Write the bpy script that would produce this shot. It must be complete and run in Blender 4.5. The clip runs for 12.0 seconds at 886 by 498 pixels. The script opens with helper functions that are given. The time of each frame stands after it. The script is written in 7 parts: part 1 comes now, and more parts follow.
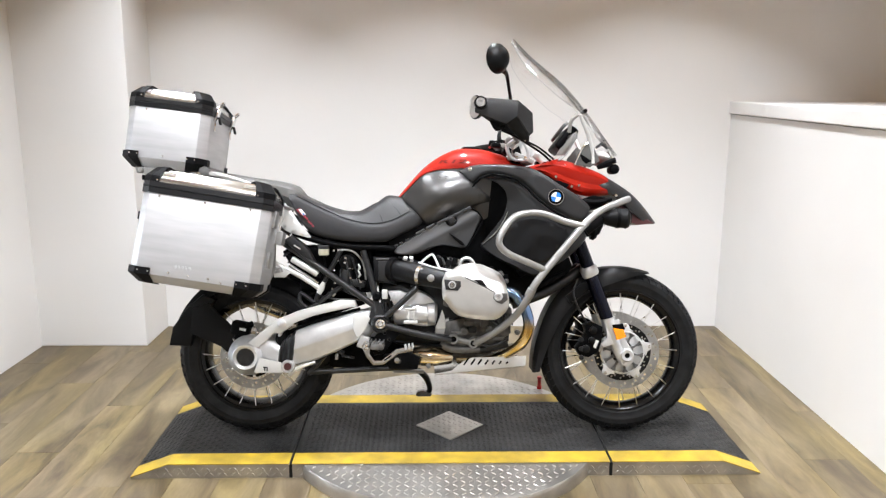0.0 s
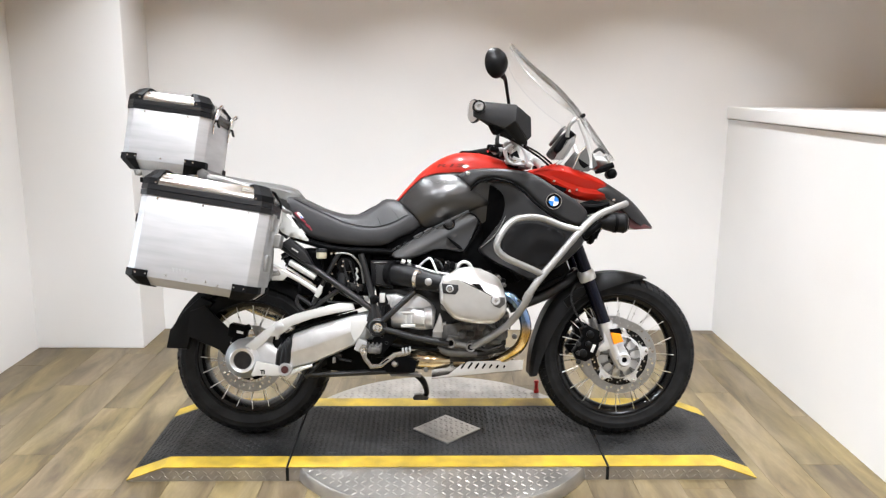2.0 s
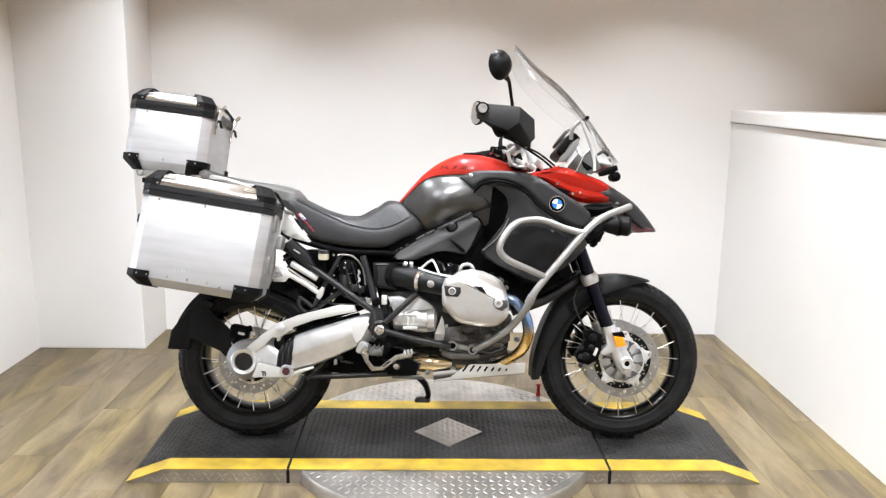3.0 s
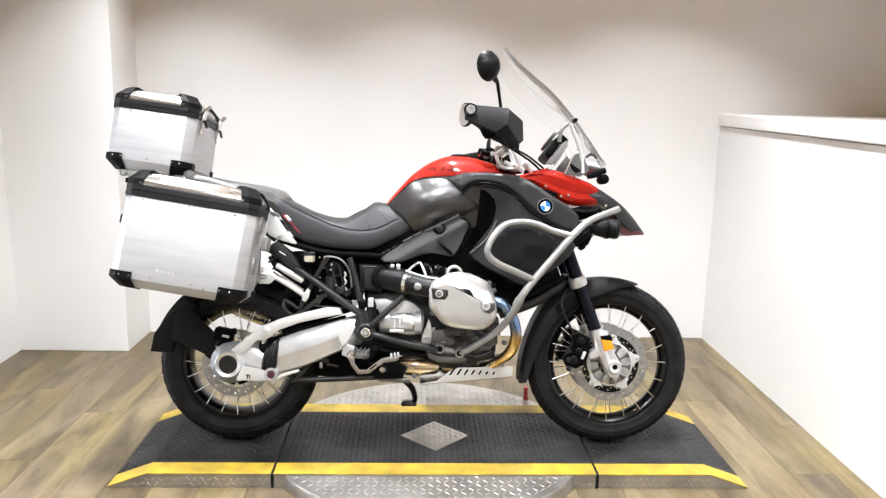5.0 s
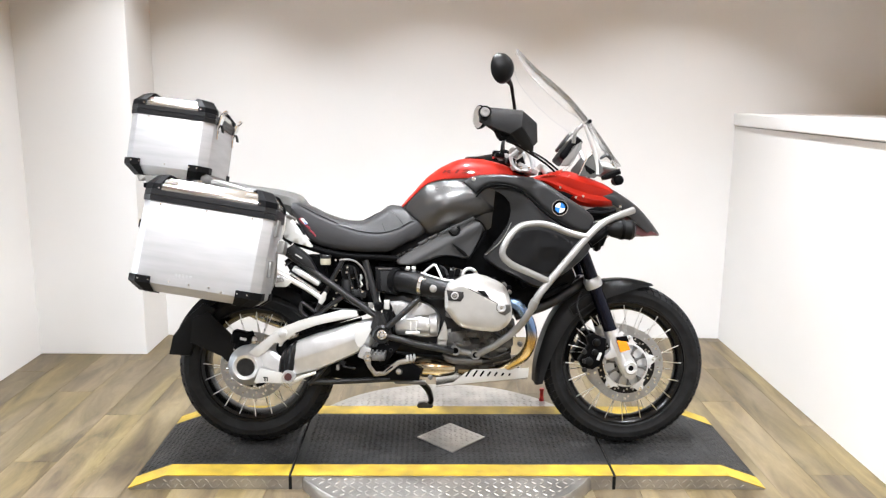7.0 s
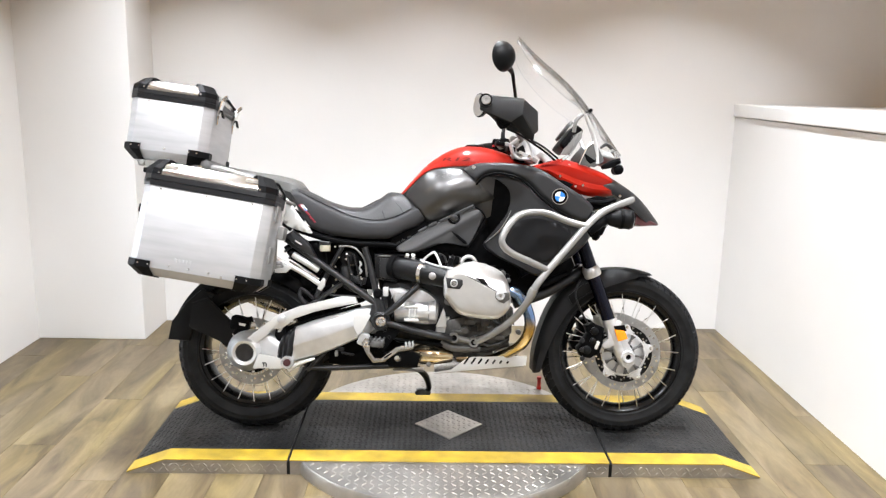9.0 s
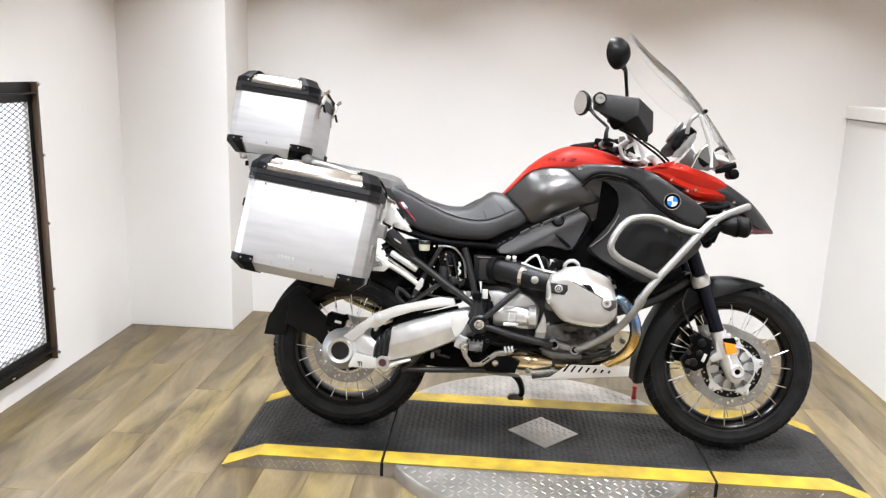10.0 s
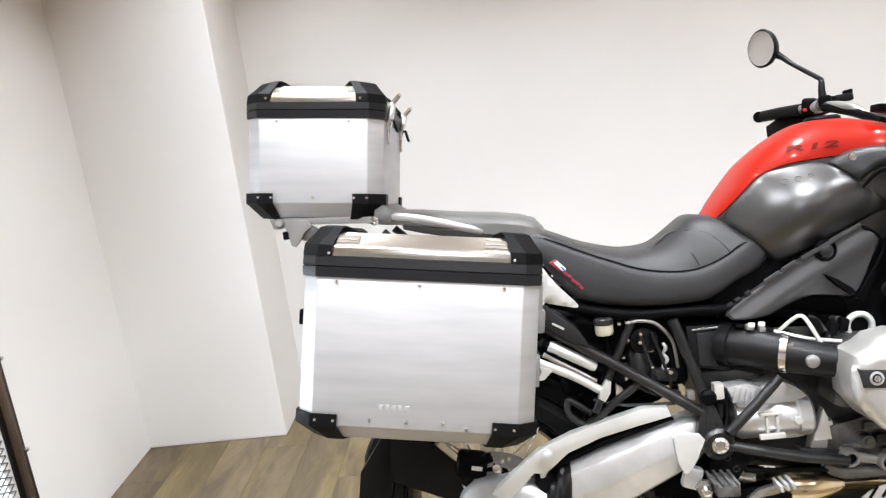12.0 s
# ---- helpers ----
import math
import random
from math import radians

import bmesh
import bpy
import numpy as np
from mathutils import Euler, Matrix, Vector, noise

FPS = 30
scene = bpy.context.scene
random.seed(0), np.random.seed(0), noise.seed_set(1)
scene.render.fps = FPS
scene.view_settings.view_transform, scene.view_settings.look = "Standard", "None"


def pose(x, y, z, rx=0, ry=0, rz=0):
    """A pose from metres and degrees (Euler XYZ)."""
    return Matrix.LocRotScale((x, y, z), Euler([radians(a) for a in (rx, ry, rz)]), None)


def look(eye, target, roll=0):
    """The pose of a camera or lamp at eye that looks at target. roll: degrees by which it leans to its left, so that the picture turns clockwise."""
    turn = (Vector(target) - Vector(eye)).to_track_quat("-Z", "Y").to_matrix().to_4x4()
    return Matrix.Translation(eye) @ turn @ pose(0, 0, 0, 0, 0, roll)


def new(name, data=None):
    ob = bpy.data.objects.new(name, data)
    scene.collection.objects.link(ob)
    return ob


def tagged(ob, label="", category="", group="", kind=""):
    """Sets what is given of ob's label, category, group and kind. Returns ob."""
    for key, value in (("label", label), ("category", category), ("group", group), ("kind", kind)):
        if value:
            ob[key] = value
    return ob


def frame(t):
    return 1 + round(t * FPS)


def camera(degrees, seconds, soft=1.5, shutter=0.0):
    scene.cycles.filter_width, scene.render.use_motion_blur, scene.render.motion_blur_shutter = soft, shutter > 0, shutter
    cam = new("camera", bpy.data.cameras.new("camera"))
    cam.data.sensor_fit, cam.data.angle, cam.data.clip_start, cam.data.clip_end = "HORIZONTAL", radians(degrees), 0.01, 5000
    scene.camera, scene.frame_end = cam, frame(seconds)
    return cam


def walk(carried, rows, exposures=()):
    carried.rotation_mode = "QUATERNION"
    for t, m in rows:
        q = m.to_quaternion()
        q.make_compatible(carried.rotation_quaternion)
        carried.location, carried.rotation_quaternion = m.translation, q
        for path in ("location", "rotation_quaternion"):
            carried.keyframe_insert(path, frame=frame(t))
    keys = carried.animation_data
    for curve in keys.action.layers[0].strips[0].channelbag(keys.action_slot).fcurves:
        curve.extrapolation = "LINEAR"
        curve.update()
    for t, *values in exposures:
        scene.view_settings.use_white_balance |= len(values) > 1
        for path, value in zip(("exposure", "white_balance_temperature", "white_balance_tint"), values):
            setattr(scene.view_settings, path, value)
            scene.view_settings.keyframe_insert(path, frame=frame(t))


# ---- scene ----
cam = camera(58.6, 12.0, soft=1.3)
PATH = [
    (0, (-0.039, -3.198, 1.467), (-0.012, -1.242, 1.054), 0.2),
    (0.5, (-0.041, -3.203, 1.468), (-0.015, -1.246, 1.056), 0.2),
    (1, (-0.043, -3.21, 1.474), (-0.028, -1.252, 1.068), 0.3),
    (1.5, (-0.041, -3.211, 1.467), (-0.015, -1.253, 1.057), 0.2),
    (2, (-0.041, -3.2, 1.471), (-0.007, -1.242, 1.065), 0.5),
    (2.5, (-0.042, -3.198, 1.467), (-0.009, -1.238, 1.073), 0.7),
    (3, (-0.043, -3.188, 1.469), (-0.014, -1.229, 1.068), 0.8),
    (5, (-0.041, -3.163, 1.461), (0.019, -1.203, 1.068), 1.2),
    (5.5, (-0.048, -3.165, 1.466), (-0.016, -1.207, 1.057), 2.0),
    (6, (-0.044, -3.17, 1.467), (-0.021, -1.209, 1.072), 1.5),
    (6.5, (-0.048, -3.17, 1.466), (-0.028, -1.21, 1.067), 1.1),
    (7, (-0.045, -3.175, 1.466), (-0.021, -1.213, 1.076), 0.6),
    (9, (-0.053, -3.181, 1.46), (-0.022, -1.225, 1.044), 1.2),
    (9.5, (-0.062, -3.177, 1.452), (-0.041, -1.224, 1.025), 2.0),
    (10, (-0.202, -3.094, 1.470), (-0.329, -1.147, 1.032), 2.0),
    (10.5, (-0.319, -2.931, 1.457), (-0.553, -1.001, 0.984), -3.4),
    (11, (-0.394, -2.554, 1.455), (-0.745, -0.630, 1.041), -4.3),
    (11.5, (-0.573, -2.190, 1.470), (-0.838, -0.281, 1.021), -7.0),
    (12, (-0.673, -1.874, 1.482), (-0.820, 0.030, 0.994), -7.5),
]
EXPOSURES = [(0, 0.18), (2, 0.20), (3, 0.30), (5, 0.40), (7, 0.40), (9, 0.34), (10, 0.28), (11, 0.20), (12, 0.19)]
walk(cam, [(t, look(eye, target, roll)) for t, eye, target, roll in PATH], EXPOSURES)

# ---- light ----
world = bpy.data.worlds.new("sky")
scene.world = world
world.use_nodes = True
wn = world.node_tree
sky = wn.nodes.new("ShaderNodeTexSky")
sky.sky_type, sky.sun_disc, sky.sun_elevation, sky.sun_rotation = "NISHITA", False, radians(40), radians(200)
wn.links.new(sky.outputs[0], wn.nodes["Background"].inputs[0])
wn.nodes["Background"].inputs[1].default_value = 0.12


def area_lamp(name, m, sx, sy, watts, colour, spread=180):
    d = bpy.data.lights.new(name, "AREA")
    d.shape, d.size, d.size_y, d.energy, d.color, d.spread = "RECTANGLE", sx, sy, watts, colour, radians(spread)
    ob = new(name, d)
    ob.matrix_world = m
    return ob


WARM, DAY = (0.945, 0.98, 1.04), (0.82, 0.90, 1.0)


def spot_disc(x, y, watts, spread):
    d = bpy.data.lights.new("ceiling_spot", "AREA")
    d.shape, d.size, d.energy, d.color, d.spread = "DISK", 0.11, watts, WARM, radians(spread)
    new("ceiling_spot", d).matrix_world = pose(x, y, 2.70)


for x in (-1.25, 0.0, 1.25):
    spot_disc(x, -0.95, 24, 112)
    spot_disc(x, 0.42, 19, 103)
# two unseen fill lamps added behind the camera for walls and case fronts
spot_disc(-0.6, -3.0, 42, 152)
spot_disc(1.4, -3.0, 31, 152)
area_lamp("window_daylight", pose(-2.545, -0.44, 0.735, 0, -90, 0), 0.96, 1.1, 15, DAY, 170)


# ---- materials ----
def material(name, colour, rough=0.5, metal=0.0, vary=0.12, scale=6.0, grain=0.0, grain_scale=300.0, coat=0.0, stretch=(1, 1, 1), rough_vary=0.12, tint=None, spec=0.5):
    m = bpy.data.materials.new(name)
    m.use_nodes = True
    nt = m.node_tree
    b = nt.nodes["Principled BSDF"]
    b.inputs["Metallic"].default_value = metal
    b.inputs["Coat Weight"].default_value = coat
    b.inputs["Specular IOR Level"].default_value = spec
    b.inputs["Coat Roughness"].default_value = 0.035
    tc = nt.nodes.new("ShaderNodeTexCoord")
    mp = nt.nodes.new("ShaderNodeMapping")
    mp.inputs["Scale"].default_value = stretch
    nt.links.new(tc.outputs["Object"], mp.inputs[0])
    n = nt.nodes.new("ShaderNodeTexNoise")
    n.inputs["Scale"].default_value, n.inputs["Detail"].default_value = scale, 6.0
    nt.links.new(mp.outputs[0], n.inputs["Vector"])
    r = nt.nodes.new("ShaderNodeValToRGB")
    r.color_ramp.elements[0].position, r.color_ramp.elements[1].position = 0.3, 0.72
    lo = [c * (1 - vary) for c in (tint or colour)]
    hi = [min(1, c * (1 + vary)) for c in colour]
    r.color_ramp.elements[0].color, r.color_ramp.elements[1].color = (*lo, 1), (*hi, 1)
    nt.links.new(n.outputs["Fac"], r.inputs[0])
    nt.links.new(r.outputs[0], b.inputs["Base Color"])
    rr = nt.nodes.new("ShaderNodeMapRange")
    rr.inputs["To Min"].default_value, rr.inputs["To Max"].default_value = rough * (1 + rough_vary), rough * (1 - rough_vary)
    nt.links.new(n.outputs["Fac"], rr.inputs[0])
    nt.links.new(rr.outputs[0], b.inputs["Roughness"])
    if grain:
        g = nt.nodes.new("ShaderNodeTexNoise")
        g.inputs["Scale"].default_value, g.inputs["Detail"].default_value = grain_scale, 3.0
        nt.links.new(mp.outputs[0], g.inputs["Vector"])
        bp = nt.nodes.new("ShaderNodeBump")
        bp.inputs["Strength"].default_value, bp.inputs["Distance"].default_value = grain, 0.002
        nt.links.new(g.outputs["Fac"], bp.inputs["Height"])
        nt.links.new(bp.outputs[0], b.inputs["Normal"])
    return m


WALL = material("white_wall_paint", (0.80, 0.79, 0.775), 0.62, vary=0.025, scale=1.3, grain=0.25, grain_scale=160)
# tan tint of the unseen ceiling, chosen to warm light bounced onto the walls
CEIL = material("tan_bounce_ceiling", (0.60, 0.37, 0.16), 0.8, vary=0.03)
JOINT = material("floor_joint", (0.115, 0.085, 0.048), 0.7, spec=0.2)
RUBBER = material("black_grip_coating", (0.023, 0.0225, 0.022), 0.48, vary=0.35, scale=5, grain=0.5, grain_scale=420, spec=0.25, tint=(0.009, 0.009, 0.009))
YELLOW = material("yellow_line_paint", (0.47, 0.315, 0.022), 0.45, vary=0.12, scale=11, grain=0.3, grain_scale=260, tint=(0.30, 0.21, 0.03))
TREAD = material("aluminium_tread_plate", (0.43, 0.41, 0.38), 0.34, metal=0.85, vary=0.28, scale=7, grain=0.2, rough_vary=0.35)
GAP = material("dark_gap", (0.012, 0.012, 0.012), 0.8, spec=0.1)
BRUSHED = material("brushed_aluminium", (0.50, 0.50, 0.505), 0.60, metal=0.82, vary=0.10, scale=3.5, grain=0.10, grain_scale=90, stretch=(1, 1, 9), rough_vary=0.15)
LIDMETAL = material("lid_aluminium", (0.50, 0.485, 0.45), 0.24, metal=0.95, vary=0.08, scale=5, grain=0.06)
RECESS = material("dull_recess_metal", (0.17, 0.145, 0.115), 0.6, metal=0.2, vary=0.2, scale=30)
CORNER = material("black_moulded_plastic", (0.0035, 0.0035, 0.004), 0.55, vary=0.25, scale=20, grain=0.2, grain_scale=500, spec=0.10)
BAND = material("grey_black_band", (0.010, 0.010, 0.011), 0.36, vary=0.2, scale=16, grain=0.15, grain_scale=400, spec=0.3)
STEEL = material("polished_steel", (0.72, 0.71, 0.69), 0.2, metal=1.0, vary=0.08, scale=30)
CAST = material("silver_cast_alloy", (0.68, 0.685, 0.69), 0.36, metal=0.72, vary=0.14, scale=12, grain=0.22, grain_scale=380, rough_vary=0.3)
COVER = material("silver_painted_cover", (0.72, 0.72, 0.70), 0.36, metal=0.5, vary=0.08, scale=9, grain=0.1, grain_scale=350)
HEADCAST = material("champagne_silver_cast_cover", (0.54, 0.53, 0.505), 0.36, metal=0.7, vary=0.12, scale=9, grain=0.2, grain_scale=350, rough_vary=0.25)
BARS = material("silver_grey_tube_paint", (0.28, 0.275, 0.265), 0.40, metal=0.55, vary=0.1, scale=14, grain=0.1)
RAIL = material("satin_silver_rail", (0.42, 0.415, 0.40), 0.42, metal=0.7, vary=0.1, scale=14, grain=0.1)
TYRE = material("tyre_rubber", (0.0080, 0.0080, 0.0084), 0.58, vary=0.5, scale=20, grain=0.4, grain_scale=160, spec=0.18)
RIM = material("black_rim", (0.004, 0.004, 0.004), 0.18, metal=0.3, vary=0.2, spec=0.5)
SPOKE = material("steel_spoke", (0.70, 0.69, 0.67), 0.28, metal=1.0, vary=0.1, scale=40)
FRAME = material("black_frame_paint", (0.0125, 0.0125, 0.013), 0.33, vary=0.2, scale=15, grain=0.15, spec=0.4)
DARK = material("dark_mechanical", (0.0022, 0.0022, 0.0025), 0.5, vary=0.4, scale=25, grain=0.2, spec=0.05)
CASE = material("dark_grey_casting", (0.034, 0.034, 0.035), 0.36, metal=0.6, vary=0.4, scale=22, grain=0.4, grain_scale=350, spec=0.4)
ENGCAST = material("grey_engine_casting", (0.15, 0.148, 0.145), 0.40, metal=0.6, vary=0.35, scale=24, grain=0.4, grain_scale=350, tint=(0.09, 0.085, 0.078))
EDGE = material("edge_glint_grey", (0.40, 0.41, 0.41), 0.2, vary=0.12, scale=9)
MATT = material("matt_black_plastic", (0.004, 0.004, 0.0042), 0.40, vary=0.15, scale=10, grain=0.25, grain_scale=600, spec=0.16)
GREYPLASTIC = material("grey_plastic", (0.017, 0.017, 0.0178), 0.38, vary=0.12, scale=10, grain=0.25, grain_scale=600, spec=0.35)
KNEE = material("satin_grey_moulding", (0.034, 0.034, 0.035), 0.34, vary=0.1, scale=9, grain=0.15, grain_scale=600, spec=0.5)
RACK = material("mid_grey_rack_plastic", (0.085, 0.084, 0.080), 0.4, vary=0.1, scale=9, grain=0.25, grain_scale=600, spec=0.4)
GRAPHITE = material("graphite_metallic_paint", (0.105, 0.104, 0.104), 0.35, metal=0.9, vary=0.07, scale=8, grain=0.05, grain_scale=900)
RED = material("red_gloss_paint", (0.285, 0.0075, 0.0015), 0.5, vary=0.04, scale=5, coat=0.30, spec=0.10)
LETTER = material("dark_red_lettering", (0.10, 0.006, 0.003), 0.7, vary=0.1, spec=0.08)
SEAT = material("dark_grey_seat_vinyl", (0.036, 0.036, 0.038), 0.5, vary=0.14, scale=9, grain=0.4, grain_scale=420, spec=0.25)
SEATTOP = material("black_seat_top_vinyl", (0.019, 0.019, 0.020), 0.40, vary=0.15, scale=9, grain=0.4, grain_scale=500, spec=0.35)
NAVY = material("dark_blue_fork_anodising", (0.004, 0.0048, 0.013), 0.22, metal=0.6, vary=0.15)
HOSE = material("black_rubber_duct", (0.006, 0.006, 0.0065), 0.40, vary=0.15, scale=12, grain=0.2, grain_scale=500, spec=0.22)
DISC = material("brake_disc_steel", (0.56, 0.555, 0.545), 0.34, metal=0.9, vary=0.1, scale=40, grain=0.1)
AMBER = material("amber_reflector", (0.85, 0.27, 0.01), 0.18, vary=0.1, scale=60)
REDLENS = material("red_plastic", (0.42, 0.012, 0.012), 0.3, vary=0.1)
CRIMSON = material("printed_crimson", (0.23, 0.014, 0.028), 0.5, vary=0.2, scale=60)
CREAM = material("translucent_fluid_cup", (0.46, 0.43, 0.33), 0.4, vary=0.1)
GOLD = material("straw_tinted_exhaust", (0.58, 0.47, 0.29), 0.2, metal=1.0, vary=0.25, scale=14, tint=(0.6, 0.56, 0.48))
BROWN = material("weathered_brown_steel", (0.155, 0.105, 0.068), 0.45, metal=0.3, vary=0.55, scale=7, stretch=(1, 1, 0.16), grain=0.3, tint=(0.045, 0.030, 0.022))
ANGLE = material("black_angle_iron", (0.008, 0.0078, 0.0075), 0.38, metal=0.4, vary=0.3, scale=12)
MESHWIRE = material("grey_expanded_steel", (0.22, 0.225, 0.245), 0.45, metal=0.4, vary=0.2)
WINFRAME = material("brown_grey_window_frame", (0.23, 0.195, 0.185), 0.5, vary=0.2)
WHITE = material("white_plastic", (0.75, 0.75, 0.74), 0.4, vary=0.04)
MAROON = material("faded_maroon_plastic", (0.075, 0.022, 0.024), 0.4, vary=0.2)
BLUE = material("blue_enamel", (0.03, 0.20, 0.62), 0.25, coat=0.5)
MIRROR = material("mirror_glass", (0.9, 0.9, 0.9), 0.02, metal=1.0, vary=0.0)

# heat-tinted header: blue near the head, straw lower down
HEADER = material("heat_tinted_header", (0.5, 0.5, 0.5), 0.2, metal=1.0)
_nt = HEADER.node_tree
_sep = _nt.nodes.new("ShaderNodeSeparateXYZ")
_nt.links.new(next(n for n in _nt.nodes if n.type == "TEX_COORD").outputs["Object"], _sep.inputs[0])
_mr = _nt.nodes.new("ShaderNodeMapRange")
_mr.inputs["From Min"].default_value, _mr.inputs["From Max"].default_value = 0.28, 0.58
_nt.links.new(_sep.outputs["Z"], _mr.inputs[0])
_cr = _nt.nodes.new("ShaderNodeValToRGB")
_cr.color_ramp.elements[0].color, _cr.color_ramp.elements[1].color = (0.62, 0.50, 0.30, 1), (0.30, 0.42, 0.60, 1)
_mid = _cr.color_ramp.elements.new(0.45)
_mid.color = (0.60, 0.40, 0.13, 1)
_mid = _cr.color_ramp.elements.new(0.62)
_mid.color = (0.16, 0.26, 0.48, 1)
_nt.links.new(_mr.outputs[0], _cr.inputs[0])
_nt.links.new(_cr.outputs[0], _nt.nodes["Principled BSDF"].inputs["Base Color"])


def glass(name, colour, rough=0.0):
    m = bpy.data.materials.new(name)
    m.use_nodes = True
    b = m.node_tree.nodes["Principled BSDF"]
    b.inputs["Base Color"].default_value = (*colour, 1)
    b.inputs["Roughness"].default_value = rough
    b.inputs["Transmission Weight"].default_value = 1.0
    b.inputs["IOR"].default_value = 1.022
    return m


SCREEN = bpy.data.materials.new("clear_screen")
SCREEN.use_nodes = True
_sn = SCREEN.node_tree
_sn.nodes.remove(_sn.nodes["Principled BSDF"])
_thru, _gloss, _fres, _smix = (_sn.nodes.new(k) for k in ("ShaderNodeBsdfTransparent", "ShaderNodeBsdfGlossy", "ShaderNodeFresnel", "ShaderNodeMixShader"))
_thru.inputs["Color"].default_value = (0.985, 0.985, 0.985, 1)
_gloss.inputs["Roughness"].default_value, _fres.inputs["IOR"].default_value = 0.03, 1.12
for _a, _b in ((_fres.outputs[0], _smix.inputs[0]), (_thru.outputs[0], _smix.inputs[1]), (_gloss.outputs[0], _smix.inputs[2]), (_smix.outputs[0], _sn.nodes["Material Output"].inputs[0])):
    _sn.links.new(_a, _b)
LENS = glass("clear_lens", (0.9, 0.92, 0.94), 0.05)

# wood-look planks: long grain along y, each plank with its own tone
PLANK = bpy.data.materials.new("oak_vinyl_plank")
PLANK.use_nodes = True
nt = PLANK.node_tree
bs = nt.nodes["Principled BSDF"]
tc = nt.nodes.new("ShaderNodeTexCoord")
info = nt.nodes.new("ShaderNodeObjectInfo")
shift = nt.nodes.new("ShaderNodeVectorMath")
shift.operation = "MULTIPLY_ADD"
nt.links.new(info.outputs["Random"], shift.inputs[0])
shift.inputs[1].default_value = (7, 13, 3)
nt.links.new(tc.outputs["Object"], shift.inputs[2])
mp = nt.nodes.new("ShaderNodeMapping")
mp.inputs["Scale"].default_value = (1, 0.20, 1)
nt.links.new(shift.outputs[0], mp.inputs[0])
# cloudy patches drawn out along the plank, and fine streaks
n1 = nt.nodes.new("ShaderNodeTexNoise")
n1.inputs["Scale"].default_value, n1.inputs["Detail"].default_value, n1.inputs["Distortion"].default_value = 9.5, 7, 0.7
n1.inputs["Roughness"].default_value = 0.58
n2 = nt.nodes.new("ShaderNodeTexNoise")
n2.inputs["Scale"].default_value, n2.inputs["Detail"].default_value = 120, 4
n3 = nt.nodes.new("ShaderNodeTexNoise")
n3.inputs["Scale"].default_value, n3.inputs["Detail"].default_value = 4.0, 3
for n in (n1, n2, n3):
    nt.links.new(mp.outputs[0], n.inputs["Vector"])
cr = nt.nodes.new("ShaderNodeValToRGB")
cr.color_ramp.elements[0].position, cr.color_ramp.elements[1].position = 0.34, 0.68
cr.color_ramp.elements[0].color, cr.color_ramp.elements[1].color = (0.086, 0.062, 0.032, 1), (0.248, 0.196, 0.106, 1)
e = cr.color_ramp.elements.new(0.50)
e.color = (0.167, 0.126, 0.065, 1)
nt.links.new(n1.outputs["Fac"], cr.inputs[0])
hue = nt.nodes.new("ShaderNodeValToRGB")
hue.color_ramp.elements[0].position, hue.color_ramp.elements[1].position = 0.40, 0.62
hue.color_ramp.elements[0].color, hue.color_ramp.elements[1].color = (0.92, 0.92, 1.04, 1), (1.06, 1.04, 0.86, 1)
nt.links.new(n3.outputs["Fac"], hue.inputs[0])
mixh = nt.nodes.new("ShaderNodeMix")
mixh.data_type, mixh.blend_type = "RGBA", "MULTIPLY"
mixh.inputs[0].default_value = 1.0
nt.links.new(cr.outputs[0], mixh.inputs[6])
nt.links.new(hue.outputs[0], mixh.inputs[7])
mixn = nt.nodes.new("ShaderNodeMix")
mixn.data_type, mixn.blend_type = "RGBA", "MULTIPLY"
mixn.inputs[0].default_value = 0.28
nt.links.new(mixh.outputs[2], mixn.inputs[6])
nt.links.new(n2.outputs["Fac"], mixn.inputs[7])
tone = nt.nodes.new("ShaderNodeMapRange")
tone.inputs["To Min"].default_value, tone.inputs["To Max"].default_value = 0.80, 1.12
nt.links.new(info.outputs["Random"], tone.inputs[0])
mul = nt.nodes.new("ShaderNodeVectorMath")
mul.operation = "SCALE"
nt.links.new(mixn.outputs[2], mul.inputs[0])
nt.links.new(tone.outputs[0], mul.inputs["Scale"])
nt.links.new(mul.outputs[0], bs.inputs["Base Color"])
bs.inputs["Roughness"].default_value = 0.45
bp = nt.nodes.new("ShaderNodeBump")
bp.inputs["Strength"].default_value, bp.inputs["Distance"].default_value = 0.2, 0.001
nt.links.new(n2.outputs["Fac"], bp.inputs["Height"])
nt.links.new(bp.outputs[0], bs.inputs["Normal"])


# ---- building helpers ----
def to_mesh(name, bm, mat, smooth=True, angle=38, normals=True):
    if normals:
        bmesh.ops.recalc_face_normals(bm, faces=bm.faces)
    me = bpy.data.meshes.new(name)
    bm.to_mesh(me)
    bm.free()
    dirs = me.attributes.get("face_dir")
    if mat:
        me.materials.append(mat)
    if smooth:
        me.polygons.foreach_set("use_smooth", [True] * len(me.polygons))
        me.set_sharp_from_angle(angle=radians(angle))
    if dirs:
        me.normals_split_custom_set_from_vertices([tuple(d.vector) for d in me.attributes["face_dir"].data])
    return me


def part(name, bm, mat, parent, label="", smooth=True, angle=38, m=None):
    me = bm if isinstance(bm, bpy.types.Mesh) else to_mesh(name, bm, mat, smooth, angle)
    ob = new(name, me)
    ob.parent = parent
    if m is not None:
        ob.matrix_basis = m
    if label:
        tagged(ob, label)
    return ob


def thing(name, m, label, category, kind=""):
    ob = new(name)
    ob.empty_display_size = 0.1
    ob.matrix_world = m
    return tagged(ob, label, category, kind=kind)


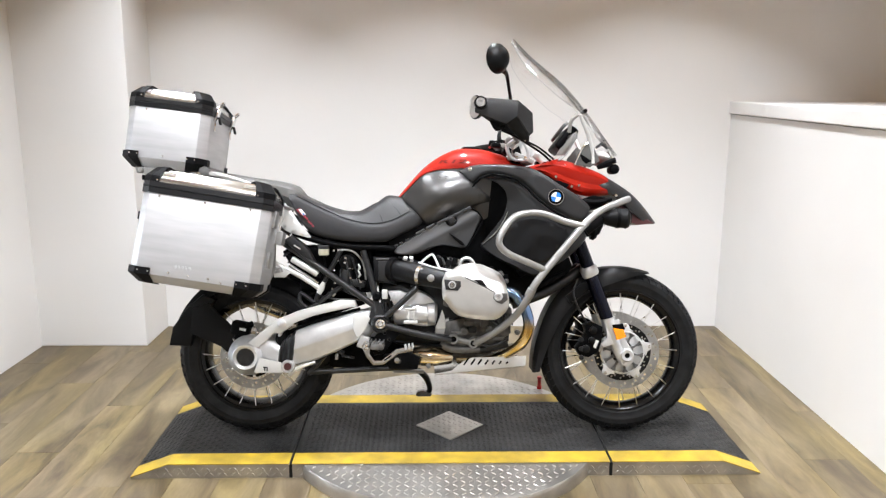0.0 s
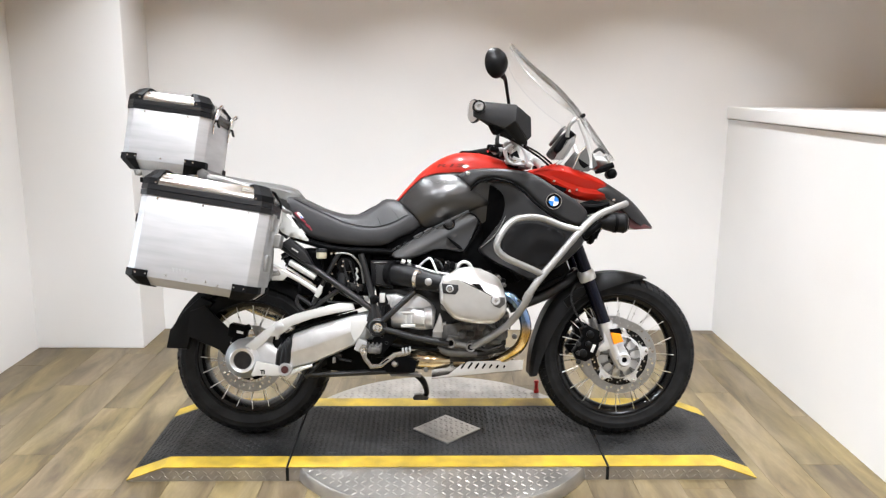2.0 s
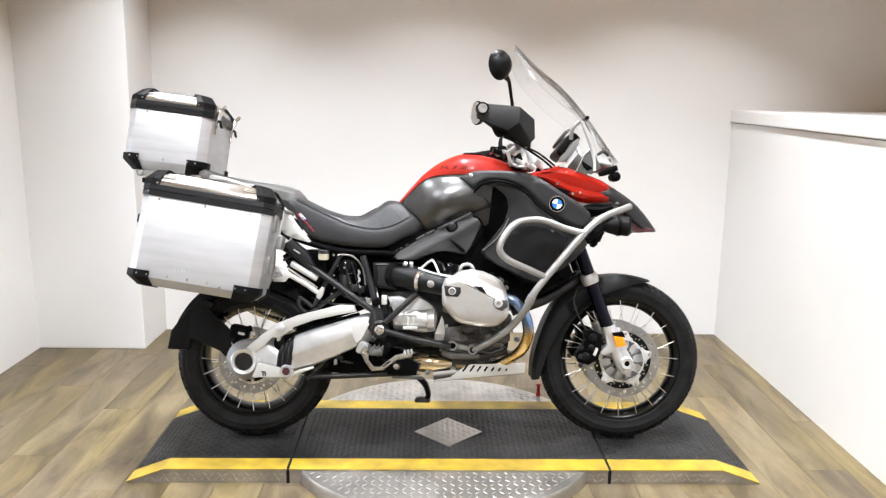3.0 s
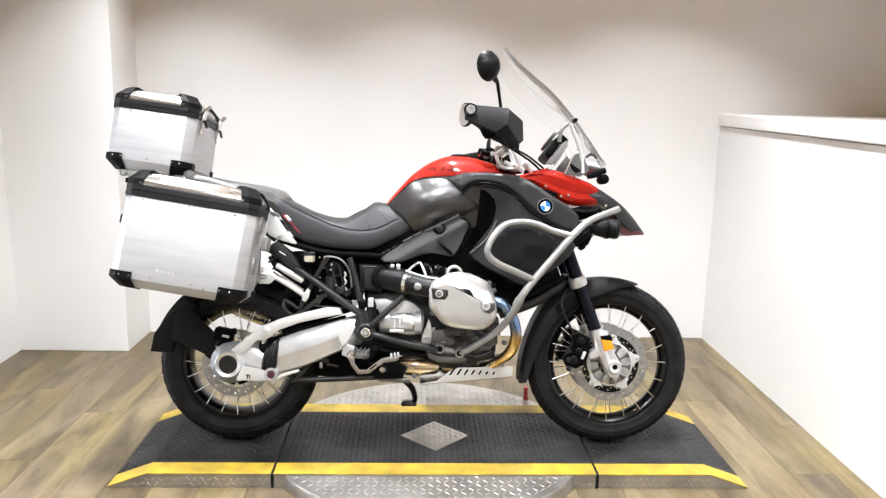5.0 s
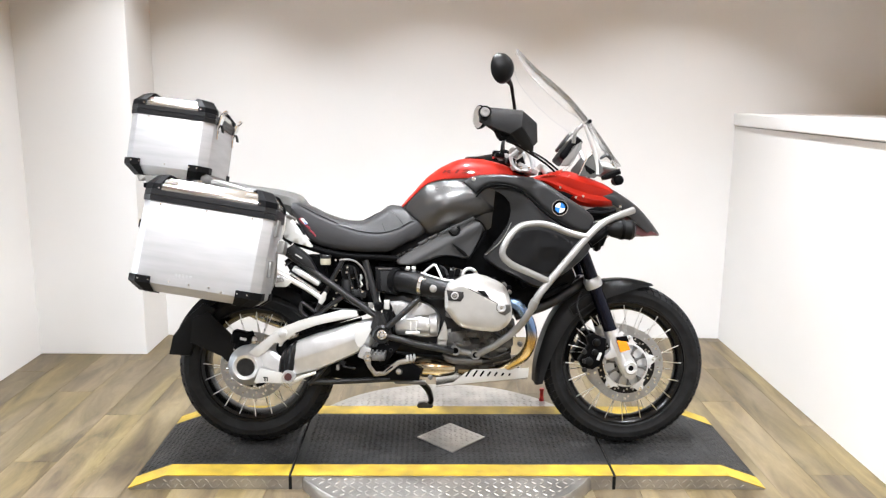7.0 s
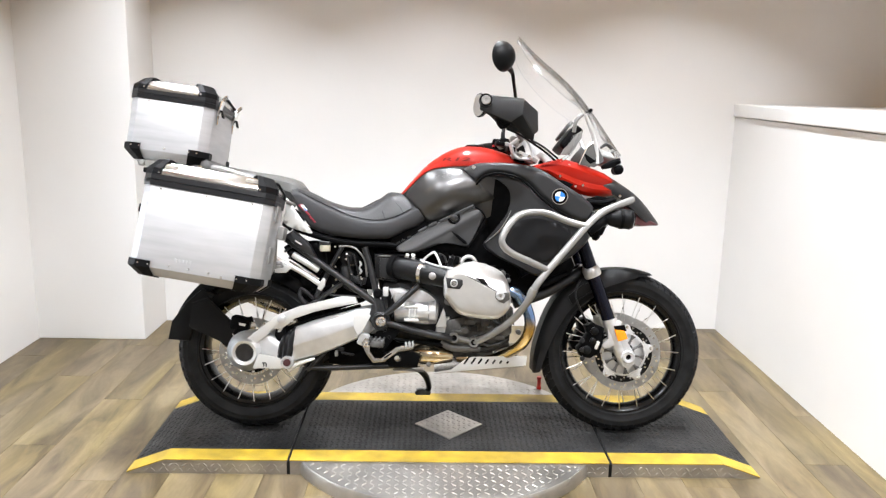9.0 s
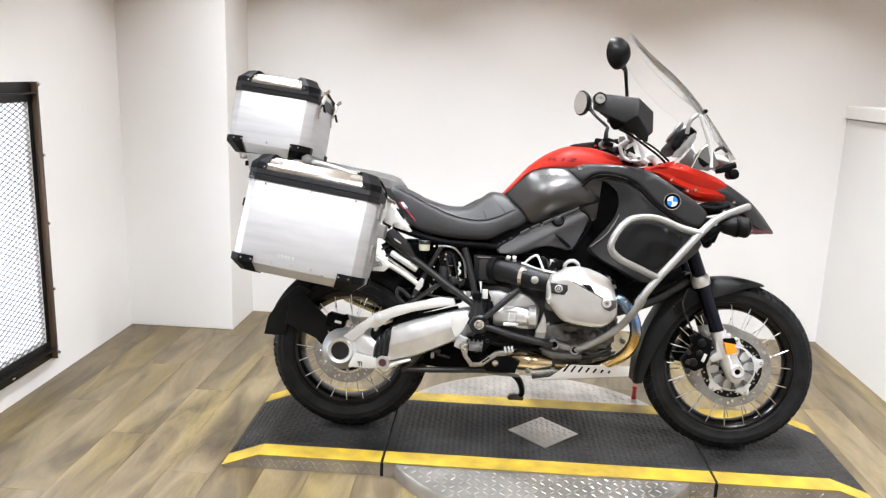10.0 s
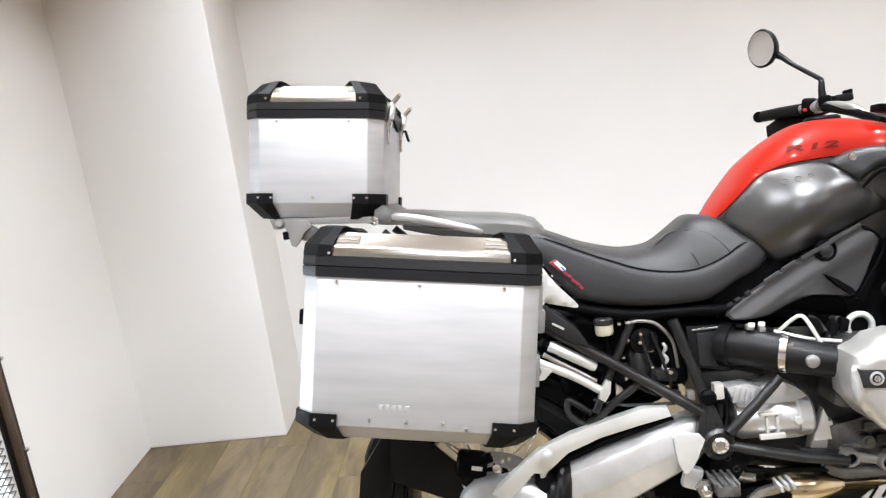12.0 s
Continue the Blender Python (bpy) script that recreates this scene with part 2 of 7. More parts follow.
def smooth_line(pts, n=6, closed=False):
    """Catmull-Rom through the points."""
    pts = [Vector(p) for p in pts]
    if n < 2:
        return pts
    out, k = [], len(pts)
    for i in range(k if closed else k - 1):
        if closed:
            a, b, c, d = (pts[(i + j) % k] for j in (-1, 0, 1, 2))
        else:
            a, b, c, d = pts[max(i - 1, 0)], pts[i], pts[i + 1], pts[min(i + 2, k - 1)]
        for s in range(n):
            t = s / n
            out.append(0.5 * ((2 * b) + (c - a) * t + (2 * a - 5 * b + 4 * c - d) * t * t + (3 * b - a - 3 * c + d) * t ** 3))
    if not closed:
        out.append(pts[-1])
    return out


def loft(rings, bm=None, caps=True, closed=True):
    bm = bm or bmesh.new()
    rows = [[bm.verts.new(p) for p in ring] for ring in rings]
    k = len(rows[0])
    for a, b in zip(rows, rows[1:]):
        for i in range(k if closed else k - 1):
            j = (i + 1) % k
            bm.faces.new((a[i], a[j], b[j], b[i]))
    if caps and closed:
        bm.faces.new(rows[0])
        bm.faces.new(rows[-1])
    return bm


def tube(pts, r, seg=10, n=6, bm=None, flat=1.0):
    """A bent tube; r a number or one per point; flat squeezes it across."""
    rs = r if isinstance(r, (list, tuple)) else [r] * len(pts)
    line = smooth_line(pts, n)
    fine = [rs[min(i // n, len(rs) - 1)] + (rs[min(i // n + 1, len(rs) - 1)] - rs[min(i // n, len(rs) - 1)]) * ((i % n) / n) for i in range(len(line))] if n > 1 else rs
    rings, up = [], None
    for i, p in enumerate(line):
        d = (line[min(i + 1, len(line) - 1)] - line[max(i - 1, 0)]).normalized()
        if up is None:
            up = d.orthogonal().normalized() if flat == 1.0 else (Vector((0, 1, 0)) - d * d.y).normalized()
        up = (up - d * up.dot(d)).normalized()
        side = d.cross(up)
        rings.append([p + (up * math.cos(a) * flat + side * math.sin(a)) * fine[i] for a in (2 * math.pi * k / seg for k in range(seg))])
    return loft(rings, bm)


def lathe(prof, seg=32, centre=(0, 0, 0), axis="y", bm=None, closed=False):
    """Turned shape: prof of (radius, along the axis)."""
    bm = bm or bmesh.new()
    c = Vector(centre)
    rows = []
    for r, a in prof:
        row = []
        for k in range(seg):
            u, v = r * math.cos(2 * math.pi * k / seg), r * math.sin(2 * math.pi * k / seg)
            row.append(bm.verts.new(c + Vector({"y": (u, a, v), "x": (a, u, v), "z": (u, v, a)}[axis])))
        rows.append(row)
    pairs = list(zip(rows, rows[1:])) + ([(rows[-1], rows[0])] if closed else [])
    for a, b in pairs:
        for k in range(seg):
            j = (k + 1) % seg
            bm.faces.new((a[k], a[j], b[j], b[k]))
    if not closed:
        for row, (r, _) in ((rows[0], prof[0]), (rows[-1], prof[-1])):
            if r > 1e-5:
                bm.faces.new(row)
    bmesh.ops.remove_doubles(bm, verts=bm.verts, dist=1e-6)
    return bm


def box(sx, sy, sz, m=None, bevel=0.004, seg=2, bm=None):
    b = bmesh.new()
    bmesh.ops.create_cube(b, size=1, matrix=Matrix.Diagonal((sx, sy, sz, 1)))
    if bevel:
        bmesh.ops.bevel(b, geom=b.edges[:], offset=bevel, segments=seg, affect="EDGES", profile=0.6)
    if m is not None:
        b.transform(m)
    if bm:
        me = bpy.data.meshes.new("tmp")
        b.to_mesh(me)
        b.free()
        bm.from_mesh(me)
        bpy.data.meshes.remove(me)
        return bm
    return b


def prism(outline, y0, y1, bevel=0.003, rounded=0):
    """A plate with the outline (x, z) between two y."""
    pts = [(p[0], p[1]) for p in (smooth_line([(x, z, 0) for x, z in outline], rounded, True) if rounded else outline)]
    bm = bmesh.new()
    f = bm.faces.new([bm.verts.new((x, y0, z)) for x, z in pts])
    ret = bmesh.ops.extrude_face_region(bm, geom=[f])
    bmesh.ops.translate(bm, verts=[v for v in ret["geom"] if isinstance(v, bmesh.types.BMVert)], vec=(0, y1 - y0, 0))
    if bevel:
        rim = [e for e in bm.edges if abs(e.verts[0].co.y - e.verts[1].co.y) < 1e-6]
        bmesh.ops.bevel(bm, geom=rim, offset=bevel, segments=2, affect="EDGES", profile=0.6)
    return bm


def panel(outline, f, thick=0.004, edge=0.012, rounded=4, step=0.02):
    """A moulded panel: the outline (x, z) lies on y = f(x, z), with rolled edges."""
    pts = [Vector((p[0], 0, p[1])) for p in (smooth_line([(x, z, 0) for x, z in outline], rounded, True) if rounded else outline)]
    bm = bmesh.new()
    face = bm.faces.new([bm.verts.new(p) for p in pts])
    bmesh.ops.inset_region(bm, faces=[face], thickness=edge * 0.35, use_even_offset=True)
    inner = [q for q in bm.faces if len(q.verts) > 4]
    bmesh.ops.inset_region(bm, faces=inner, thickness=edge * 0.65, use_even_offset=True)
    bmesh.ops.triangulate(bm, faces=[q for q in bm.faces if len(q.verts) > 4])
    for axis, lo, hi in (((1, 0, 0), min(p.x for p in pts), max(p.x for p in pts)), ((0, 0, 1), min(p.z for p in pts), max(p.z for p in pts))):
        k = int((hi - lo) / step)
        for i in range(1, k + 1):
            d = lo + i * (hi - lo) / (k + 1)
            bmesh.ops.bisect_plane(bm, geom=bm.verts[:] + bm.edges[:] + bm.faces[:], plane_co=Vector(axis) * d, plane_no=axis)
    segs = list(zip(pts, pts[1:] + pts[:1]))

    def rolled(x, z):
        p = Vector((x, 0, z))
        d = min(((p - a) - (b - a) * max(0, min(1, (p - a).dot(b - a) / max((b - a).length_squared, 1e-12)))).length for a, b in segs)
        q = 1 - min(d / edge, 1)
        y = f(x, z)
        return y - math.copysign(edge * (1 - math.sqrt(max(0, 1 - q * q))), y)

    lay, h = bm.verts.layers.float_vector.new("face_dir"), 0.001
    for v in bm.verts:
        x, z = v.co.x, v.co.z
        g = Vector((rolled(x + h, z) - rolled(x - h, z), 0, rolled(x, z + h) - rolled(x, z - h))) / (2 * h)
        v.co.y = rolled(x, z)
        out = math.copysign(1.0, -v.co.y)
        v[lay] = Vector((g.x * out, -out, g.z * out)).normalized()
    for v in [w for w in bm.verts if w.is_boundary]:
        near = [e.other_vert(v)[lay] for e in v.link_edges if not e.other_vert(v).is_boundary]
        if near:
            v[lay] = sum(near, Vector((0, 0, 0))).normalized()
    bmesh.ops.recalc_face_normals(bm, faces=bm.faces)
    if sum(q.normal.y for q in bm.faces) * f(*[(outline[0][k]) for k in (0, 1)]) < 0:
        bmesh.ops.reverse_faces(bm, faces=bm.faces)
    bmesh.ops.solidify(bm, geom=bm.faces[:], thickness=thick)
    return bm


def lettering(text, size, depth=0.0006, bold=0.0012, spacing=1.0, shear=0.0):
    """A mesh of raised letters in the xy plane."""
    c = bpy.data.curves.new("letters", "FONT")
    c.body, c.size, c.extrude, c.offset, c.space_character, c.shear = text, size, depth, bold, spacing, shear
    ob = new("letters", c)
    me = bpy.data.meshes.new_from_object(ob.evaluated_get(bpy.context.evaluated_depsgraph_get()))
    bpy.data.objects.remove(ob)
    return me


def even(pts, n):
    """n + 1 points at even steps along a smooth line."""
    line = smooth_line(pts, 8)
    acc = [0.0]
    for a, b in zip(line, line[1:]):
        acc.append(acc[-1] + (b - a).length)
    out, k = [], 0
    for i in range(n + 1):
        d = acc[-1] * i / n
        while k < len(line) - 2 and acc[k + 1] < d:
            k += 1
        out.append(line[k].lerp(line[k + 1], max(0, min(1, (d - acc[k]) / max(acc[k + 1] - acc[k], 1e-9)))))
    return out


def strip_panel(top, bottom, f, edge=0.010, n=48, m=10, thick=0.006):
    """A moulded strip between two edge lines (x, z), laid on y = f(x, z), with rolled rims."""
    ta, ba = even([(x, z, 0) for x, z in top], n), even([(x, z, 0) for x, z in bottom], n)
    span = sum((a - b).length for a, b in zip(ta, ta[1:]))
    ss = [0, 0.03, 0.08] + [0.08 + 0.84 * k / m for k in range(1, m)] + [0.92, 0.97, 1]
    rows = []
    for i, (a, b) in enumerate(zip(ta, ba)):
        ln, end, row = (a - b).length, min(i, n - i) / n * span, []
        for s in ss:
            p = a.lerp(b, s)
            q = 1 - min(min(s, 1 - s) * ln, end, edge) / edge
            y = f(p.x, p.y)
            row.append((p.x, y - math.copysign(edge * (1 - math.sqrt(max(0, 1 - q * q))), y), p.y))
        rows.append(row + [(x, y - math.copysign(thick, y), z) for x, y, z in row[::-1]])
    return loft(rows)


def mirrored(bm):
    b = bm.copy()
    lay = b.verts.layers.float_vector.get("face_dir")
    for v in b.verts:
        v.co.y = -v.co.y
        if lay:
            v[lay] = (v[lay].x, -v[lay].y, v[lay].z)
    bmesh.ops.reverse_faces(b, faces=b.faces)
    return b


def lug_field(cells, z, size, height):
    """Raised tread-plate bars, alternating in direction, at the (x, y) cells on a level face."""
    verts, faces = [], []
    for n, (x, y, sgn) in enumerate(cells):
        c, s = math.cos(sgn * 0.785), math.sin(sgn * 0.785)
        base = len(verts)
        for u, v, h in ((-size, 0, 0), (-size * 0.3, -size * 0.26, 0), (size * 0.3, -size * 0.26, 0), (size, 0, 0), (size * 0.3, size * 0.26, 0), (-size * 0.3, size * 0.26, 0), (-size * 0.55, 0, height), (size * 0.55, 0, height)):
            verts.append((x + c * u - s * v, y + s * u + c * v, z + h))
        faces += [tuple(base + k for k in q) for q in ((0, 1, 6), (1, 2, 7, 6), (2, 3, 7), (3, 4, 7), (4, 5, 6, 7), (5, 0, 6))]
    return verts, faces


def from_lists(name, verts, faces, mat, smooth=False):
    me = bpy.data.meshes.new(name)
    me.from_pydata(verts, [], faces)
    me.materials.append(mat)
    if smooth:
        me.polygons.foreach_set("use_smooth", [True] * len(me.polygons))
    return me


# ---- the room ----
def slab(name, x0, x1, y0, y1, z0, z1, mat, kind="structure", parent=None, bevel=0.0, label="", category=""):
    b = box(x1 - x0, y1 - y0, z1 - z0, pose((x0 + x1) / 2, (y0 + y1) / 2, (z0 + z1) / 2), bevel=bevel)
    ob = new(name, to_mesh(name, b, mat, smooth=False))
    if parent:
        ob.parent = parent
    return tagged(ob, label, category, kind=kind if not parent else "")


XL, XR, YB, YP, XP, TOP, YF = -2.245, 1.705, 1.455, 1.085, -1.652, 2.75, -5.3
slab("wall_back", XL - 0.45, 3.8, YB, YB + 0.15, -0.1, TOP, WALL, label="white painted back wall", category="wall")
slab("wall_pier", XL - 0.02, XP, YP, YB, 0.0, TOP, WALL, label="white painted boxed-out pier in the corner", category="wall", bevel=0.006)
slab("wall_front", XL - 0.45, 3.8, YF - 0.15, YF, -0.1, TOP, WALL, label="plain white painted wall", category="wall")
slab("wall_right_far", 3.65, 3.8, YF, YB, -0.1, TOP, WALL, label="plain white painted wall", category="wall")
slab("ceiling", XL - 0.45, 3.8, YF, YB, TOP, TOP + 0.12, CEIL, label="unseen tan ceiling that warms the light on the upper walls", category="ceiling")
# low block on the other side with a thick capping deck
slab("wall_right_low", XR, 3.65, YF, YB, -0.1, 1.290, WALL, label="white painted low wall", category="wall", bevel=0.003)
slab("ledge", XR - 0.012, 3.65, YF, YB, 1.294, 1.364, WALL, label="thick white capping deck on the low wall", category="ledge", bevel=0.006)

# left wall with the window opening
WY0, WY1, WZ0, WZ1, XO = -1.10, 0.205, 0.190, 1.280, -2.53
wl = [("wall_left", YF, WY0, -0.1, TOP), ("wall_left_corner", WY1, YB, -0.1, TOP), ("wall_left_sill", WY0, WY1, -0.1, WZ0), ("wall_left_head", WY0, WY1, WZ1, TOP)]
for nm, y0, y1, z0, z1 in wl:
    slab(nm, XL - 0.38, XL, y0, y1, z0, z1, WALL, label="white painted wall with a deep window opening", category="wall")

# floor: sub-floor and planks
slab("floor", XL - 0.4, 3.8, YF, YB, -0.12, -0.006, JOINT, label="wood-look vinyl plank floor, light oak", category="floor")
FLOOR = scene.objects["floor"]

# window: grey frame, bright glass, screened by expanded metal in an angle-iron frame
win = thing("window_1", pose(0, 0, 0), "brown-grey framed window in a deep white reveal", "window", "structure")
for nm, a in (("window_frame", (WY0, WY1, WZ0, WZ0 + 0.065)), ("window_frame", (WY0, WY1, WZ1 - 0.065, WZ1)), ("window_frame", (WY1 - 0.05, WY1, WZ0 + 0.065, WZ1 - 0.065)), ("window_frame", (WY0, WY0 + 0.05, WZ0 + 0.065, WZ1 - 0.065))):
    part(nm, box(0.06, a[1] - a[0], a[3] - a[2], pose(XO + 0.0, (a[0] + a[1]) / 2, (a[2] + a[3]) / 2), 0.006), WINFRAME, win)
part("sill", box(0.29, WY1 - WY0, 0.012, pose(XL - 0.15, (WY0 + WY1) / 2, WZ0 + 0.006), 0.002), WALL, win)
pane = part("pane", box(0.006, WY1 - WY0 - 0.10, WZ1 - WZ0 - 0.12, pose(XO, (WY0 + WY1) / 2, (WZ0 + WZ1) / 2), 0), glass("window_glass", (1, 1, 1)), win)
pane.visible_shadow = False
# overcast daylight beyond the pane
out = bpy.data.materials.new("bright_overcast_daylight")
out.use_nodes = True
out.node_tree.nodes["Principled BSDF"].inputs["Emission Color"].default_value = (0.90, 0.94, 1, 1)
out.node_tree.nodes["Principled BSDF"].inputs["Emission Strength"].default_value = 1.1
slab("backdrop", XL - 0.75, XL - 0.74, WY0 - 1.2, WY1 + 1.2, -0.6, 2.2, out, label="bright overcast daylight outside the window", category="backdrop")

guard = thing("window_guard", pose(XL, 0, 0), "black angle-iron guard with expanded steel mesh over the window", "window guard")
GY0, GY1, GZ0, GZ1 = -1.20, 0.318, 0.100, 1.367
for nm, a, mt in (("frame_rail", (GY0, GY1, GZ0, GZ0 + 0.085), ANGLE), ("frame_rail", (GY0, GY1, GZ1 - 0.085, GZ1), ANGLE), ("frame_stile", (GY1 - 0.078, GY1, GZ0 + 0.085, GZ1 - 0.085), ANGLE), ("frame_stile", (GY0, GY0 + 0.085, GZ0 + 0.085, GZ1 - 0.085), ANGLE)):
    part(nm, box(0.008, a[1] - a[0], a[3] - a[2], pose(0.005, (a[0] + a[1]) / 2, (a[2] + a[3]) / 2), 0.002), mt, guard)
for nm, a in (("frame_lip", (GY0 + 0.05, GY1 - 0.05, GZ0 + 0.045, GZ0 + 0.052)), ("frame_lip", (GY0 + 0.05, GY1 - 0.05, GZ1 - 0.052, GZ1 - 0.045))):
    part(nm, box(0.028, a[1] - a[0], a[3] - a[2], pose(0.022, (a[0] + a[1]) / 2, (a[2] + a[3]) / 2), 0.0015), ANGLE, guard)
part("frame_lip", box(0.036, 0.008, GZ1 - GZ0, pose(0.018, GY1 - 0.054, (GZ0 + GZ1) / 2), 0.0015), BROWN, guard, "worn brown steel lip")
bolt = to_mesh("bolt", lathe([(0.0, 0.020), (0.006, 0.019), (0.009, 0.013), (0.009, 0.008)], 10, axis="x"), STEEL)
for k in range(5):
    part("bolt", bolt, None, guard, m=pose(0, GY1 - 0.004, GZ0 + 0.012 + k * (GZ1 - GZ0 - 0.024) / 4))
for k in range(1, 5):
    for z in (GZ0 + 0.02, GZ1 - 0.02):
        part("bolt", bolt, None, guard, m=pose(0, GY1 - 0.02 - k * 0.34, z))
# expanded mesh: zigzag strands that meet in diamonds
v, f = [], []
PW, PH, hw = 0.052, 0.0245, 0.0022
rows_n = int((GZ1 - GZ0 - 0.16) / PH)
cols = int((GY1 - GY0 - 0.155) / (PW / 2))
for r in range(rows_n + 1):
    for s in (1, -1):
        base = len(v)
        for c in range(cols + 1):
            y = GY0 + 0.08 + c * PW / 2
            z = GZ0 + 0.08 + r * PH + s * (PH / 2 if c % 2 else 0)
            for dx, dz in ((-0.0015, -hw), (0.0015, -hw), (0.0015, hw), (-0.0015, hw)):
                v.append((dx + 0.001, y, z + dz))
        for c in range(cols):
            for k in range(4):
                a, b = base + 4 * c + k, base + 4 * c + (k + 1) % 4
                f.append((a, b, b + 4, a + 4))
part("mesh_screen", from_lists("mesh_screen", v, f, MESHWIRE), None, guard, "expanded steel mesh")

# ---- turntable platform ----
PZ, PY0, PY1, PX = 0.060, -0.442, 0.222, 1.050
PYC = (PY0 + PY1) / 2
plat = thing("display_platform", pose(0.01, 0, 0, 0, 0, 0.45), "low black platform with yellow edge stripes and tread-plate turntable", "platform")
part("turntable_disc", lathe([(0.0, 0.0), (0.634, 0.0), (0.634, 0.040), (0.628, PZ - 0.008), (0.0, PZ - 0.008)], 96, (0, PYC, 0), "z"), TREAD, plat, "round tread-plate turntable")
random.seed(5)


def deck(x0, x1, ramp0, ramp1):
    """One platform section, with a sloping end towards ramp0 or ramp1 if given."""
    ring = [(x0, PZ - 0.004), (x1, PZ - 0.004)]
    if ramp1:
        ring += [(ramp1, 0.004), (ramp1, 0.0)]
    else:
        ring += [(x1, 0.0)]
    ring += [(ramp0, 0.0), (ramp0, 0.004)] if ramp0 else [(x0, 0.0)]
    return prism(ring, PY0 + 0.003, PY1 - 0.003, 0)


def stripe(x0, x1, ramp0, ramp1, y0, y1, z):
    """A thin coat that follows the deck and runs down the ramp."""
    line = [(x0, PZ), (x1, PZ)]
    if ramp0:
        line = [(ramp0, 0.009)] + line
    if ramp1:
        line = line + [(ramp1, 0.009)]
    rings = [[(x, y0, h + z - 0.004), (x, y1, h + z - 0.004), (x, y1, h + z - 0.007), (x, y0, h + z - 0.007)] for x, h in line]
    return loft(rings)


SX0, SX1 = -0.592, 0.634
for x0, x1, r0, r1 in ((-PX, SX0, -1.190, None), (SX0 + 0.010, SX1 - 0.010, None, None), (SX1, PX + 0.01, None, 1.205)):
    sec = part("deck_section", deck(x0, x1, r0, r1), TREAD, plat, "tread-plate deck section", smooth=False)
    part("grip_surface", stripe(x0, x1, r0, r1, PY0 + 0.088, PY1 - 0.088, 0.003), RUBBER, sec, "black grip coating", smooth=False)
    part("edge_stripe", stripe(x0, x1, r0, r1, PY0, PY0 + 0.088, 0.003), YELLOW, sec, "yellow painted edge stripe", smooth=False)
    part("edge_stripe", stripe(x0, x1, r0, r1, PY1 - 0.088, PY1, 0.003), YELLOW, sec, "yellow painted edge stripe", smooth=False)
# bare metal diamond in the middle
part("diamond_plate", box(0.199, 0.199, 0.005, pose(0.024, PYC - 0.003, PZ + 0.001, 0, 0, 45), 0.001), TREAD, plat, "bare tread-plate diamond")
# raised bars
P = 0.022

cells_disc, cells_deck, cells_dia = [], [], []
for i in range(-58, 59):
    for j in range(-41, 42):
        x, y, s = i * P, PYC + j * P, 1 if (i + j) % 2 else -1
        inside = PY0 + 0.10 < y < PY1 - 0.10 and abs(x) < PX - 0.01 and abs(x - SX0 - 0.005) > 0.016 and abs(x - SX1 + 0.005) > 0.016
        if inside and abs(x - 0.024) + abs(y - PYC + 0.003) > 0.15:
            cells_deck.append((x, y, s))
        if abs(x - 0.024) + abs(y - PYC + 0.003) < 0.122:
            cells_dia.append((x, y, s))
for i in range(-22, 23):
    for j in range(-22, 23):
        x, y = i * 0.029, PYC + j * 0.029
        if math.hypot(x, y - PYC) < 0.612 and not (PY0 - 0.014 < y < PY1 + 0.014):
            cells_disc.append((x, y, 1 if (i + j) % 2 else -1))
for nm, cl, z, mt, hgt in (("tread_pattern", cells_disc, PZ - 0.008, TREAD, 0.0024), ("grip_tread", cells_deck, PZ - 0.001, RUBBER, 0.0020), ("tread_pattern", cells_dia, PZ + 0.0035, TREAD, 0.0020)):
    vv, ff = lug_field(cl, z, 0.0130 if cl is cells_disc else 0.0105, hgt)
    tagged(part(nm, from_lists(nm, vv, ff, mt), None, plat), kind="stuff")
# bars on the sloping ends
for sgn, xe, xf in ((-1, PX, 1.190), (1, PX + 0.01, 1.205)):
    cl = [(sgn * (xe + 0.010 + P * i), PYC + j * P, 1 if (i + j) % 2 else -1) for i in range(6) for j in range(-12, 13) if PY0 + 0.10 < PYC + j * P < PY1 - 0.10]
    vv, ff = lug_field(cl, 0.0, 0.0105, 0.0020)
    vv = [(x, y, z + PZ - 0.001 - (abs(x) - xe) / (xf - xe) * (PZ - 0.009)) for x, y, z in vv]
    tagged(part("grip_tread", from_lists("grip_tread", vv, ff, RUBBER), None, plat), kind="stuff")
# bars on the upright skirt
vv, ff = [], []
for i in range(-46, 47):
    for j in range(2):
        x, z, s = i * 0.026 + (0.013 if j % 2 else 0), 0.014 + j * 0.021, 1 if (i + j) % 2 else -1
        if abs(x - SX0 - 0.005) < 0.016 or abs(x - SX1 + 0.005) < 0.016 or z > 0.046 - max(0, abs(x) - PX) * 0.42:
            continue
        a, b = lug_field([(x, z, s)], 0, 0.0105, 0.0016)
        k = len(vv)
        vv += [(p[0], PY0 + 0.003 - p[2], p[1]) for p in a]
        ff += [tuple(k + q for q in t) for t in b]
tagged(part("skirt_tread", from_lists("skirt_tread", vv, ff, TREAD), None, plat), kind="stuff")
for x, wd in ((SX0 + 0.005, 0.012), (SX1 - 0.005, 0.012)):
    part("seam", box(wd, PY1 - PY0 - 0.004, 0.052, pose(x, PYC, 0.027), 0), GAP, plat, smooth=False)
part("lock_pin", lathe([(0.011, PZ - 0.010), (0.012, PZ + 0.004), (0.009, PZ + 0.008), (0.009, PZ + 0.040), (0.012, PZ + 0.044), (0.010, PZ + 0.052), (0, PZ + 0.053)], 14, (0.459, 0.309, 0), "z"), REDLENS, plat, "small red locking knob")

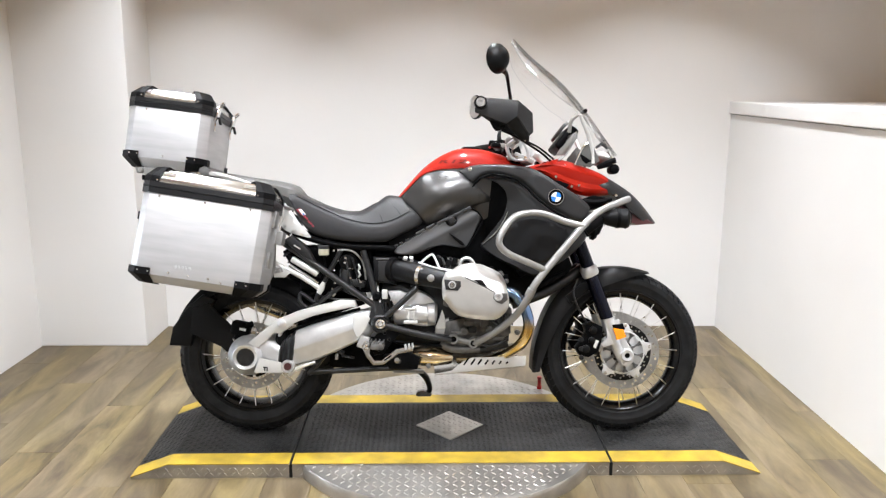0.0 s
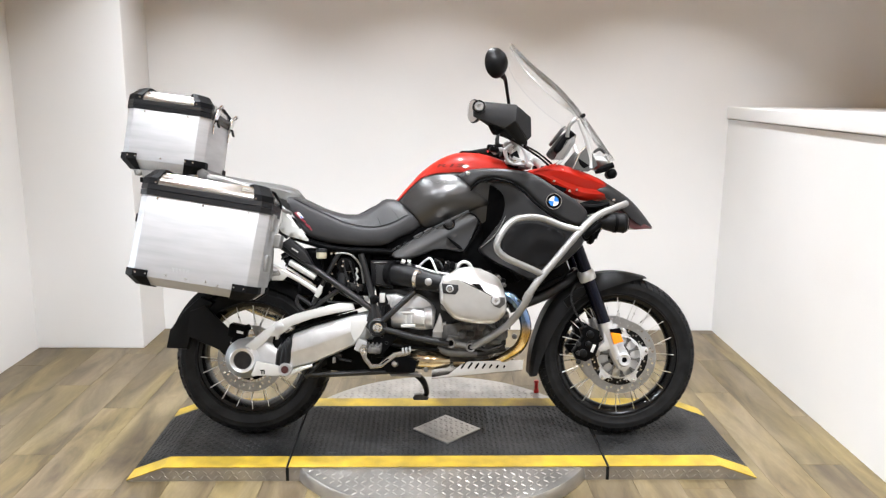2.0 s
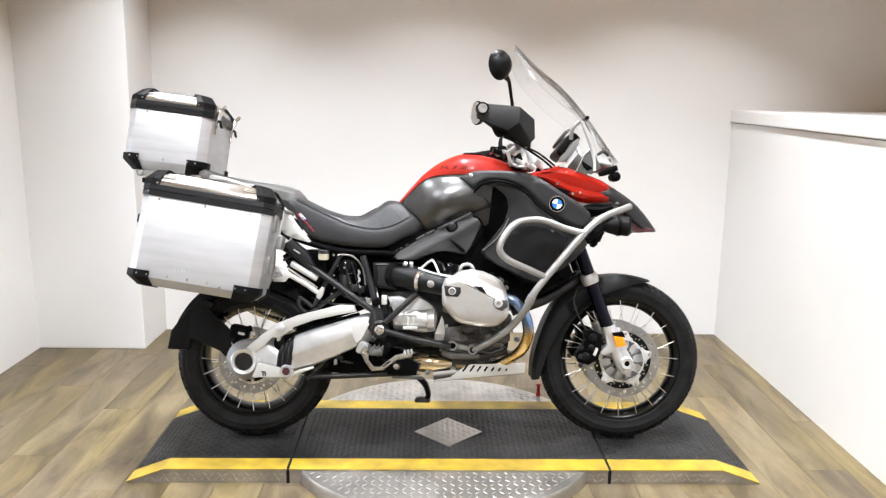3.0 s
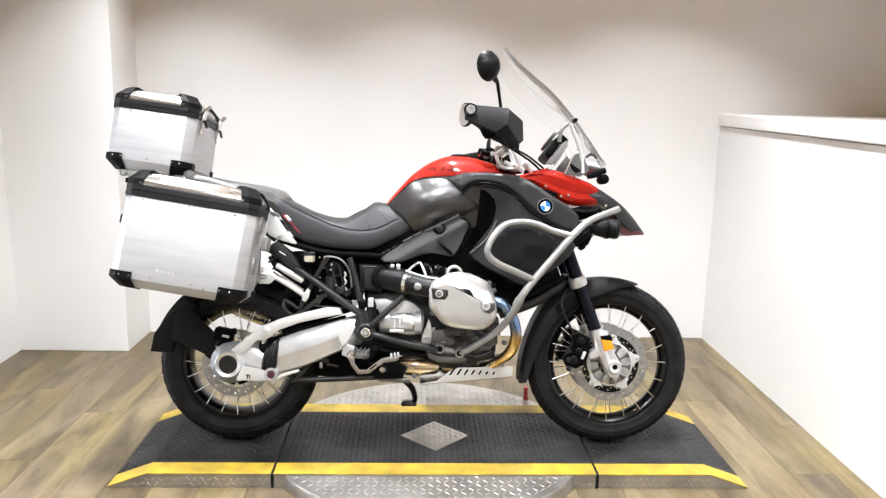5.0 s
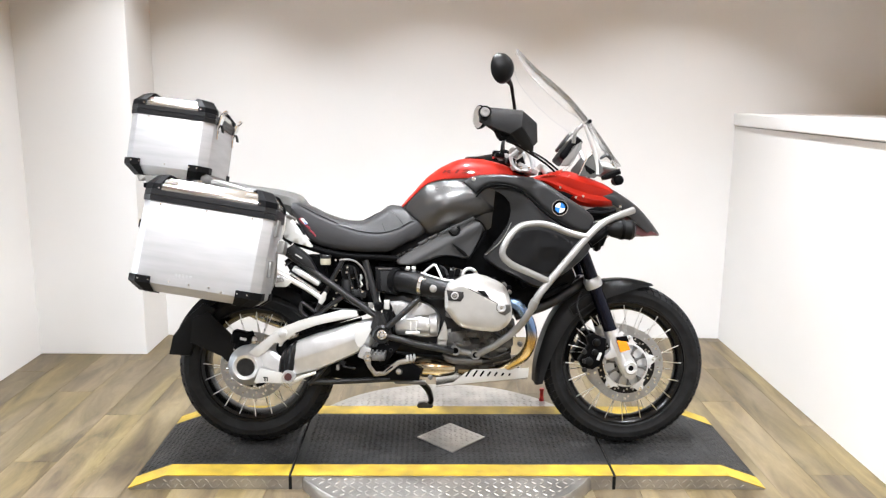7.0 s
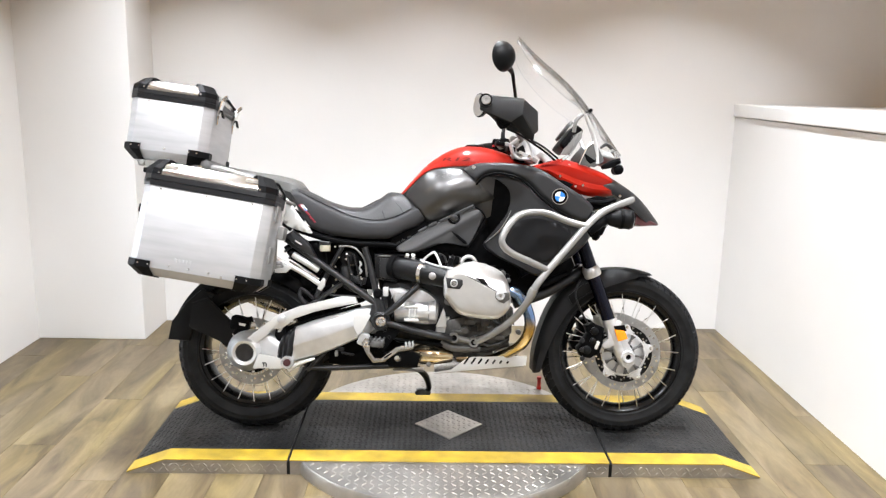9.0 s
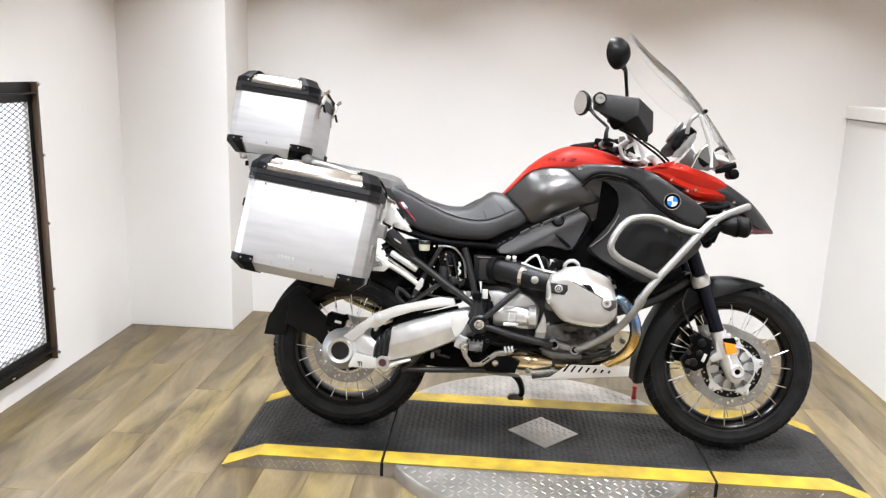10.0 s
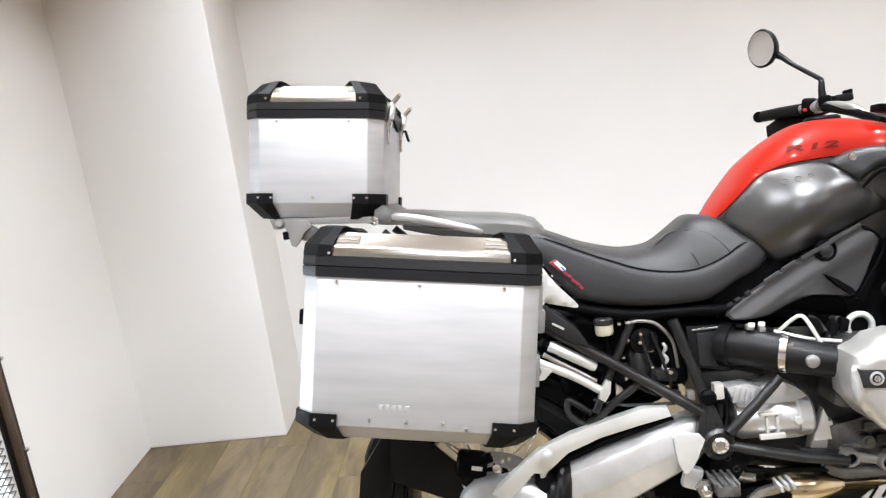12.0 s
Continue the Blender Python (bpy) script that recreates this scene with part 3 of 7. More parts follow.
# ---- motorcycle: x ahead, y to its left, z up, leaning on its side stand ----
BIKE = pose(0, -0.132, 0.0855, -10.5, 0, 0)
bike = thing("motorcycle", BIKE, "red and dark grey touring motorcycle leaning on its side stand", "motorcycle")


def both(name, bm, mat, label="", parent=None):
    """A part and its twin on the other side."""
    twin = mirrored(bm)
    a = part(name, bm, mat, parent or bike, label)
    b = part(name, twin, mat, parent or bike, label)
    return a, b


# wheels
def tyre_mesh(R, rim, hw, count):
    """Carcass with sidewall ridges, and raised tread blocks in four skewed rows."""
    def crown(q):
        return R - 0.032 * (abs(q) / 0.9) ** 2.4
    prof = [(rim, -hw * 0.62), (rim + 0.010, -hw * 0.80), (rim + 0.013, -hw * 0.86), (rim + 0.017, -hw * 0.84), (rim + (R - rim) * 0.40, -hw * 0.97), (rim + (R - rim) * 0.46, -hw * 1.0), (rim + (R - rim) * 0.50, -hw * 0.98), (rim + (R - rim) * 0.66, -hw * 0.95)] + [(crown(q) - 0.007, -hw * q) for q in (0.90, 0.70, 0.45, 0.2, 0.0)]
    prof = prof + [(r, -a) for r, a in prof[:-1][::-1]]
    bm = lathe(prof, 120, closed=True)
    pitch = 2 * math.pi / count
    for row, (q0, q1) in enumerate(((-0.97, -0.64), (-0.58, -0.05), (0.05, 0.58), (0.64, 0.97))):
        for k in range(count):
            a0 = k * pitch + (0.5 * pitch if row % 2 else 0)
            skew = (0.28 if q0 < 0 else -0.28) * pitch
            cols = []
            for q, sk in ((q0, 0.0), ((q0 + q1) / 2, 0.5), (q1, 1.0)):
                for da in (0.0, 0.72 * pitch):
                    for r in (crown(q) - 0.012, crown(q)):
                        a = a0 + da + sk * skew
                        cols.append(bm.verts.new((r * math.cos(a), hw * q, r * math.sin(a))))
            for b in (0, 4):
                lo0, hi0, lo1, hi1, lo2, hi2, lo3, hi3 = cols[b:b + 8]
                for f in ((hi0, hi1, hi3, hi2), (lo0, hi0, hi2, lo2), (lo1, lo3, hi3, hi1)):
                    bm.faces.new(f)
            for b in (0, 8):
                bm.faces.new((cols[b], cols[b + 2], cols[b + 3], cols[b + 1]))
    return bm


def rim_mesh(rim, hw):
    p = [(rim + 0.009, -hw), (rim + 0.009, -hw + 0.006), (rim - 0.004, -hw + 0.010), (rim - 0.016, -hw * 0.45), (rim - 0.020, 0)]
    outer = p + [(r, -a) for r, a in p[:-1][::-1]]
    inner = [(r - 0.007, a) for r, a in outer[::-1]]
    inner[0], inner[-1] = (rim + 0.004, hw), (rim + 0.004, -hw)
    return lathe(outer + inner, 96, closed=True)


def drilled_disc(r0, r1, th, bm=None, n=108, rings=5):
    """A flat brake disc with a pattern of holes through it."""
    bm = bmesh.new()
    rr = [r0 + (r1 - r0) * k / rings for k in range(rings + 1)]
    grid = [[bm.verts.new((r * math.cos(2 * math.pi * i / n), 0, r * math.sin(2 * math.pi * i / n))) for i in range(n)] for r in rr]
    for j in range(rings):
        for i in range(n):
            if 0 < j < rings - 1 and (i + 2 * j) % 6 == 0:
                continue
            bm.faces.new((grid[j][i], grid[j][(i + 1) % n], grid[j + 1][(i + 1) % n], grid[j + 1][i]))
    bmesh.ops.solidify(bm, geom=bm.faces[:], thickness=th)
    return bm


def wheel(name, x, z, R, rim, hw, rimhw, tread, label):
    m = pose(x, 0, z)
    hub = part(name, lathe([(0.020, -0.075), (0.046, -0.070), (0.050, -0.045), (0.036, -0.034), (0.034, 0.034), (0.050, 0.045), (0.046, 0.070), (0.020, 0.075)], 36), DARK, bike, label, m=m)
    part("tyre", tyre_mesh(R, rim, hw, tread), TYRE, hub, "black road tyre")
    part("rim", rim_mesh(rim, rimhw), RIM, hub, "black rim")
    phases = {(-1, -1): 24, (-1, 1): -6, (1, -1): 33, (1, 1): 3}
    for (side, lean), ph in phases.items():
        ang = lean * radians(24)
        a = Vector((0.046, side * 0.055, 0.0))
        b = Vector(((rim - 0.006) * math.cos(ang), side * (rimhw - 0.010), (rim - 0.006) * math.sin(ang)))
        me = to_mesh("spoke", tube([a, b], 0.0018, 6, 1), SPOKE)
        for k in range(10):
            part("spoke", me, None, hub, m=pose(0, 0, 0, 0, -(36 * k + ph), 0))
    return hub


front = wheel("front_wheel", 0.734, 0.302, 0.330, 0.243, 0.054, 0.042, 64, "wire-spoked front wheel with black rim")
rear = wheel("rear_wheel", -0.758, 0.291, 0.319, 0.218, 0.074, 0.062, 46, "wire-spoked rear wheel with black rim")
for y in (-0.078, 0.074):
    d = part("brake_disc", drilled_disc(0.116, 0.150, 0.0045, rings=4), DISC, front, "drilled steel brake disc", m=pose(0, y, 0))
# added dark ring: paints the shaded far disc seen through the carrier
part("far_disc_shade", drilled_disc(0.090, 0.120, 0.003, rings=4), CASE, front, "added dark ring standing for the shaded far disc", m=pose(0, -0.062, 0))
part("hub_flange", lathe([(0.034, -0.070), (0.080, -0.068), (0.085, -0.064), (0.080, -0.060), (0.034, -0.058)], 40, closed=True), CAST, front, "pale wheel hub flange")
carrier = part("disc_carrier", lathe([(0.083, -0.088), (0.088, -0.087), (0.090, -0.083), (0.088, -0.076), (0.083, -0.076)], 60, closed=True), CAST, front, "open-spoked silver disc carrier")
part("carrier_hub", lathe([(0.018, -0.096), (0.030, -0.095), (0.036, -0.088), (0.038, -0.072), (0.018, -0.070)], 40, closed=True), CASE, carrier, "dark hub centre")
rib = to_mesh("carrier_arm", prism([(0.034, -0.009), (0.044, -0.0055), (0.058, -0.0035), (0.072, -0.0050), (0.084, -0.011), (0.084, 0.011), (0.072, 0.0050), (0.058, 0.0035), (0.044, 0.0055), (0.034, 0.009)], -0.084, -0.072, 0.0015, 3), ENGCAST)
lobe = to_mesh("carrier_lobe", prism([(0.087, -0.034), (0.098, -0.020), (0.114, -0.013), (0.119, 0.0), (0.114, 0.013), (0.098, 0.020), (0.087, 0.034)], -0.087, -0.079, 0.002, 3), CAST)
rivet = to_mesh("disc_rivet", lathe([(0.0065, -0.080), (0.0065, -0.0905), (0.003, -0.0915), (0, -0.0915)], 12, (0.110, 0, 0)), STEEL)
for k in range(10):
    part("carrier_arm", rib, None, carrier, m=pose(0, 0, 0, 0, 36 * k + 10, 0))
for k in range(5):
    part("carrier_lobe", lobe, None, carrier, m=pose(0, 0, 0, 0, 72 * k - 13, 0))
    part("disc_rivet", rivet, None, carrier, m=pose(0, 0, 0, 0, 72 * k - 13, 0))
part("brake_disc", drilled_disc(0.096, 0.134, 0.005, rings=4), DISC, rear, "drilled steel rear brake disc", m=pose(0, -0.088, 0))
ring = part("sensor_ring", lathe([(0.074, -0.092), (0.086, -0.092), (0.086, -0.086), (0.074, -0.086)], 60, closed=True), DARK, rear)

# final drive, swing arm and torque arm
drv = part("final_drive", lathe([(0.036, -0.190), (0.047, -0.194), (0.052, -0.190), (0.056, -0.176), (0.072, -0.160), (0.079, -0.140), (0.080, -0.100), (0.060, -0.092), (0.036, -0.092)], 48, (-0.768, 0, 0.300), closed=True), CAST, bike, "silver cast final drive housing")
part("hollow_axle", lathe([(0.036, -0.186), (0.032, -0.150), (0.028, -0.100), (0.0, -0.098)], 36, (-0.768, 0, 0.300)), CASE, drv, "dark hollow axle bore")
part("bore_liner", lathe([(0.030, -0.180), (0.034, -0.188), (0.036, -0.180), (0.033, -0.120), (0.027, -0.118)], 36, (-0.768, 0, 0.300), closed=True), ENGCAST, drv)
dbolt = to_mesh("drive_bolt", lathe([(0.007, -0.096), (0.007, -0.112), (0.004, -0.115), (0, -0.115)], 8), STEEL)
for k in range(12):
    part("drive_bolt", dbolt, None, drv, m=pose(-0.768 + 0.089 * math.cos(k * 0.5236 + 0.2), 0, 0.300 + 0.089 * math.sin(k * 0.5236 + 0.2)))
rings = []
for x, z, hh, hy, yc in ((-0.775, 0.318, 0.052, 0.030, -0.128), (-0.71, 0.318, 0.066, 0.036, -0.134), (-0.66, 0.302, 0.060, 0.040, -0.142), (-0.615, 0.284, 0.050, 0.042, -0.150), (-0.585, 0.282, 0.040, 0.036, -0.150)):
    rings.append([(x, yc + hy * math.copysign(abs(math.cos(a)) ** 0.6, math.cos(a)), z + hh * math.copysign(abs(math.sin(a)) ** 0.7, math.sin(a))) for a in (2 * math.pi * k / 20 for k in range(20))])
part("drive_neck", loft(rings), CAST, drv)
part("badge_plate", prism([(-0.712, 0.298), (-0.628, 0.281), (-0.615, 0.241), (-0.734, 0.241), (-0.725, 0.263)], -0.198, -0.186, 0.002), COVER, drv, "bright plate with two small letters")
ti = lettering("Ti", 0.022, 0.0008, 0.0008)
ti.materials.append(DARK)
part("badge_letters", ti, None, drv, "two small dark letters", m=pose(*(-0.697, -0.200, 0.249), 90, 0, 0))
cap = part("drain_cap", lathe([(0.026, -0.180), (0.026, -0.200), (0.023, -0.206), (0.018, -0.206), (0.016, -0.203), (0.0, -0.203)], 28, (-0.601, 0, 0.266)), CAST, drv)
part("cap_centre", lathe([(0.0145, -0.202), (0.0145, -0.2055), (0.0, -0.206)], 20, (-0.601, 0, 0.266)), MAROON, cap, "faded red centre")
rings = []
for x, z, hh, hy, yc in ((-0.622, 0.310, 0.046, 0.034, -0.140), (-0.605, 0.318, 0.062, 0.042, -0.140), (-0.575, 0.332, 0.068, 0.050, -0.142), (-0.50, 0.356, 0.072, 0.054, -0.142), (-0.42, 0.384, 0.067, 0.054, -0.140), (-0.34, 0.414, 0.061, 0.053, -0.135), (-0.285, 0.434, 0.054, 0.048, -0.13), (-0.255, 0.444, 0.040, 0.034, -0.13)):
    sec = [(-0.55, 1.0), (-0.92, 0.82), (-1.06, 0.0), (-1.0, -0.10), (-0.80, -0.88), (-0.55, -1.0), (0.7, -1.0), (1.0, -0.7), (1.0, 0.7), (0.7, 1.0)]
    rings.append([(x, yc + hy * u, z + hh * v) for u, v in sec])
sw_b = loft(rings)
bmesh.ops.bevel(sw_b, geom=sw_b.edges[:], offset=0.004, segments=2, affect="EDGES", profile=0.5)
sw = part("swing_arm", sw_b, CAST, bike, "silver cast swing arm", angle=28)
part("bellows", tube([(-0.630, -0.140, 0.408), (-0.633, -0.150, 0.364), (-0.625, -0.150, 0.292)], [0.018, 0.026, 0.012], 12, 6), DARK, sw, "black rubber bellows")
rings = []
for k, (x, z, hh, hy, yc) in enumerate(((-0.640, 0.302, 0.048, 0.040, -0.146), (-0.632, 0.306, 0.064, 0.050, -0.146), (-0.622, 0.310, 0.060, 0.047, -0.146), (-0.613, 0.315, 0.070, 0.054, -0.146), (-0.603, 0.320, 0.066, 0.051, -0.146), (-0.594, 0.325, 0.074, 0.057, -0.146), (-0.584, 0.330, 0.072, 0.054, -0.146), (-0.578, 0.333, 0.060, 0.046, -0.146))):
    rings.append([(x + 0.16 * hh * math.sin(a), yc + hy * math.copysign(abs(math.cos(a)) ** 0.6, math.cos(a)), z + hh * math.copysign(abs(math.sin(a)) ** 0.7, math.sin(a))) for a in (2 * math.pi * j / 28 for j in range(28))])
part("swing_arm_boot", loft(rings), HOSE, sw, "ribbed black rubber boot")
part("heel_guard", prism([(-0.347, 0.468), (-0.340, 0.476), (-0.319, 0.476), (-0.289, 0.470), (-0.278, 0.456), (-0.300, 0.409), (-0.319, 0.386), (-0.329, 0.383), (-0.341, 0.411)], -0.238, -0.226, 0.004), COVER, sw, "bright heel guard plate")
ta = part("torque_arm", prism([(-0.765, 0.351), (-0.703, 0.402), (-0.642, 0.449), (-0.565, 0.480), (-0.487, 0.501), (-0.398, 0.523), (-0.342, 0.521), (-0.334, 0.498), (-0.409, 0.483), (-0.498, 0.463), (-0.576, 0.434), (-0.609, 0.407), (-0.632, 0.391), (-0.658, 0.394), (-0.689, 0.362), (-0.721, 0.338), (-0.752, 0.331)], -0.182, -0.150, 0.006), COVER, bike, "silver torque arm")
part("bolt", lathe([(0.017, -0.178), (0.017, -0.192), (0.010, -0.196), (0.0, -0.196)], 20, (-0.626, 0, 0.432)), CAST, ta)
part("arm_lower_web", tube([(-0.632, -0.165, 0.411), (-0.642, -0.160, 0.356), (-0.658, -0.150, 0.308)], [0.010, 0.009, 0.012], 10, 5), CAST, ta)
# black tube added to paint the shadow below the torque arm
part("torque_arm_shadow_cover", tube([(-0.628, -0.130, 0.379), (-0.504, -0.130, 0.429), (-0.324, -0.130, 0.479)], 0.012, 8, 4), DARK, bike, "black tube standing for the shadow under the torque arm")
part("brake_line", tube([(-0.822, -0.120, 0.360), (-0.794, -0.120, 0.405), (-0.754, -0.120, 0.423)], 0.012, 10, 5), DARK, bike)
cal = part("rear_caliper", box(0.075, 0.06, 0.055, pose(*(-0.804, -0.100, 0.403), 0, 12, 0), 0.012, 3), DARK, bike, "black rear brake caliper")
part("caliper_badge", box(0.026, 0.003, 0.010, pose(*(-0.791, -0.133, 0.402), 0, 12, 0), 0.001), COVER, cal)
part("bolt", lathe([(0.010, -0.125), (0.010, -0.142), (0.0, -0.144)], 14, (-0.744, 0, 0.401)), STEEL, cal)

# rear mudguard and its bracket
hx, hz = -0.758, 0.295
rings = []
for k in range(19):
    a = radians(46 + 112 * k / 18)
    R = 0.344
    wd = 0.094 - 0.010 * abs(k - 10) / 10
    rings.append([(hx + (R - d) * math.cos(a), y, hz + (R - d) * math.sin(a)) for y, d in ((-wd, 0.055), (-wd, 0.030), (-wd * 0.86, 0.008), (-wd * 0.4, 0.0), (wd * 0.4, 0.0), (wd * 0.86, 0.008), (wd, 0.030), (wd, 0.055))])
gm = loft(rings, closed=False)
bmesh.ops.solidify(gm, geom=gm.faces[:], thickness=0.004)
rm = part("rear_mudguard", gm, MATT, bike, "black rear mudguard hugging the wheel")
part("mudguard_flap", prism([(-1.092, 0.334), (-1.078, 0.407), (-1.021, 0.483), (-0.957, 0.539), (-0.905, 0.517), (-0.962, 0.448), (-0.996, 0.380), (-1.008, 0.330)], -0.104, 0.100, 0.006), MATT, rm)
part("mudguard_bracket", prism([(-0.993, 0.483), (-0.932, 0.506), (-0.801, 0.377), (-0.806, 0.313), (-0.858, 0.309), (-0.881, 0.331), (-1.005, 0.386)], -0.118, -0.106, 0.003), MATT, rm)
part("bolt", lathe([(0.009, -0.116), (0.009, -0.124), (0, -0.125)], 14, (-0.823, 0, 0.361)), STEEL, rm)

# frame tubes
for name, pts, r in (
    ("frame_tube", [(-0.623, -0.150, 0.745), (-0.447, -0.165, 0.626), (-0.266, -0.185, 0.502)], 0.0125),
    ("frame_tube", [(-0.310, -0.170, 0.716), (-0.285, -0.176, 0.632), (-0.262, -0.184, 0.541), (-0.250, -0.190, 0.458)], 0.0125),
    ("frame_tube", [(-0.396, -0.150, 0.722), (-0.449, -0.152, 0.624), (-0.500, -0.150, 0.515)], 0.0095),
    ("frame_tube", [(-0.508, -0.148, 0.492), (-0.447, -0.150, 0.540), (-0.381, -0.156, 0.585)], 0.0095),
    ("frame_tube", [(-0.220, -0.214, 0.460), (-0.160, -0.214, 0.515), (-0.098, -0.208, 0.573)], 0.0115),
    ("frame_tube", [(-0.221, -0.200, 0.426), (-0.097, -0.200, 0.393), (0.036, -0.200, 0.368)], 0.0125),
    ("frame_tube", [(-0.589, -0.150, 0.785), (-0.411, -0.150, 0.736), (-0.188, -0.140, 0.723), (0.014, -0.120, 0.689)], 0.0125),
):
    # the tube below the seat takes a blacker material that paints the shadow there
    both(name, tube(pts, r, 10, 5), FRAME if pts[0][2] < 0.75 else DARK)
node = part("pivot_boss", lathe([(0.026, -0.155), (0.036, -0.160), (0.036, -0.205), (0.028, -0.212), (0.026, -0.206), (0.0, -0.206)], 28, (-0.242, 0, 0.432)), FRAME, bike, "black pivot boss with steel bolt")
part("pivot_bolt", lathe([(0.019, -0.204), (0.019, -0.214), (0.012, -0.217), (0.008, -0.211), (0.0, -0.211)], 12, (-0.241, 0, 0.432)), STEEL, node)
part("frame_gusset", prism([(-0.270, 0.514), (-0.239, 0.514), (-0.212, 0.432), (-0.257, 0.403), (-0.292, 0.436)], -0.196, -0.170, 0.004), FRAME, bike)
part("relay_joint", lathe([(0.016, -0.165), (0.018, -0.205), (0.010, -0.212), (0, -0.212)], 20, (-0.255, 0, 0.540)), DARK, bike)
part("connector", box(0.022, 0.03, 0.036, pose(*(-0.225, -0.170, 0.545)), 0.004), COVER, bike, "pale plug connector")
part("peg_plate", prism([(-0.257, 0.392), (-0.197, 0.414), (-0.146, 0.414), (-0.186, 0.369), (-0.230, 0.314), (-0.265, 0.307), (-0.274, 0.358)], -0.196, -0.184, 0.003), DARK, bike, "black foot peg plate with holes")

# dark block of battery, air box and wiring under the seat
part("battery_tray", box(0.30, 0.20, 0.19, pose(-0.42, 0.0, 0.64), 0.02, 3), DARK, bike, "black inner tray and wiring")
part("inner_guard", box(0.20, 0.16, 0.14, pose(-0.52, 0.02, 0.60, 0, 30, 0), 0.02, 3), DARK, bike)
part("inner_guard", box(0.22, 0.14, 0.10, pose(-0.43, 0.06, 0.505, 0, -18, 0), 0.02, 3), DARK, bike)
act = part("actuator", lathe([(0.0, -0.142), (0.012, -0.142), (0.016, -0.138), (0.030, -0.136), (0.034, -0.130), (0.034, -0.085), (0.0, -0.085)], 28, (-0.374, 0, 0.668)), MATT, bike, "round black actuator housing")
for k in range(3):
    part("housing_rib", lathe([(0.0345, -0.126 + 0.014 * k), (0.036, -0.124 + 0.014 * k), (0.0345, -0.121 + 0.014 * k)], 28, (-0.374, 0, 0.668), closed=True), CASE, act)
part("lower_cylinder", lathe([(0.0, -0.038), (0.022, -0.038), (0.025, -0.032), (0.025, 0.024), (0.021, 0.030), (0.021, 0.036), (0.0, 0.036)], 24, (-0.384, -0.112, 0.612), "z"), CASE, bike, "dark grey upright cylinder")
part("cylinder_foot", box(0.060, 0.030, 0.026, pose(-0.335, -0.132, 0.585, 0, 10, 0), 0.005), CASE, bike)
for x, z, r in ((-0.411, 0.676, 0.0045), (-0.381, 0.687, 0.0050), (-0.384, 0.668, 0.0055), (-0.425, 0.637, 0.0045), (-0.427, 0.716, 0.0050), (-0.409, 0.717, 0.0055), (-0.381, 0.718, 0.0040), (-0.482, 0.619, 0.0045), (-0.362, 0.608, 0.0040), (-0.423, 0.588, 0.0050), (-0.322, 0.592, 0.0060)):
    part("plug", lathe([(r * 1.1, 0.006), (r * 1.1, -0.001), (r * 0.8, -0.004), (0, -0.005)], 10, (x, -0.150, z)), STEEL, bike)
for k in range(4):
    part("plug_pin", box(0.0030, 0.004, 0.0030, pose(-0.372 + 0.0055 * k, -0.150, 0.645, 0, 4, 0), 0.0008), STEEL, bike)
part("wire_clip", tube([(-0.331, -0.140, 0.660), (-0.326, -0.144, 0.648), (-0.332, -0.140, 0.636), (-0.325, -0.142, 0.620), (-0.336, -0.140, 0.604), (-0.323, -0.142, 0.592)], [0.0035, 0.0050, 0.0030, 0.0048, 0.0035, 0.0060], 8, 4), COVER, bike, "pale wiring clip")
part("pale_bracket", prism([(-0.443, 0.566), (-0.428, 0.555), (-0.425, 0.540), (-0.434, 0.528), (-0.444, 0.534)], -0.105, -0.095, 0.002), CREAM, bike)

cup = part("fluid_cup", lathe([(0.0, -0.012), (0.018, -0.012), (0.021, -0.006), (0.021, 0.012), (0, 0.012)], 20, (-0.464, -0.170, 0.710), "z"), CREAM, bike, "cream brake fluid cup with black lid")
part("lid", lathe([(0.022, 0.012), (0.022, 0.024), (0.019, 0.027), (0, 0.027)], 20, (-0.464, -0.170, 0.710), "z"), CASE, cup)
part("hose", tube([(-0.464, -0.170, 0.696), (-0.459, -0.160, 0.645), (-0.478, -0.150, 0.588)], 0.004, 8, 5), DARK, bike)
part("wire", tube([(-0.409, -0.156, 0.717), (-0.381, -0.156, 0.719), (-0.349, -0.156, 0.711), (-0.322, -0.152, 0.684), (-0.309, -0.150, 0.656), (-0.302, -0.140, 0.600)], 0.0040, 8, 6), BARS, bike, "silver-grey cable loop")

# shock, pannier rack
part("rack_tube", tube([(-0.662, -0.180, 0.672), (-0.555, -0.160, 0.614), (-0.486, -0.158, 0.569)], 0.0098, 10, 6), COVER, bike, "bright silver rack tube")
part("rack_gusset", prism([(-0.655, 0.662), (-0.590, 0.632), (-0.612, 0.612), (-0.655, 0.612)], -0.190, -0.182, 0.002), COVER, bike, "bright sheet gusset")
part("damper_rod", tube([(-0.605, -0.135, 0.659), (-0.490, -0.135, 0.586)], 0.0072, 12, 1), STEEL, bike, "thin bright damper rod")
res = part("shock_reservoir", tube([(-0.594, -0.152, 0.684), (-0.588, -0.152, 0.681), (-0.494, -0.152, 0.625), (-0.488, -0.152, 0.621)], [0.009, 0.013, 0.013, 0.009], 16, 1), COVER, bike, "silver shock reservoir")
part("reservoir_cap", tube([(-0.606, -0.152, 0.691), (-0.592, -0.152, 0.683)], 0.010, 16, 1), DARK, res)
part("reservoir_cap", tube([(-0.490, -0.152, 0.622), (-0.478, -0.152, 0.615)], 0.010, 16, 1), DARK, res)
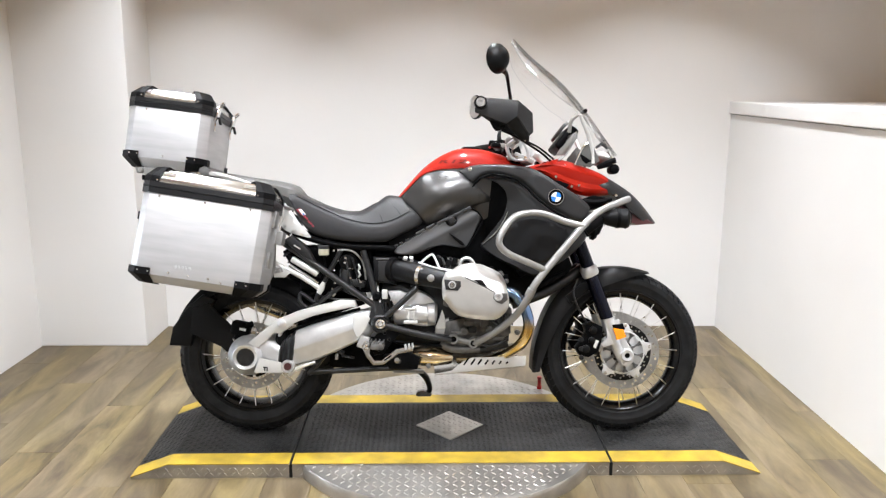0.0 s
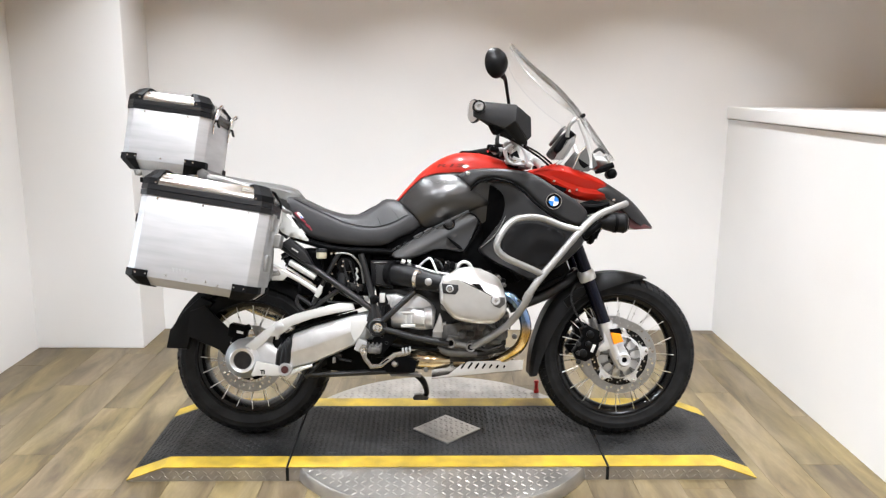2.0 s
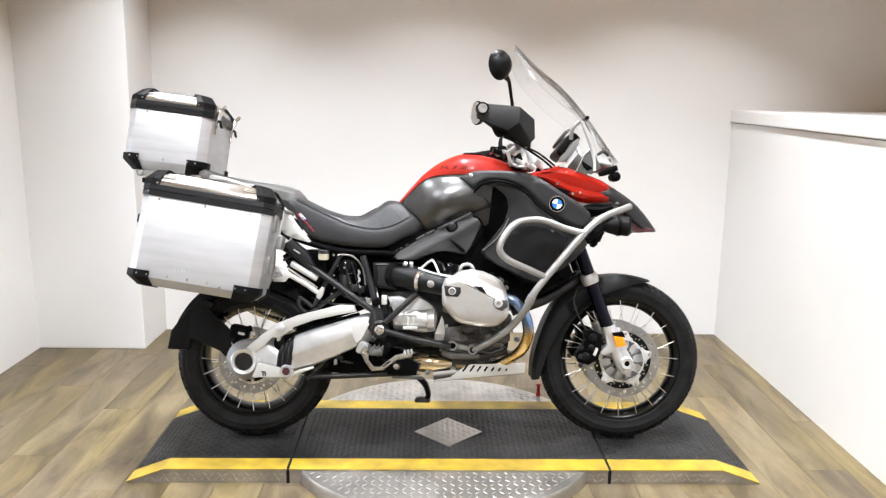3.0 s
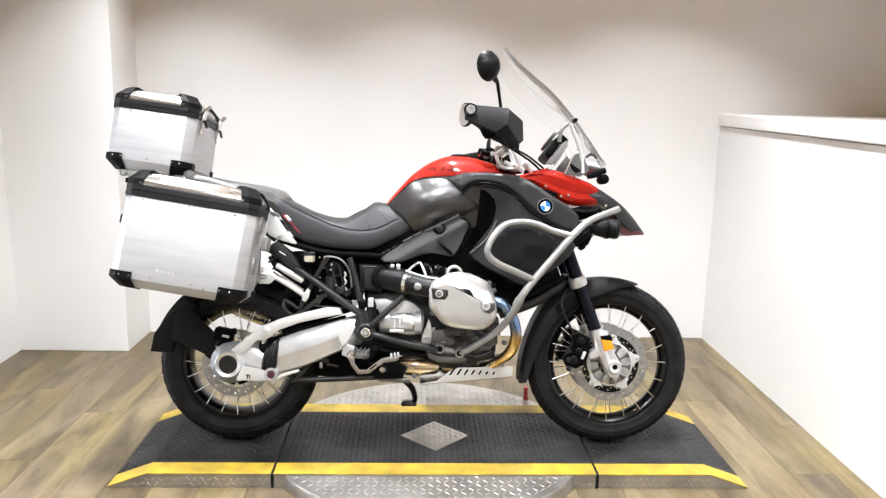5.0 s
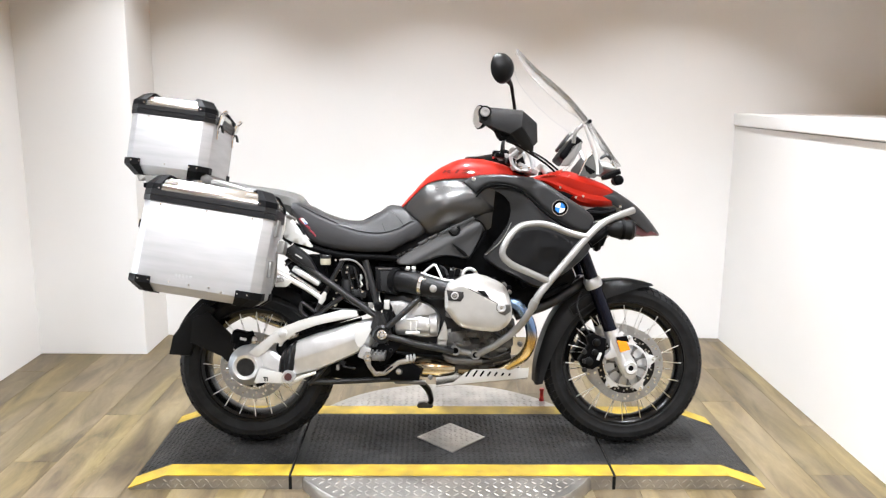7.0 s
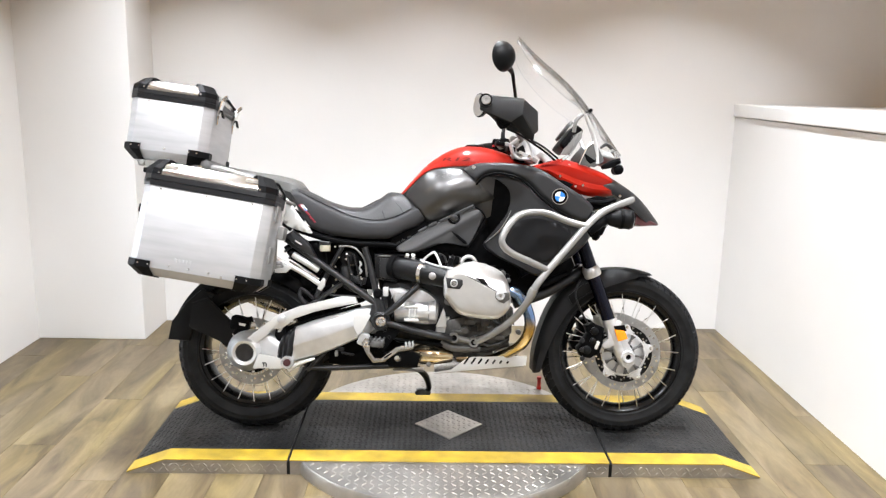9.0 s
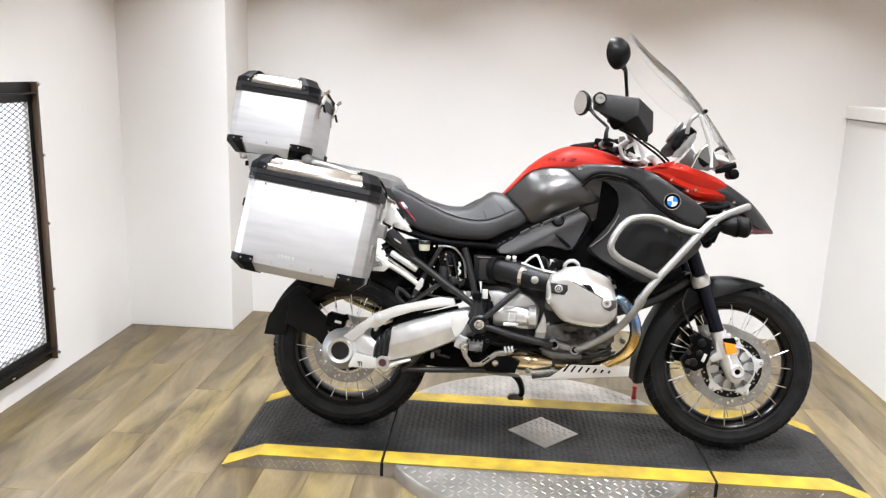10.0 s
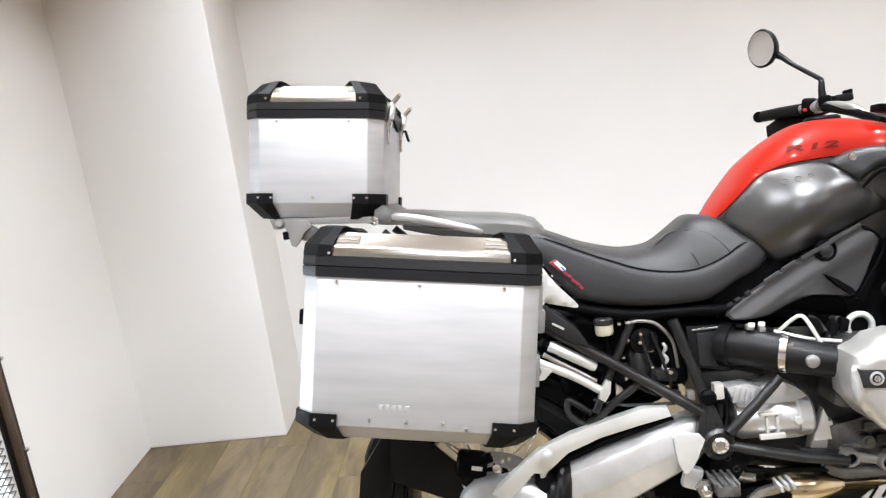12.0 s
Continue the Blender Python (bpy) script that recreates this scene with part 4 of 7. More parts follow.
part("stay_clevis", prism([(-0.493, 0.552), (-0.484, 0.577), (-0.471, 0.594), (-0.460, 0.588), (-0.464, 0.562), (-0.478, 0.542)], -0.172, -0.152, 0.004), COVER, bike, "bright clevis at the foot of the rack stay")
part("exhaust_hanger", tube([(-0.510, -0.14, 0.512), (-0.546, -0.14, 0.540), (-0.561, -0.14, 0.544), (-0.562, -0.14, 0.514), (-0.532, -0.14, 0.487), (-0.512, -0.14, 0.492)], 0.0075, 10, 5), FRAME, bike, "black hanger loop")
part("hanger_foot", prism([(-0.524, 0.496), (-0.496, 0.510), (-0.480, 0.500), (-0.490, 0.460), (-0.521, 0.460)], -0.162, -0.138, 0.006), FRAME, bike)
part("hanger_plate", box(0.030, 0.004, 0.012, pose(-0.506, -0.164, 0.474, 0, 2, 0), 0.001), BARS, bike)
part("rack_tube", tube([(-0.665, -0.220, 0.641), (-0.630, -0.220, 0.650), (-0.623, -0.210, 0.636)], 0.007, 8, 4), BARS, bike)
part("tool_box", prism([(-0.623, 0.756), (-0.588, 0.778), (-0.526, 0.723), (-0.499, 0.674), (-0.543, 0.689)], -0.176, -0.120, 0.006), GREYPLASTIC, bike, "dark grey side cover with faint lettering")
part("cover_lettering", box(0.030, 0.002, 0.005, pose(*(-0.567, -0.178, 0.730), 0, 32, 0), 0), COVER, bike)
part("tail_panel", panel([(-0.636, 0.909), (-0.603, 0.889), (-0.564, 0.830), (-0.515, 0.770), (-0.553, 0.774), (-0.612, 0.794), (-0.632, 0.823)], lambda x, z: -0.172, 0.006, 0.008), COVER, bike, "silver tail panel")
rk = part("case_bracket", prism([(-0.636, 0.936), (-0.615, 0.914), (-0.604, 0.884), (-0.604, 0.843), (-0.619, 0.794), (-0.643, 0.790), (-0.647, 0.811), (-0.636, 0.854), (-0.643, 0.893)], -0.268, -0.245, 0.004), COVER, bike, "silver case bracket")
for c in ((-0.618, -0.268, 0.893), (-0.622, -0.268, 0.828)):
    part("bracket_bolt", lathe([(0.007, 0.0), (0.007, -0.006), (0, -0.008)], 12, c), STEEL, rk)
part("bracket_arm", tube([(-0.625, -0.250, 0.893), (-0.591, -0.140, 0.875)], 0.008, 8, 1), BARS, rk)
part("bracket_lower", prism([(-0.664, 0.779), (-0.634, 0.785), (-0.639, 0.638), (-0.687, 0.546), (-0.722, 0.551), (-0.682, 0.659)], -0.248, -0.240, 0.002), BARS, rk)
part("bracket_hook", box(0.03, 0.03, 0.012, pose(*(-0.636, -0.220, 0.637), 0, -10, 0), 0.003), BARS, rk)

# engine
rings = []
for x, z0, z1, w in ((-0.24, 0.36, 0.60, 0.10), (-0.18, 0.33, 0.62, 0.125), (-0.02, 0.31, 0.63, 0.135), (0.10, 0.30, 0.62, 0.14), (0.22, 0.31, 0.60, 0.13), (0.27, 0.34, 0.56, 0.10)):
    rings.append([(x, w * math.copysign(abs(math.cos(a)) ** 0.5, math.cos(a)), (z0 + z1) / 2 + (z1 - z0) / 2 * math.copysign(abs(math.sin(a)) ** 0.5, math.sin(a))) for a in (2 * math.pi * k / 28 for k in range(28))])
eng = part("engine_block", loft(rings), CASE, bike, "dark cast flat-twin engine block")
part("sump_rib", box(0.26, 0.25, 0.03, pose(0.07, 0, 0.300), 0.01, 2), ENGCAST, eng)
for c in ((0.081, 0, 0.407), (0.148, 0, 0.385), (0.188, 0, 0.423), (0.107, 0, 0.423), (0.215, 0, 0.389), (0.136, 0, 0.416)):
    part("casting_boss", lathe([(0.016, -0.13), (0.014, -0.165), (0.008, -0.168), (0, -0.168)], 14, c), ENGCAST, eng)
starter = part("starter_cover", lathe([(0.0, -0.190), (0.040, -0.190), (0.046, -0.180), (0.046, -0.060), (0.050, -0.056), (0.050, -0.030), (0.044, -0.024), (0.0, -0.024)], 36, (0, *(-0.177, -0.150, 0.470)[1:]), "x"), CAST, bike, "silver starter cover")
part("clip", box(0.050, 0.012, 0.008, pose(*(-0.123, -0.200, 0.490)), 0.003), COVER, starter)
part("clip", box(0.056, 0.012, 0.012, pose(*(-0.123, -0.200, 0.439)), 0.003), COVER, starter)
part("clip_strut", box(0.006, 0.010, 0.040, pose(*(-0.132, -0.199, 0.464)), 0.002), COVER, starter)
part("clip_strut", box(0.006, 0.010, 0.040, pose(*(-0.110, -0.199, 0.464)), 0.002), COVER, starter)
part("bolt", lathe([(0.009, -0.185), (0.009, -0.205), (0, -0.207)], 6, (-0.064, 0, 0.469)), COVER, starter)
part("gearbox_cover", prism([(-0.175, 0.512), (-0.148, 0.543), (-0.112, 0.557), (-0.086, 0.557), (-0.046, 0.536), (-0.022, 0.508), (-0.016, 0.482), (-0.030, 0.426), (-0.098, 0.419), (-0.160, 0.446)], -0.178, -0.10, 0.020, 4), CAST, bike, "silver gearbox cover")
part("clutch_cover_edge", prism([(-0.017, 0.440), (0.025, 0.449), (0.037, 0.375), (-0.031, 0.382)], -0.16, -0.12, 0.006), COVER, bike)
part("crankcase_side", prism([(0.014, 0.437), (0.271, 0.489), (0.271, 0.388), (0.193, 0.338), (0.036, 0.334), (0.003, 0.365)], -0.165, -0.10, 0.010), ENGCAST, bike, "grey cast crankcase side")
for k in range(7):
    part("crankcase_rib", box(0.0045, 0.06, 0.092 - 0.004 * k, pose(0.208 + 0.0105 * k, -0.168, 0.440 + 0.003 * k, 0, -6, 0), 0.0012), ENGCAST, eng)
for x, z, sx, sz in ((0.105, 0.432, 0.040, 0.020), (0.166, 0.430, 0.030, 0.030), (0.060, 0.392, 0.050, 0.012), (0.150, 0.372, 0.060, 0.014), (0.222, 0.372, 0.040, 0.018)):
    part("casting_pad", box(sx, 0.020, sz, pose(x, -0.168, z, 0, 4, 0), 0.004, 2), ENGCAST, eng)

# cylinder, fins and head cover on both sides
head = [(-0.002, 0.603), (0.010, 0.636), (0.041, 0.648), (0.065, 0.665), (0.110, 0.672), (0.155, 0.664), (0.208, 0.640), (0.231, 0.610), (0.241, 0.572), (0.246, 0.537), (0.242, 0.505), (0.217, 0.476), (0.187, 0.463), (0.128, 0.466), (0.065, 0.477), (0.035, 0.498), (0.010, 0.532), (-0.001, 0.546)]
cxh, czh = 0.118, 0.565


def head_ring(y, s):
    return [(cxh + (x - cxh) * s, y + (0.34 * max(0, z - 0.613 + 0.5 * (x - 0.10)) if y < -0.30 else 0), czh + (z - czh) * s) for x, z in head]


def head_face(x, z):
    """Nearly flat below the crease, falling back above it and towards the bottom rim."""
    return -0.372 + 0.48 * max(0, z - 0.613 + 0.5 * (x - 0.10)) + 2.2 * max(0, 0.530 - z) ** 2 + 0.35 * (x - cxh) ** 2


heads = both("cylinder_head_cover", loft([head_ring(-0.235, 0.96), head_ring(-0.243, 1.0), head_ring(-0.320, 1.0), head_ring(-0.340, 0.985), head_ring(-0.346, 0.95)]), HEADCAST, "silver cylinder head cover")
hface = panel(head, head_face, 0.012, 0.022, 4, 0.012)
hfaces = (hface, mirrored(hface))
for h, hf, sg in zip(heads, hfaces, (1, -1)):
    def side_part(name, bm, mat, label=""):
        part(name, bm if sg > 0 else mirrored(bm), mat, h, label)
    part("cover_face", hf, HEADCAST, h, "domed silver face with a crease")
    # thin dark tube paints the shade step along the crease
    side_part("crease_shade", tube([(x, head_face(x, z) - 0.0005, z) for x, z in ((0.080, 0.624), (0.115, 0.607), (0.150, 0.590), (0.190, 0.569))], 0.0014, 8, 4), CASE)
    # raised darker plates paint the shade of the bolt pockets and the slot
    side_part("bolt_pocket_shade", prism([(0.004, 0.616), (0.066, 0.610), (0.067, 0.590), (0.055, 0.574), (0.010, 0.578)], -0.3725, -0.340, 0.003), CASE, "raised dark plate painting the shaded pocket round a bolt")
    side_part("bolt_boss", lathe([(0.015, -0.36), (0.014, -0.3745), (0.010, -0.3755), (0.009, -0.372), (0.0, -0.372)], 18, (0.034, 0, 0.596)), CAST)
    side_part("bolt_pocket_shade", prism([(0.186, 0.567), (0.238, 0.564), (0.239, 0.540), (0.218, 0.524), (0.198, 0.531), (0.185, 0.546)], -0.3715, -0.340, 0.003), ENGCAST)
    side_part("bolt_boss", lathe([(0.017, -0.355), (0.016, -0.3765), (0.011, -0.3775), (0.010, -0.374), (0.0, -0.374)], 18, (0.204, 0, 0.553)), CAST)
    side_part("slot", prism([(0.113, 0.616), (0.144, 0.614), (0.162, 0.588), (0.136, 0.598)], -0.3745, -0.335, 0.002), MATT)
    for x, z in ((0.034, 0.596), (0.204, 0.553)):
        side_part("bolt", lathe([(0.007, -0.36), (0.007, -0.3765), (0.003, -0.3765), (0.0, -0.373)], 6, (x, 0, z)), STEEL)
fin = to_mesh("cooling_fin", prism([(0.02, 0.50), (0.20, 0.485), (0.215, 0.52), (0.215, 0.60), (0.16, 0.645), (0.04, 0.645), (0.008, 0.60), (0.008, 0.53)], -0.0015, 0.0015, 0, 3), ENGCAST)
cyl = both("cylinder", lathe([(0.068, -0.12), (0.068, -0.24)], 32, (0.112, 0, 0.565)), CASE, "finned cylinder")
for c, sg in zip(cyl, (-1, 1)):
    for k in range(9):
        part("cooling_fin", fin, None, c, m=pose(0, sg * (0.140 + 0.0115 * k), 0))

# intake tract
air = part("air_box", prism([(-0.276, 0.693), (-0.183, 0.690), (-0.182, 0.577), (-0.271, 0.593)], -0.136, 0.136, 0.010), HOSE, bike, "black air box")
part("air_box_rib", prism([(-0.253, 0.674), (-0.208, 0.675), (-0.207, 0.592), (-0.252, 0.598)], -0.1405, -0.130, 0.003), GREYPLASTIC, air, "dark grey inset panel")
part("air_box_edge", tube([(-0.262, -0.139, 0.682), (-0.200, -0.139, 0.683)], 0.0025, 6, 1), BARS, air)
tb = part("intake_pipe", tube([(-0.190, -0.130, 0.641), (-0.137, -0.168, 0.634), (-0.082, -0.203, 0.622), (-0.045, -0.222, 0.615), (0.020, -0.245, 0.602)], [0.046, 0.044, 0.041, 0.038, 0.034], 28, 5), HOSE, bike, "black intake pipe")
part("pipe_flange", tube([(-0.192, -0.128, 0.641), (-0.172, -0.146, 0.639)], 0.051, 28, 1), HOSE, tb)
part("hose_clamp", tube([(-0.088, -0.199, 0.623), (-0.075, -0.206, 0.621)], 0.0425, 28, 1), STEEL, tb, "bright hose clamp")
part("clamp_screw", box(0.014, 0.010, 0.010, pose(-0.080, -0.236, 0.648), 0.002), STEEL, tb)
part("sensor_knob", lathe([(0.014, -0.235), (0.014, -0.266), (0.010, -0.269), (0, -0.269)], 20, (-0.045, 0, 0.614)), BARS, tb)
part("fuel_line", tube([(-0.086, -0.180, 0.666), (-0.062, -0.190, 0.689), (-0.040, -0.200, 0.702), (-0.027, -0.210, 0.685), (-0.009, -0.220, 0.641)], 0.0045, 8, 6), COVER, bike, "bright fuel line")
part("fuel_line", tube([(-0.093, -0.180, 0.670), (-0.031, -0.200, 0.651), (0.035, -0.220, 0.641)], 0.0045, 8, 6), COVER, bike, "bright fuel line")
for k, c in enumerate(((-0.009, -0.200, 0.676), (0.024, -0.200, 0.667), (0.048, -0.200, 0.674), (0.013, -0.200, 0.649), (0.190, -0.200, 0.641), (0.221, -0.200, 0.627), (0.245, -0.200, 0.610))):
    part("injector", box(0.020, 0.024, 0.030, pose(*c, 0, k * 37 % 40 - 20, 0), 0.006, 2), DARK, bike)
part("oil_filler", tube([(0.096 + 0.027 * math.cos(a), -0.170, 0.660 + 0.027 * math.sin(a)) for a in (2 * math.pi * k / 24 for k in range(25))], 0.0072, 12, 1), COVER, bike, "bright oil filler ring")
part("oil_filler_neck", lathe([(0.020, -0.150), (0.020, -0.168), (0.0, -0.169)], 20, (0.096, 0, 0.660)), DARK, bike)

# exhaust
part("exhaust_header", tube([(0.234, -0.270, 0.564), (0.275, -0.280, 0.554), (0.313, -0.280, 0.500), (0.328, -0.270, 0.434), (0.309, -0.230, 0.364), (0.260, -0.170, 0.313), (0.192, -0.120, 0.278), (0.061, -0.090, 0.278)], [0.020, 0.021, 0.021, 0.021, 0.021, 0.020, 0.020, 0.020], 16, 6), HEADER, bike, "heat-tinted blue and straw exhaust header")
part("exhaust_collector", tube([(-0.126, -0.120, 0.296), (-0.080, -0.130, 0.296), (-0.031, -0.140, 0.295), (0.037, -0.130, 0.291)], [0.026, 0.040, 0.038, 0.026], 20, 5), GOLD, bike, "straw-tinted exhaust collector")
part("exhaust_pipe", tube([(-0.12, -0.08, 0.30), (-0.25, 0.05, 0.30), (-0.40, 0.14, 0.33), (-0.55, 0.17, 0.40)], 0.026, 14, 5), STEEL, bike)
part("silencer", tube([(-0.50, 0.17, 0.38), (-0.56, 0.19, 0.41), (-0.80, 0.21, 0.50), (-0.90, 0.21, 0.54)], [0.03, 0.055, 0.06, 0.045], 20, 5), STEEL, bike, "steel silencer")
part("lower_pipe", tube([(0.014, -0.130, 0.334), (0.127, -0.140, 0.322), (0.261, -0.150, 0.350)], 0.018, 12, 5), CASE, bike)
part("flange_bolt", lathe([(0.014, -0.16), (0.014, -0.20), (0, -0.20)], 12, (0.297, 0, 0.344)), STEEL, bike)

# bash plate with slots
bp_o = [(-0.035, 0.230), (0.018, 0.233), (0.327, 0.264), (0.331, 0.302), (0.117, 0.295), (0.085, 0.282), (0.036, 0.244)]
bash = part("bash_plate", prism(bp_o, -0.176, -0.171, 0.001), COVER, bike, "bright aluminium bash plate with slots")
part("bash_side", prism(bp_o, 0.171, 0.176, 0.001), LIDMETAL, bash)
part("bash_floor", prism([(-0.03, 0.226), (0.325, 0.258), (0.325, 0.263), (-0.03, 0.231)], -0.171, 0.171, 0.001), LIDMETAL, bash)
# dark tubes on the plate paint the shade inside its slots
s0, s1 = (0.085, -0.176, 0.267), (0.252, -0.176, 0.271)
for k in range(7):
    t, hgt = k / 6, 0.027 - 0.0030 * k
    a = Vector(s0).lerp(Vector(s1), t)
    part("slot", tube([a, a + Vector((hgt * 0.7, 0, hgt))], 0.0035, 8, 1), DARK, bash)

# foot controls
ped = part("brake_pedal", prism([(-0.311, 0.354), (-0.297, 0.372), (-0.277, 0.367), (-0.278, 0.322), (-0.259, 0.297), (-0.234, 0.297), (-0.177, 0.340), (-0.152, 0.346), (-0.112, 0.351), (-0.112, 0.334), (-0.138, 0.327), (-0.170, 0.322), (-0.223, 0.282), (-0.266, 0.278), (-0.292, 0.311)], -0.252, -0.236, 0.004), LIDMETAL, bike, "bright forged brake pedal")
part("pedal_slot", tube([(-0.222, -0.2515, 0.298), (-0.196, -0.2515, 0.317)], 0.0028, 8, 1), DARK, ped)
part("pedal_pivot", lathe([(0.012, -0.230), (0.012, -0.258), (0.006, -0.261), (0, -0.259)], 16, (-0.290, 0, 0.348)), STEEL, ped)
for k in range(3):
    part("pedal_tread", box(0.007, 0.050, 0.016, pose(-0.140 + 0.013 * k, -0.262, 0.352 + 0.002 * k, 0, -14, 0), 0.002), CAST, ped)
peg = part("foot_peg", box(0.05, 0.09, 0.024, pose(*(-0.249, -0.240, 0.354), 0, 2, 0), 0.006, 2), ENGCAST, bike, "worn serrated foot peg")
p0 = (-0.275, -0.240, 0.370)
for k in range(4):
    part("peg_tooth", box(0.006, 0.088, 0.008, pose(p0[0] + 0.016 * k, p0[1], p0[2] - 0.001 * k), 0.001), ENGCAST, peg)
part("peg_bracket", box(0.04, 0.03, 0.05, pose(*(-0.307, -0.200, 0.362), 0, 20, 0), 0.008), CAST, bike)
part("pedal_bolt", lathe([(0.010, -0.15), (0.010, -0.235), (0, -0.237)], 14, (-0.175, 0, 0.295)), STEEL, bike)
part("pedal_carrier", prism([(-0.231, 0.306), (-0.131, 0.319), (-0.086, 0.297), (-0.097, 0.252), (-0.208, 0.252)], -0.19, -0.14, 0.005), DARK, bike)
part("centre_stand", tube([(-0.521, -0.140, 0.236), (-0.413, -0.140, 0.238), (-0.110, -0.120, 0.251)], 0.011, 10, 3), FRAME, bike, "black centre stand folded up")
part("centre_stand_foot", tube([(-0.530, -0.140, 0.227), (-0.503, -0.140, 0.254), (-0.441, -0.100, 0.330)], 0.010, 8, 4), FRAME, bike)
part("drive_guard", tube([(-0.599, -0.180, 0.234), (-0.551, -0.190, 0.263), (-0.496, -0.190, 0.281)], [0.010, 0.008, 0.005], 8, 4), COVER, bike)
ss = part("side_stand", tube([(-0.098, 0.100, 0.196), (-0.065, 0.140, 0.157), (-0.050, 0.200, 0.096), (-0.066, 0.220, 0.072)], [0.013, 0.014, 0.012, 0.011], 10, 5), FRAME, bike, "black side stand, down")
part("stand_foot", prism([(-0.112, 0.070), (-0.102, 0.084), (-0.078, 0.088), (-0.040, 0.074), (-0.046, 0.062), (-0.106, 0.062)], 0.200, 0.242, 0.003), ENGCAST, ss, "worn steel foot")
part("stand_plate", box(0.13, 0.05, 0.012, pose(*(-0.138, 0.050, 0.203), 0, 2, 0), 0.003), BARS, bike)

# smaller castings, leads and clips round the engine
part("gearbox_top", prism([(-0.212, 0.556), (-0.168, 0.560), (-0.132, 0.547), (-0.166, 0.504), (-0.190, 0.506)], -0.192, -0.14, 0.006), CAST, bike, "silver gearbox shoulder")
for k in range(4):
    part("shoulder_rib", box(0.004, 0.012, 0.034, pose(-0.196 + 0.013 * k, -0.196, 0.538 - 0.002 * k, 0, 18, 0), 0.001), CAST, bike)
part("casting_web", prism([(-0.028, 0.411), (-0.010, 0.455), (0.000, 0.484), (0.009, 0.462), (0.014, 0.411)], -0.178, -0.15, 0.003), COVER, bike, "pale casting web")
part("casting_foot", prism([(-0.060, 0.398), (-0.031, 0.390), (0.041, 0.383), (0.036, 0.368), (-0.053, 0.379)], -0.176, -0.15, 0.003), CASE, bike)
for c, r in (((0.087, 0, 0.401), 0.011), ((0.183, 0, 0.406), 0.010), ((0.224, 0, 0.505), 0.008), ((0.255, 0, 0.483), 0.007), ((0.250, 0, 0.457), 0.007), ((0.224, 0, 0.627), 0.008), ((0.246, 0, 0.601), 0.006), ((0.048, 0, 0.674), 0.009), ((-0.053, 0, 0.274), 0.006), ((0.288, 0, 0.404), 0.007), ((-0.174, 0, 0.287), 0.010)):
    d = 0.25 if r < 0.009 else 0.19
    part("casting_bolt", lathe([(r * 1.5, -d + 0.02), (r * 1.4, -d), (r, -d - 0.001), (r * 0.9, -d - 0.008), (0, -d - 0.009)], 12, c), ENGCAST, eng)
for pts, r, mt in (
    ([(-0.173, -0.170, 0.688), (-0.109, -0.170, 0.674), (-0.071, -0.190, 0.658)], 0.006, DARK), ([(-0.020, -0.190, 0.697), (-0.000, -0.190, 0.684), (0.013, -0.210, 0.650)], 0.005, CASE), ([(0.029, -0.190, 0.691), (0.038, -0.190, 0.669), (0.024, -0.210, 0.641)], 0.006, CASE),
    ([(-0.210, -0.160, 0.544), (-0.205, -0.160, 0.500), (-0.214, -0.160, 0.455)], 0.0035, CASE), ([(-0.194, -0.160, 0.544), (-0.189, -0.160, 0.500), (-0.198, -0.160, 0.444)], 0.0035, CASE), ([(-0.223, -0.165, 0.511), (-0.223, -0.165, 0.482)], 0.006, CASE),
    ([(-0.384, -0.150, 0.696), (-0.371, -0.150, 0.638), (-0.349, -0.150, 0.577)], 0.004, CASE), ([(-0.355, -0.150, 0.689), (-0.340, -0.150, 0.633), (-0.322, -0.150, 0.562)], 0.0035, CASE), ([(-0.421, -0.140, 0.621), (-0.390, -0.140, 0.561), (-0.322, -0.150, 0.532)], 0.005, CASE),
    ([(-0.186, -0.190, 0.363), (-0.108, -0.180, 0.352), (0.014, -0.170, 0.340)], 0.006, DARK), ([(0.136, -0.190, 0.369), (0.187, -0.180, 0.341), (0.259, -0.170, 0.367)], 0.007, CASE), ([(0.168, -0.200, 0.459), (0.223, -0.200, 0.426), (0.256, -0.200, 0.437)], 0.008, CASE),
    ([(-0.502, -0.140, 0.543), (-0.434, -0.150, 0.526), (-0.321, -0.160, 0.522)], 0.004, CASE),
):
    part("lead", tube(pts, r, 8, 5), mt, bike)
for c, sx, sz, a in (((-0.146, -0.180, 0.684), 0.016, 0.012, 10), ((-0.120, -0.180, 0.677), 0.014, 0.012, 10), ((-0.109, -0.170, 0.581), 0.03, 0.02, 20), ((-0.385, -0.150, 0.577), 0.03, 0.02, 30), ((-0.321, -0.160, 0.544), 0.028, 0.018, 10), ((-0.287, -0.170, 0.541), 0.018, 0.022, 0), ((0.120, -0.180, 0.406), 0.03, 0.022, 0), ((0.158, -0.180, 0.368), 0.04, 0.016, 8), ((-0.401, -0.150, 0.315), 0.03, 0.016, 20), ((-0.372, -0.150, 0.296), 0.05, 0.008, 10), ((-0.415, -0.160, 0.298), 0.012, 0.022, 0)):
    part("clip_block", box(sx, 0.02, sz, pose(*c, 0, a, 0), 0.003), BARS if sx < 0.02 else CASE, bike)
part("lower_rail", tube([(-0.004, -0.165, 0.353), (0.036, -0.165, 0.330), (0.148, -0.165, 0.326)], [0.012, 0.016, 0.014], 12, 5), ENGCAST, bike, "grey lower engine rail")
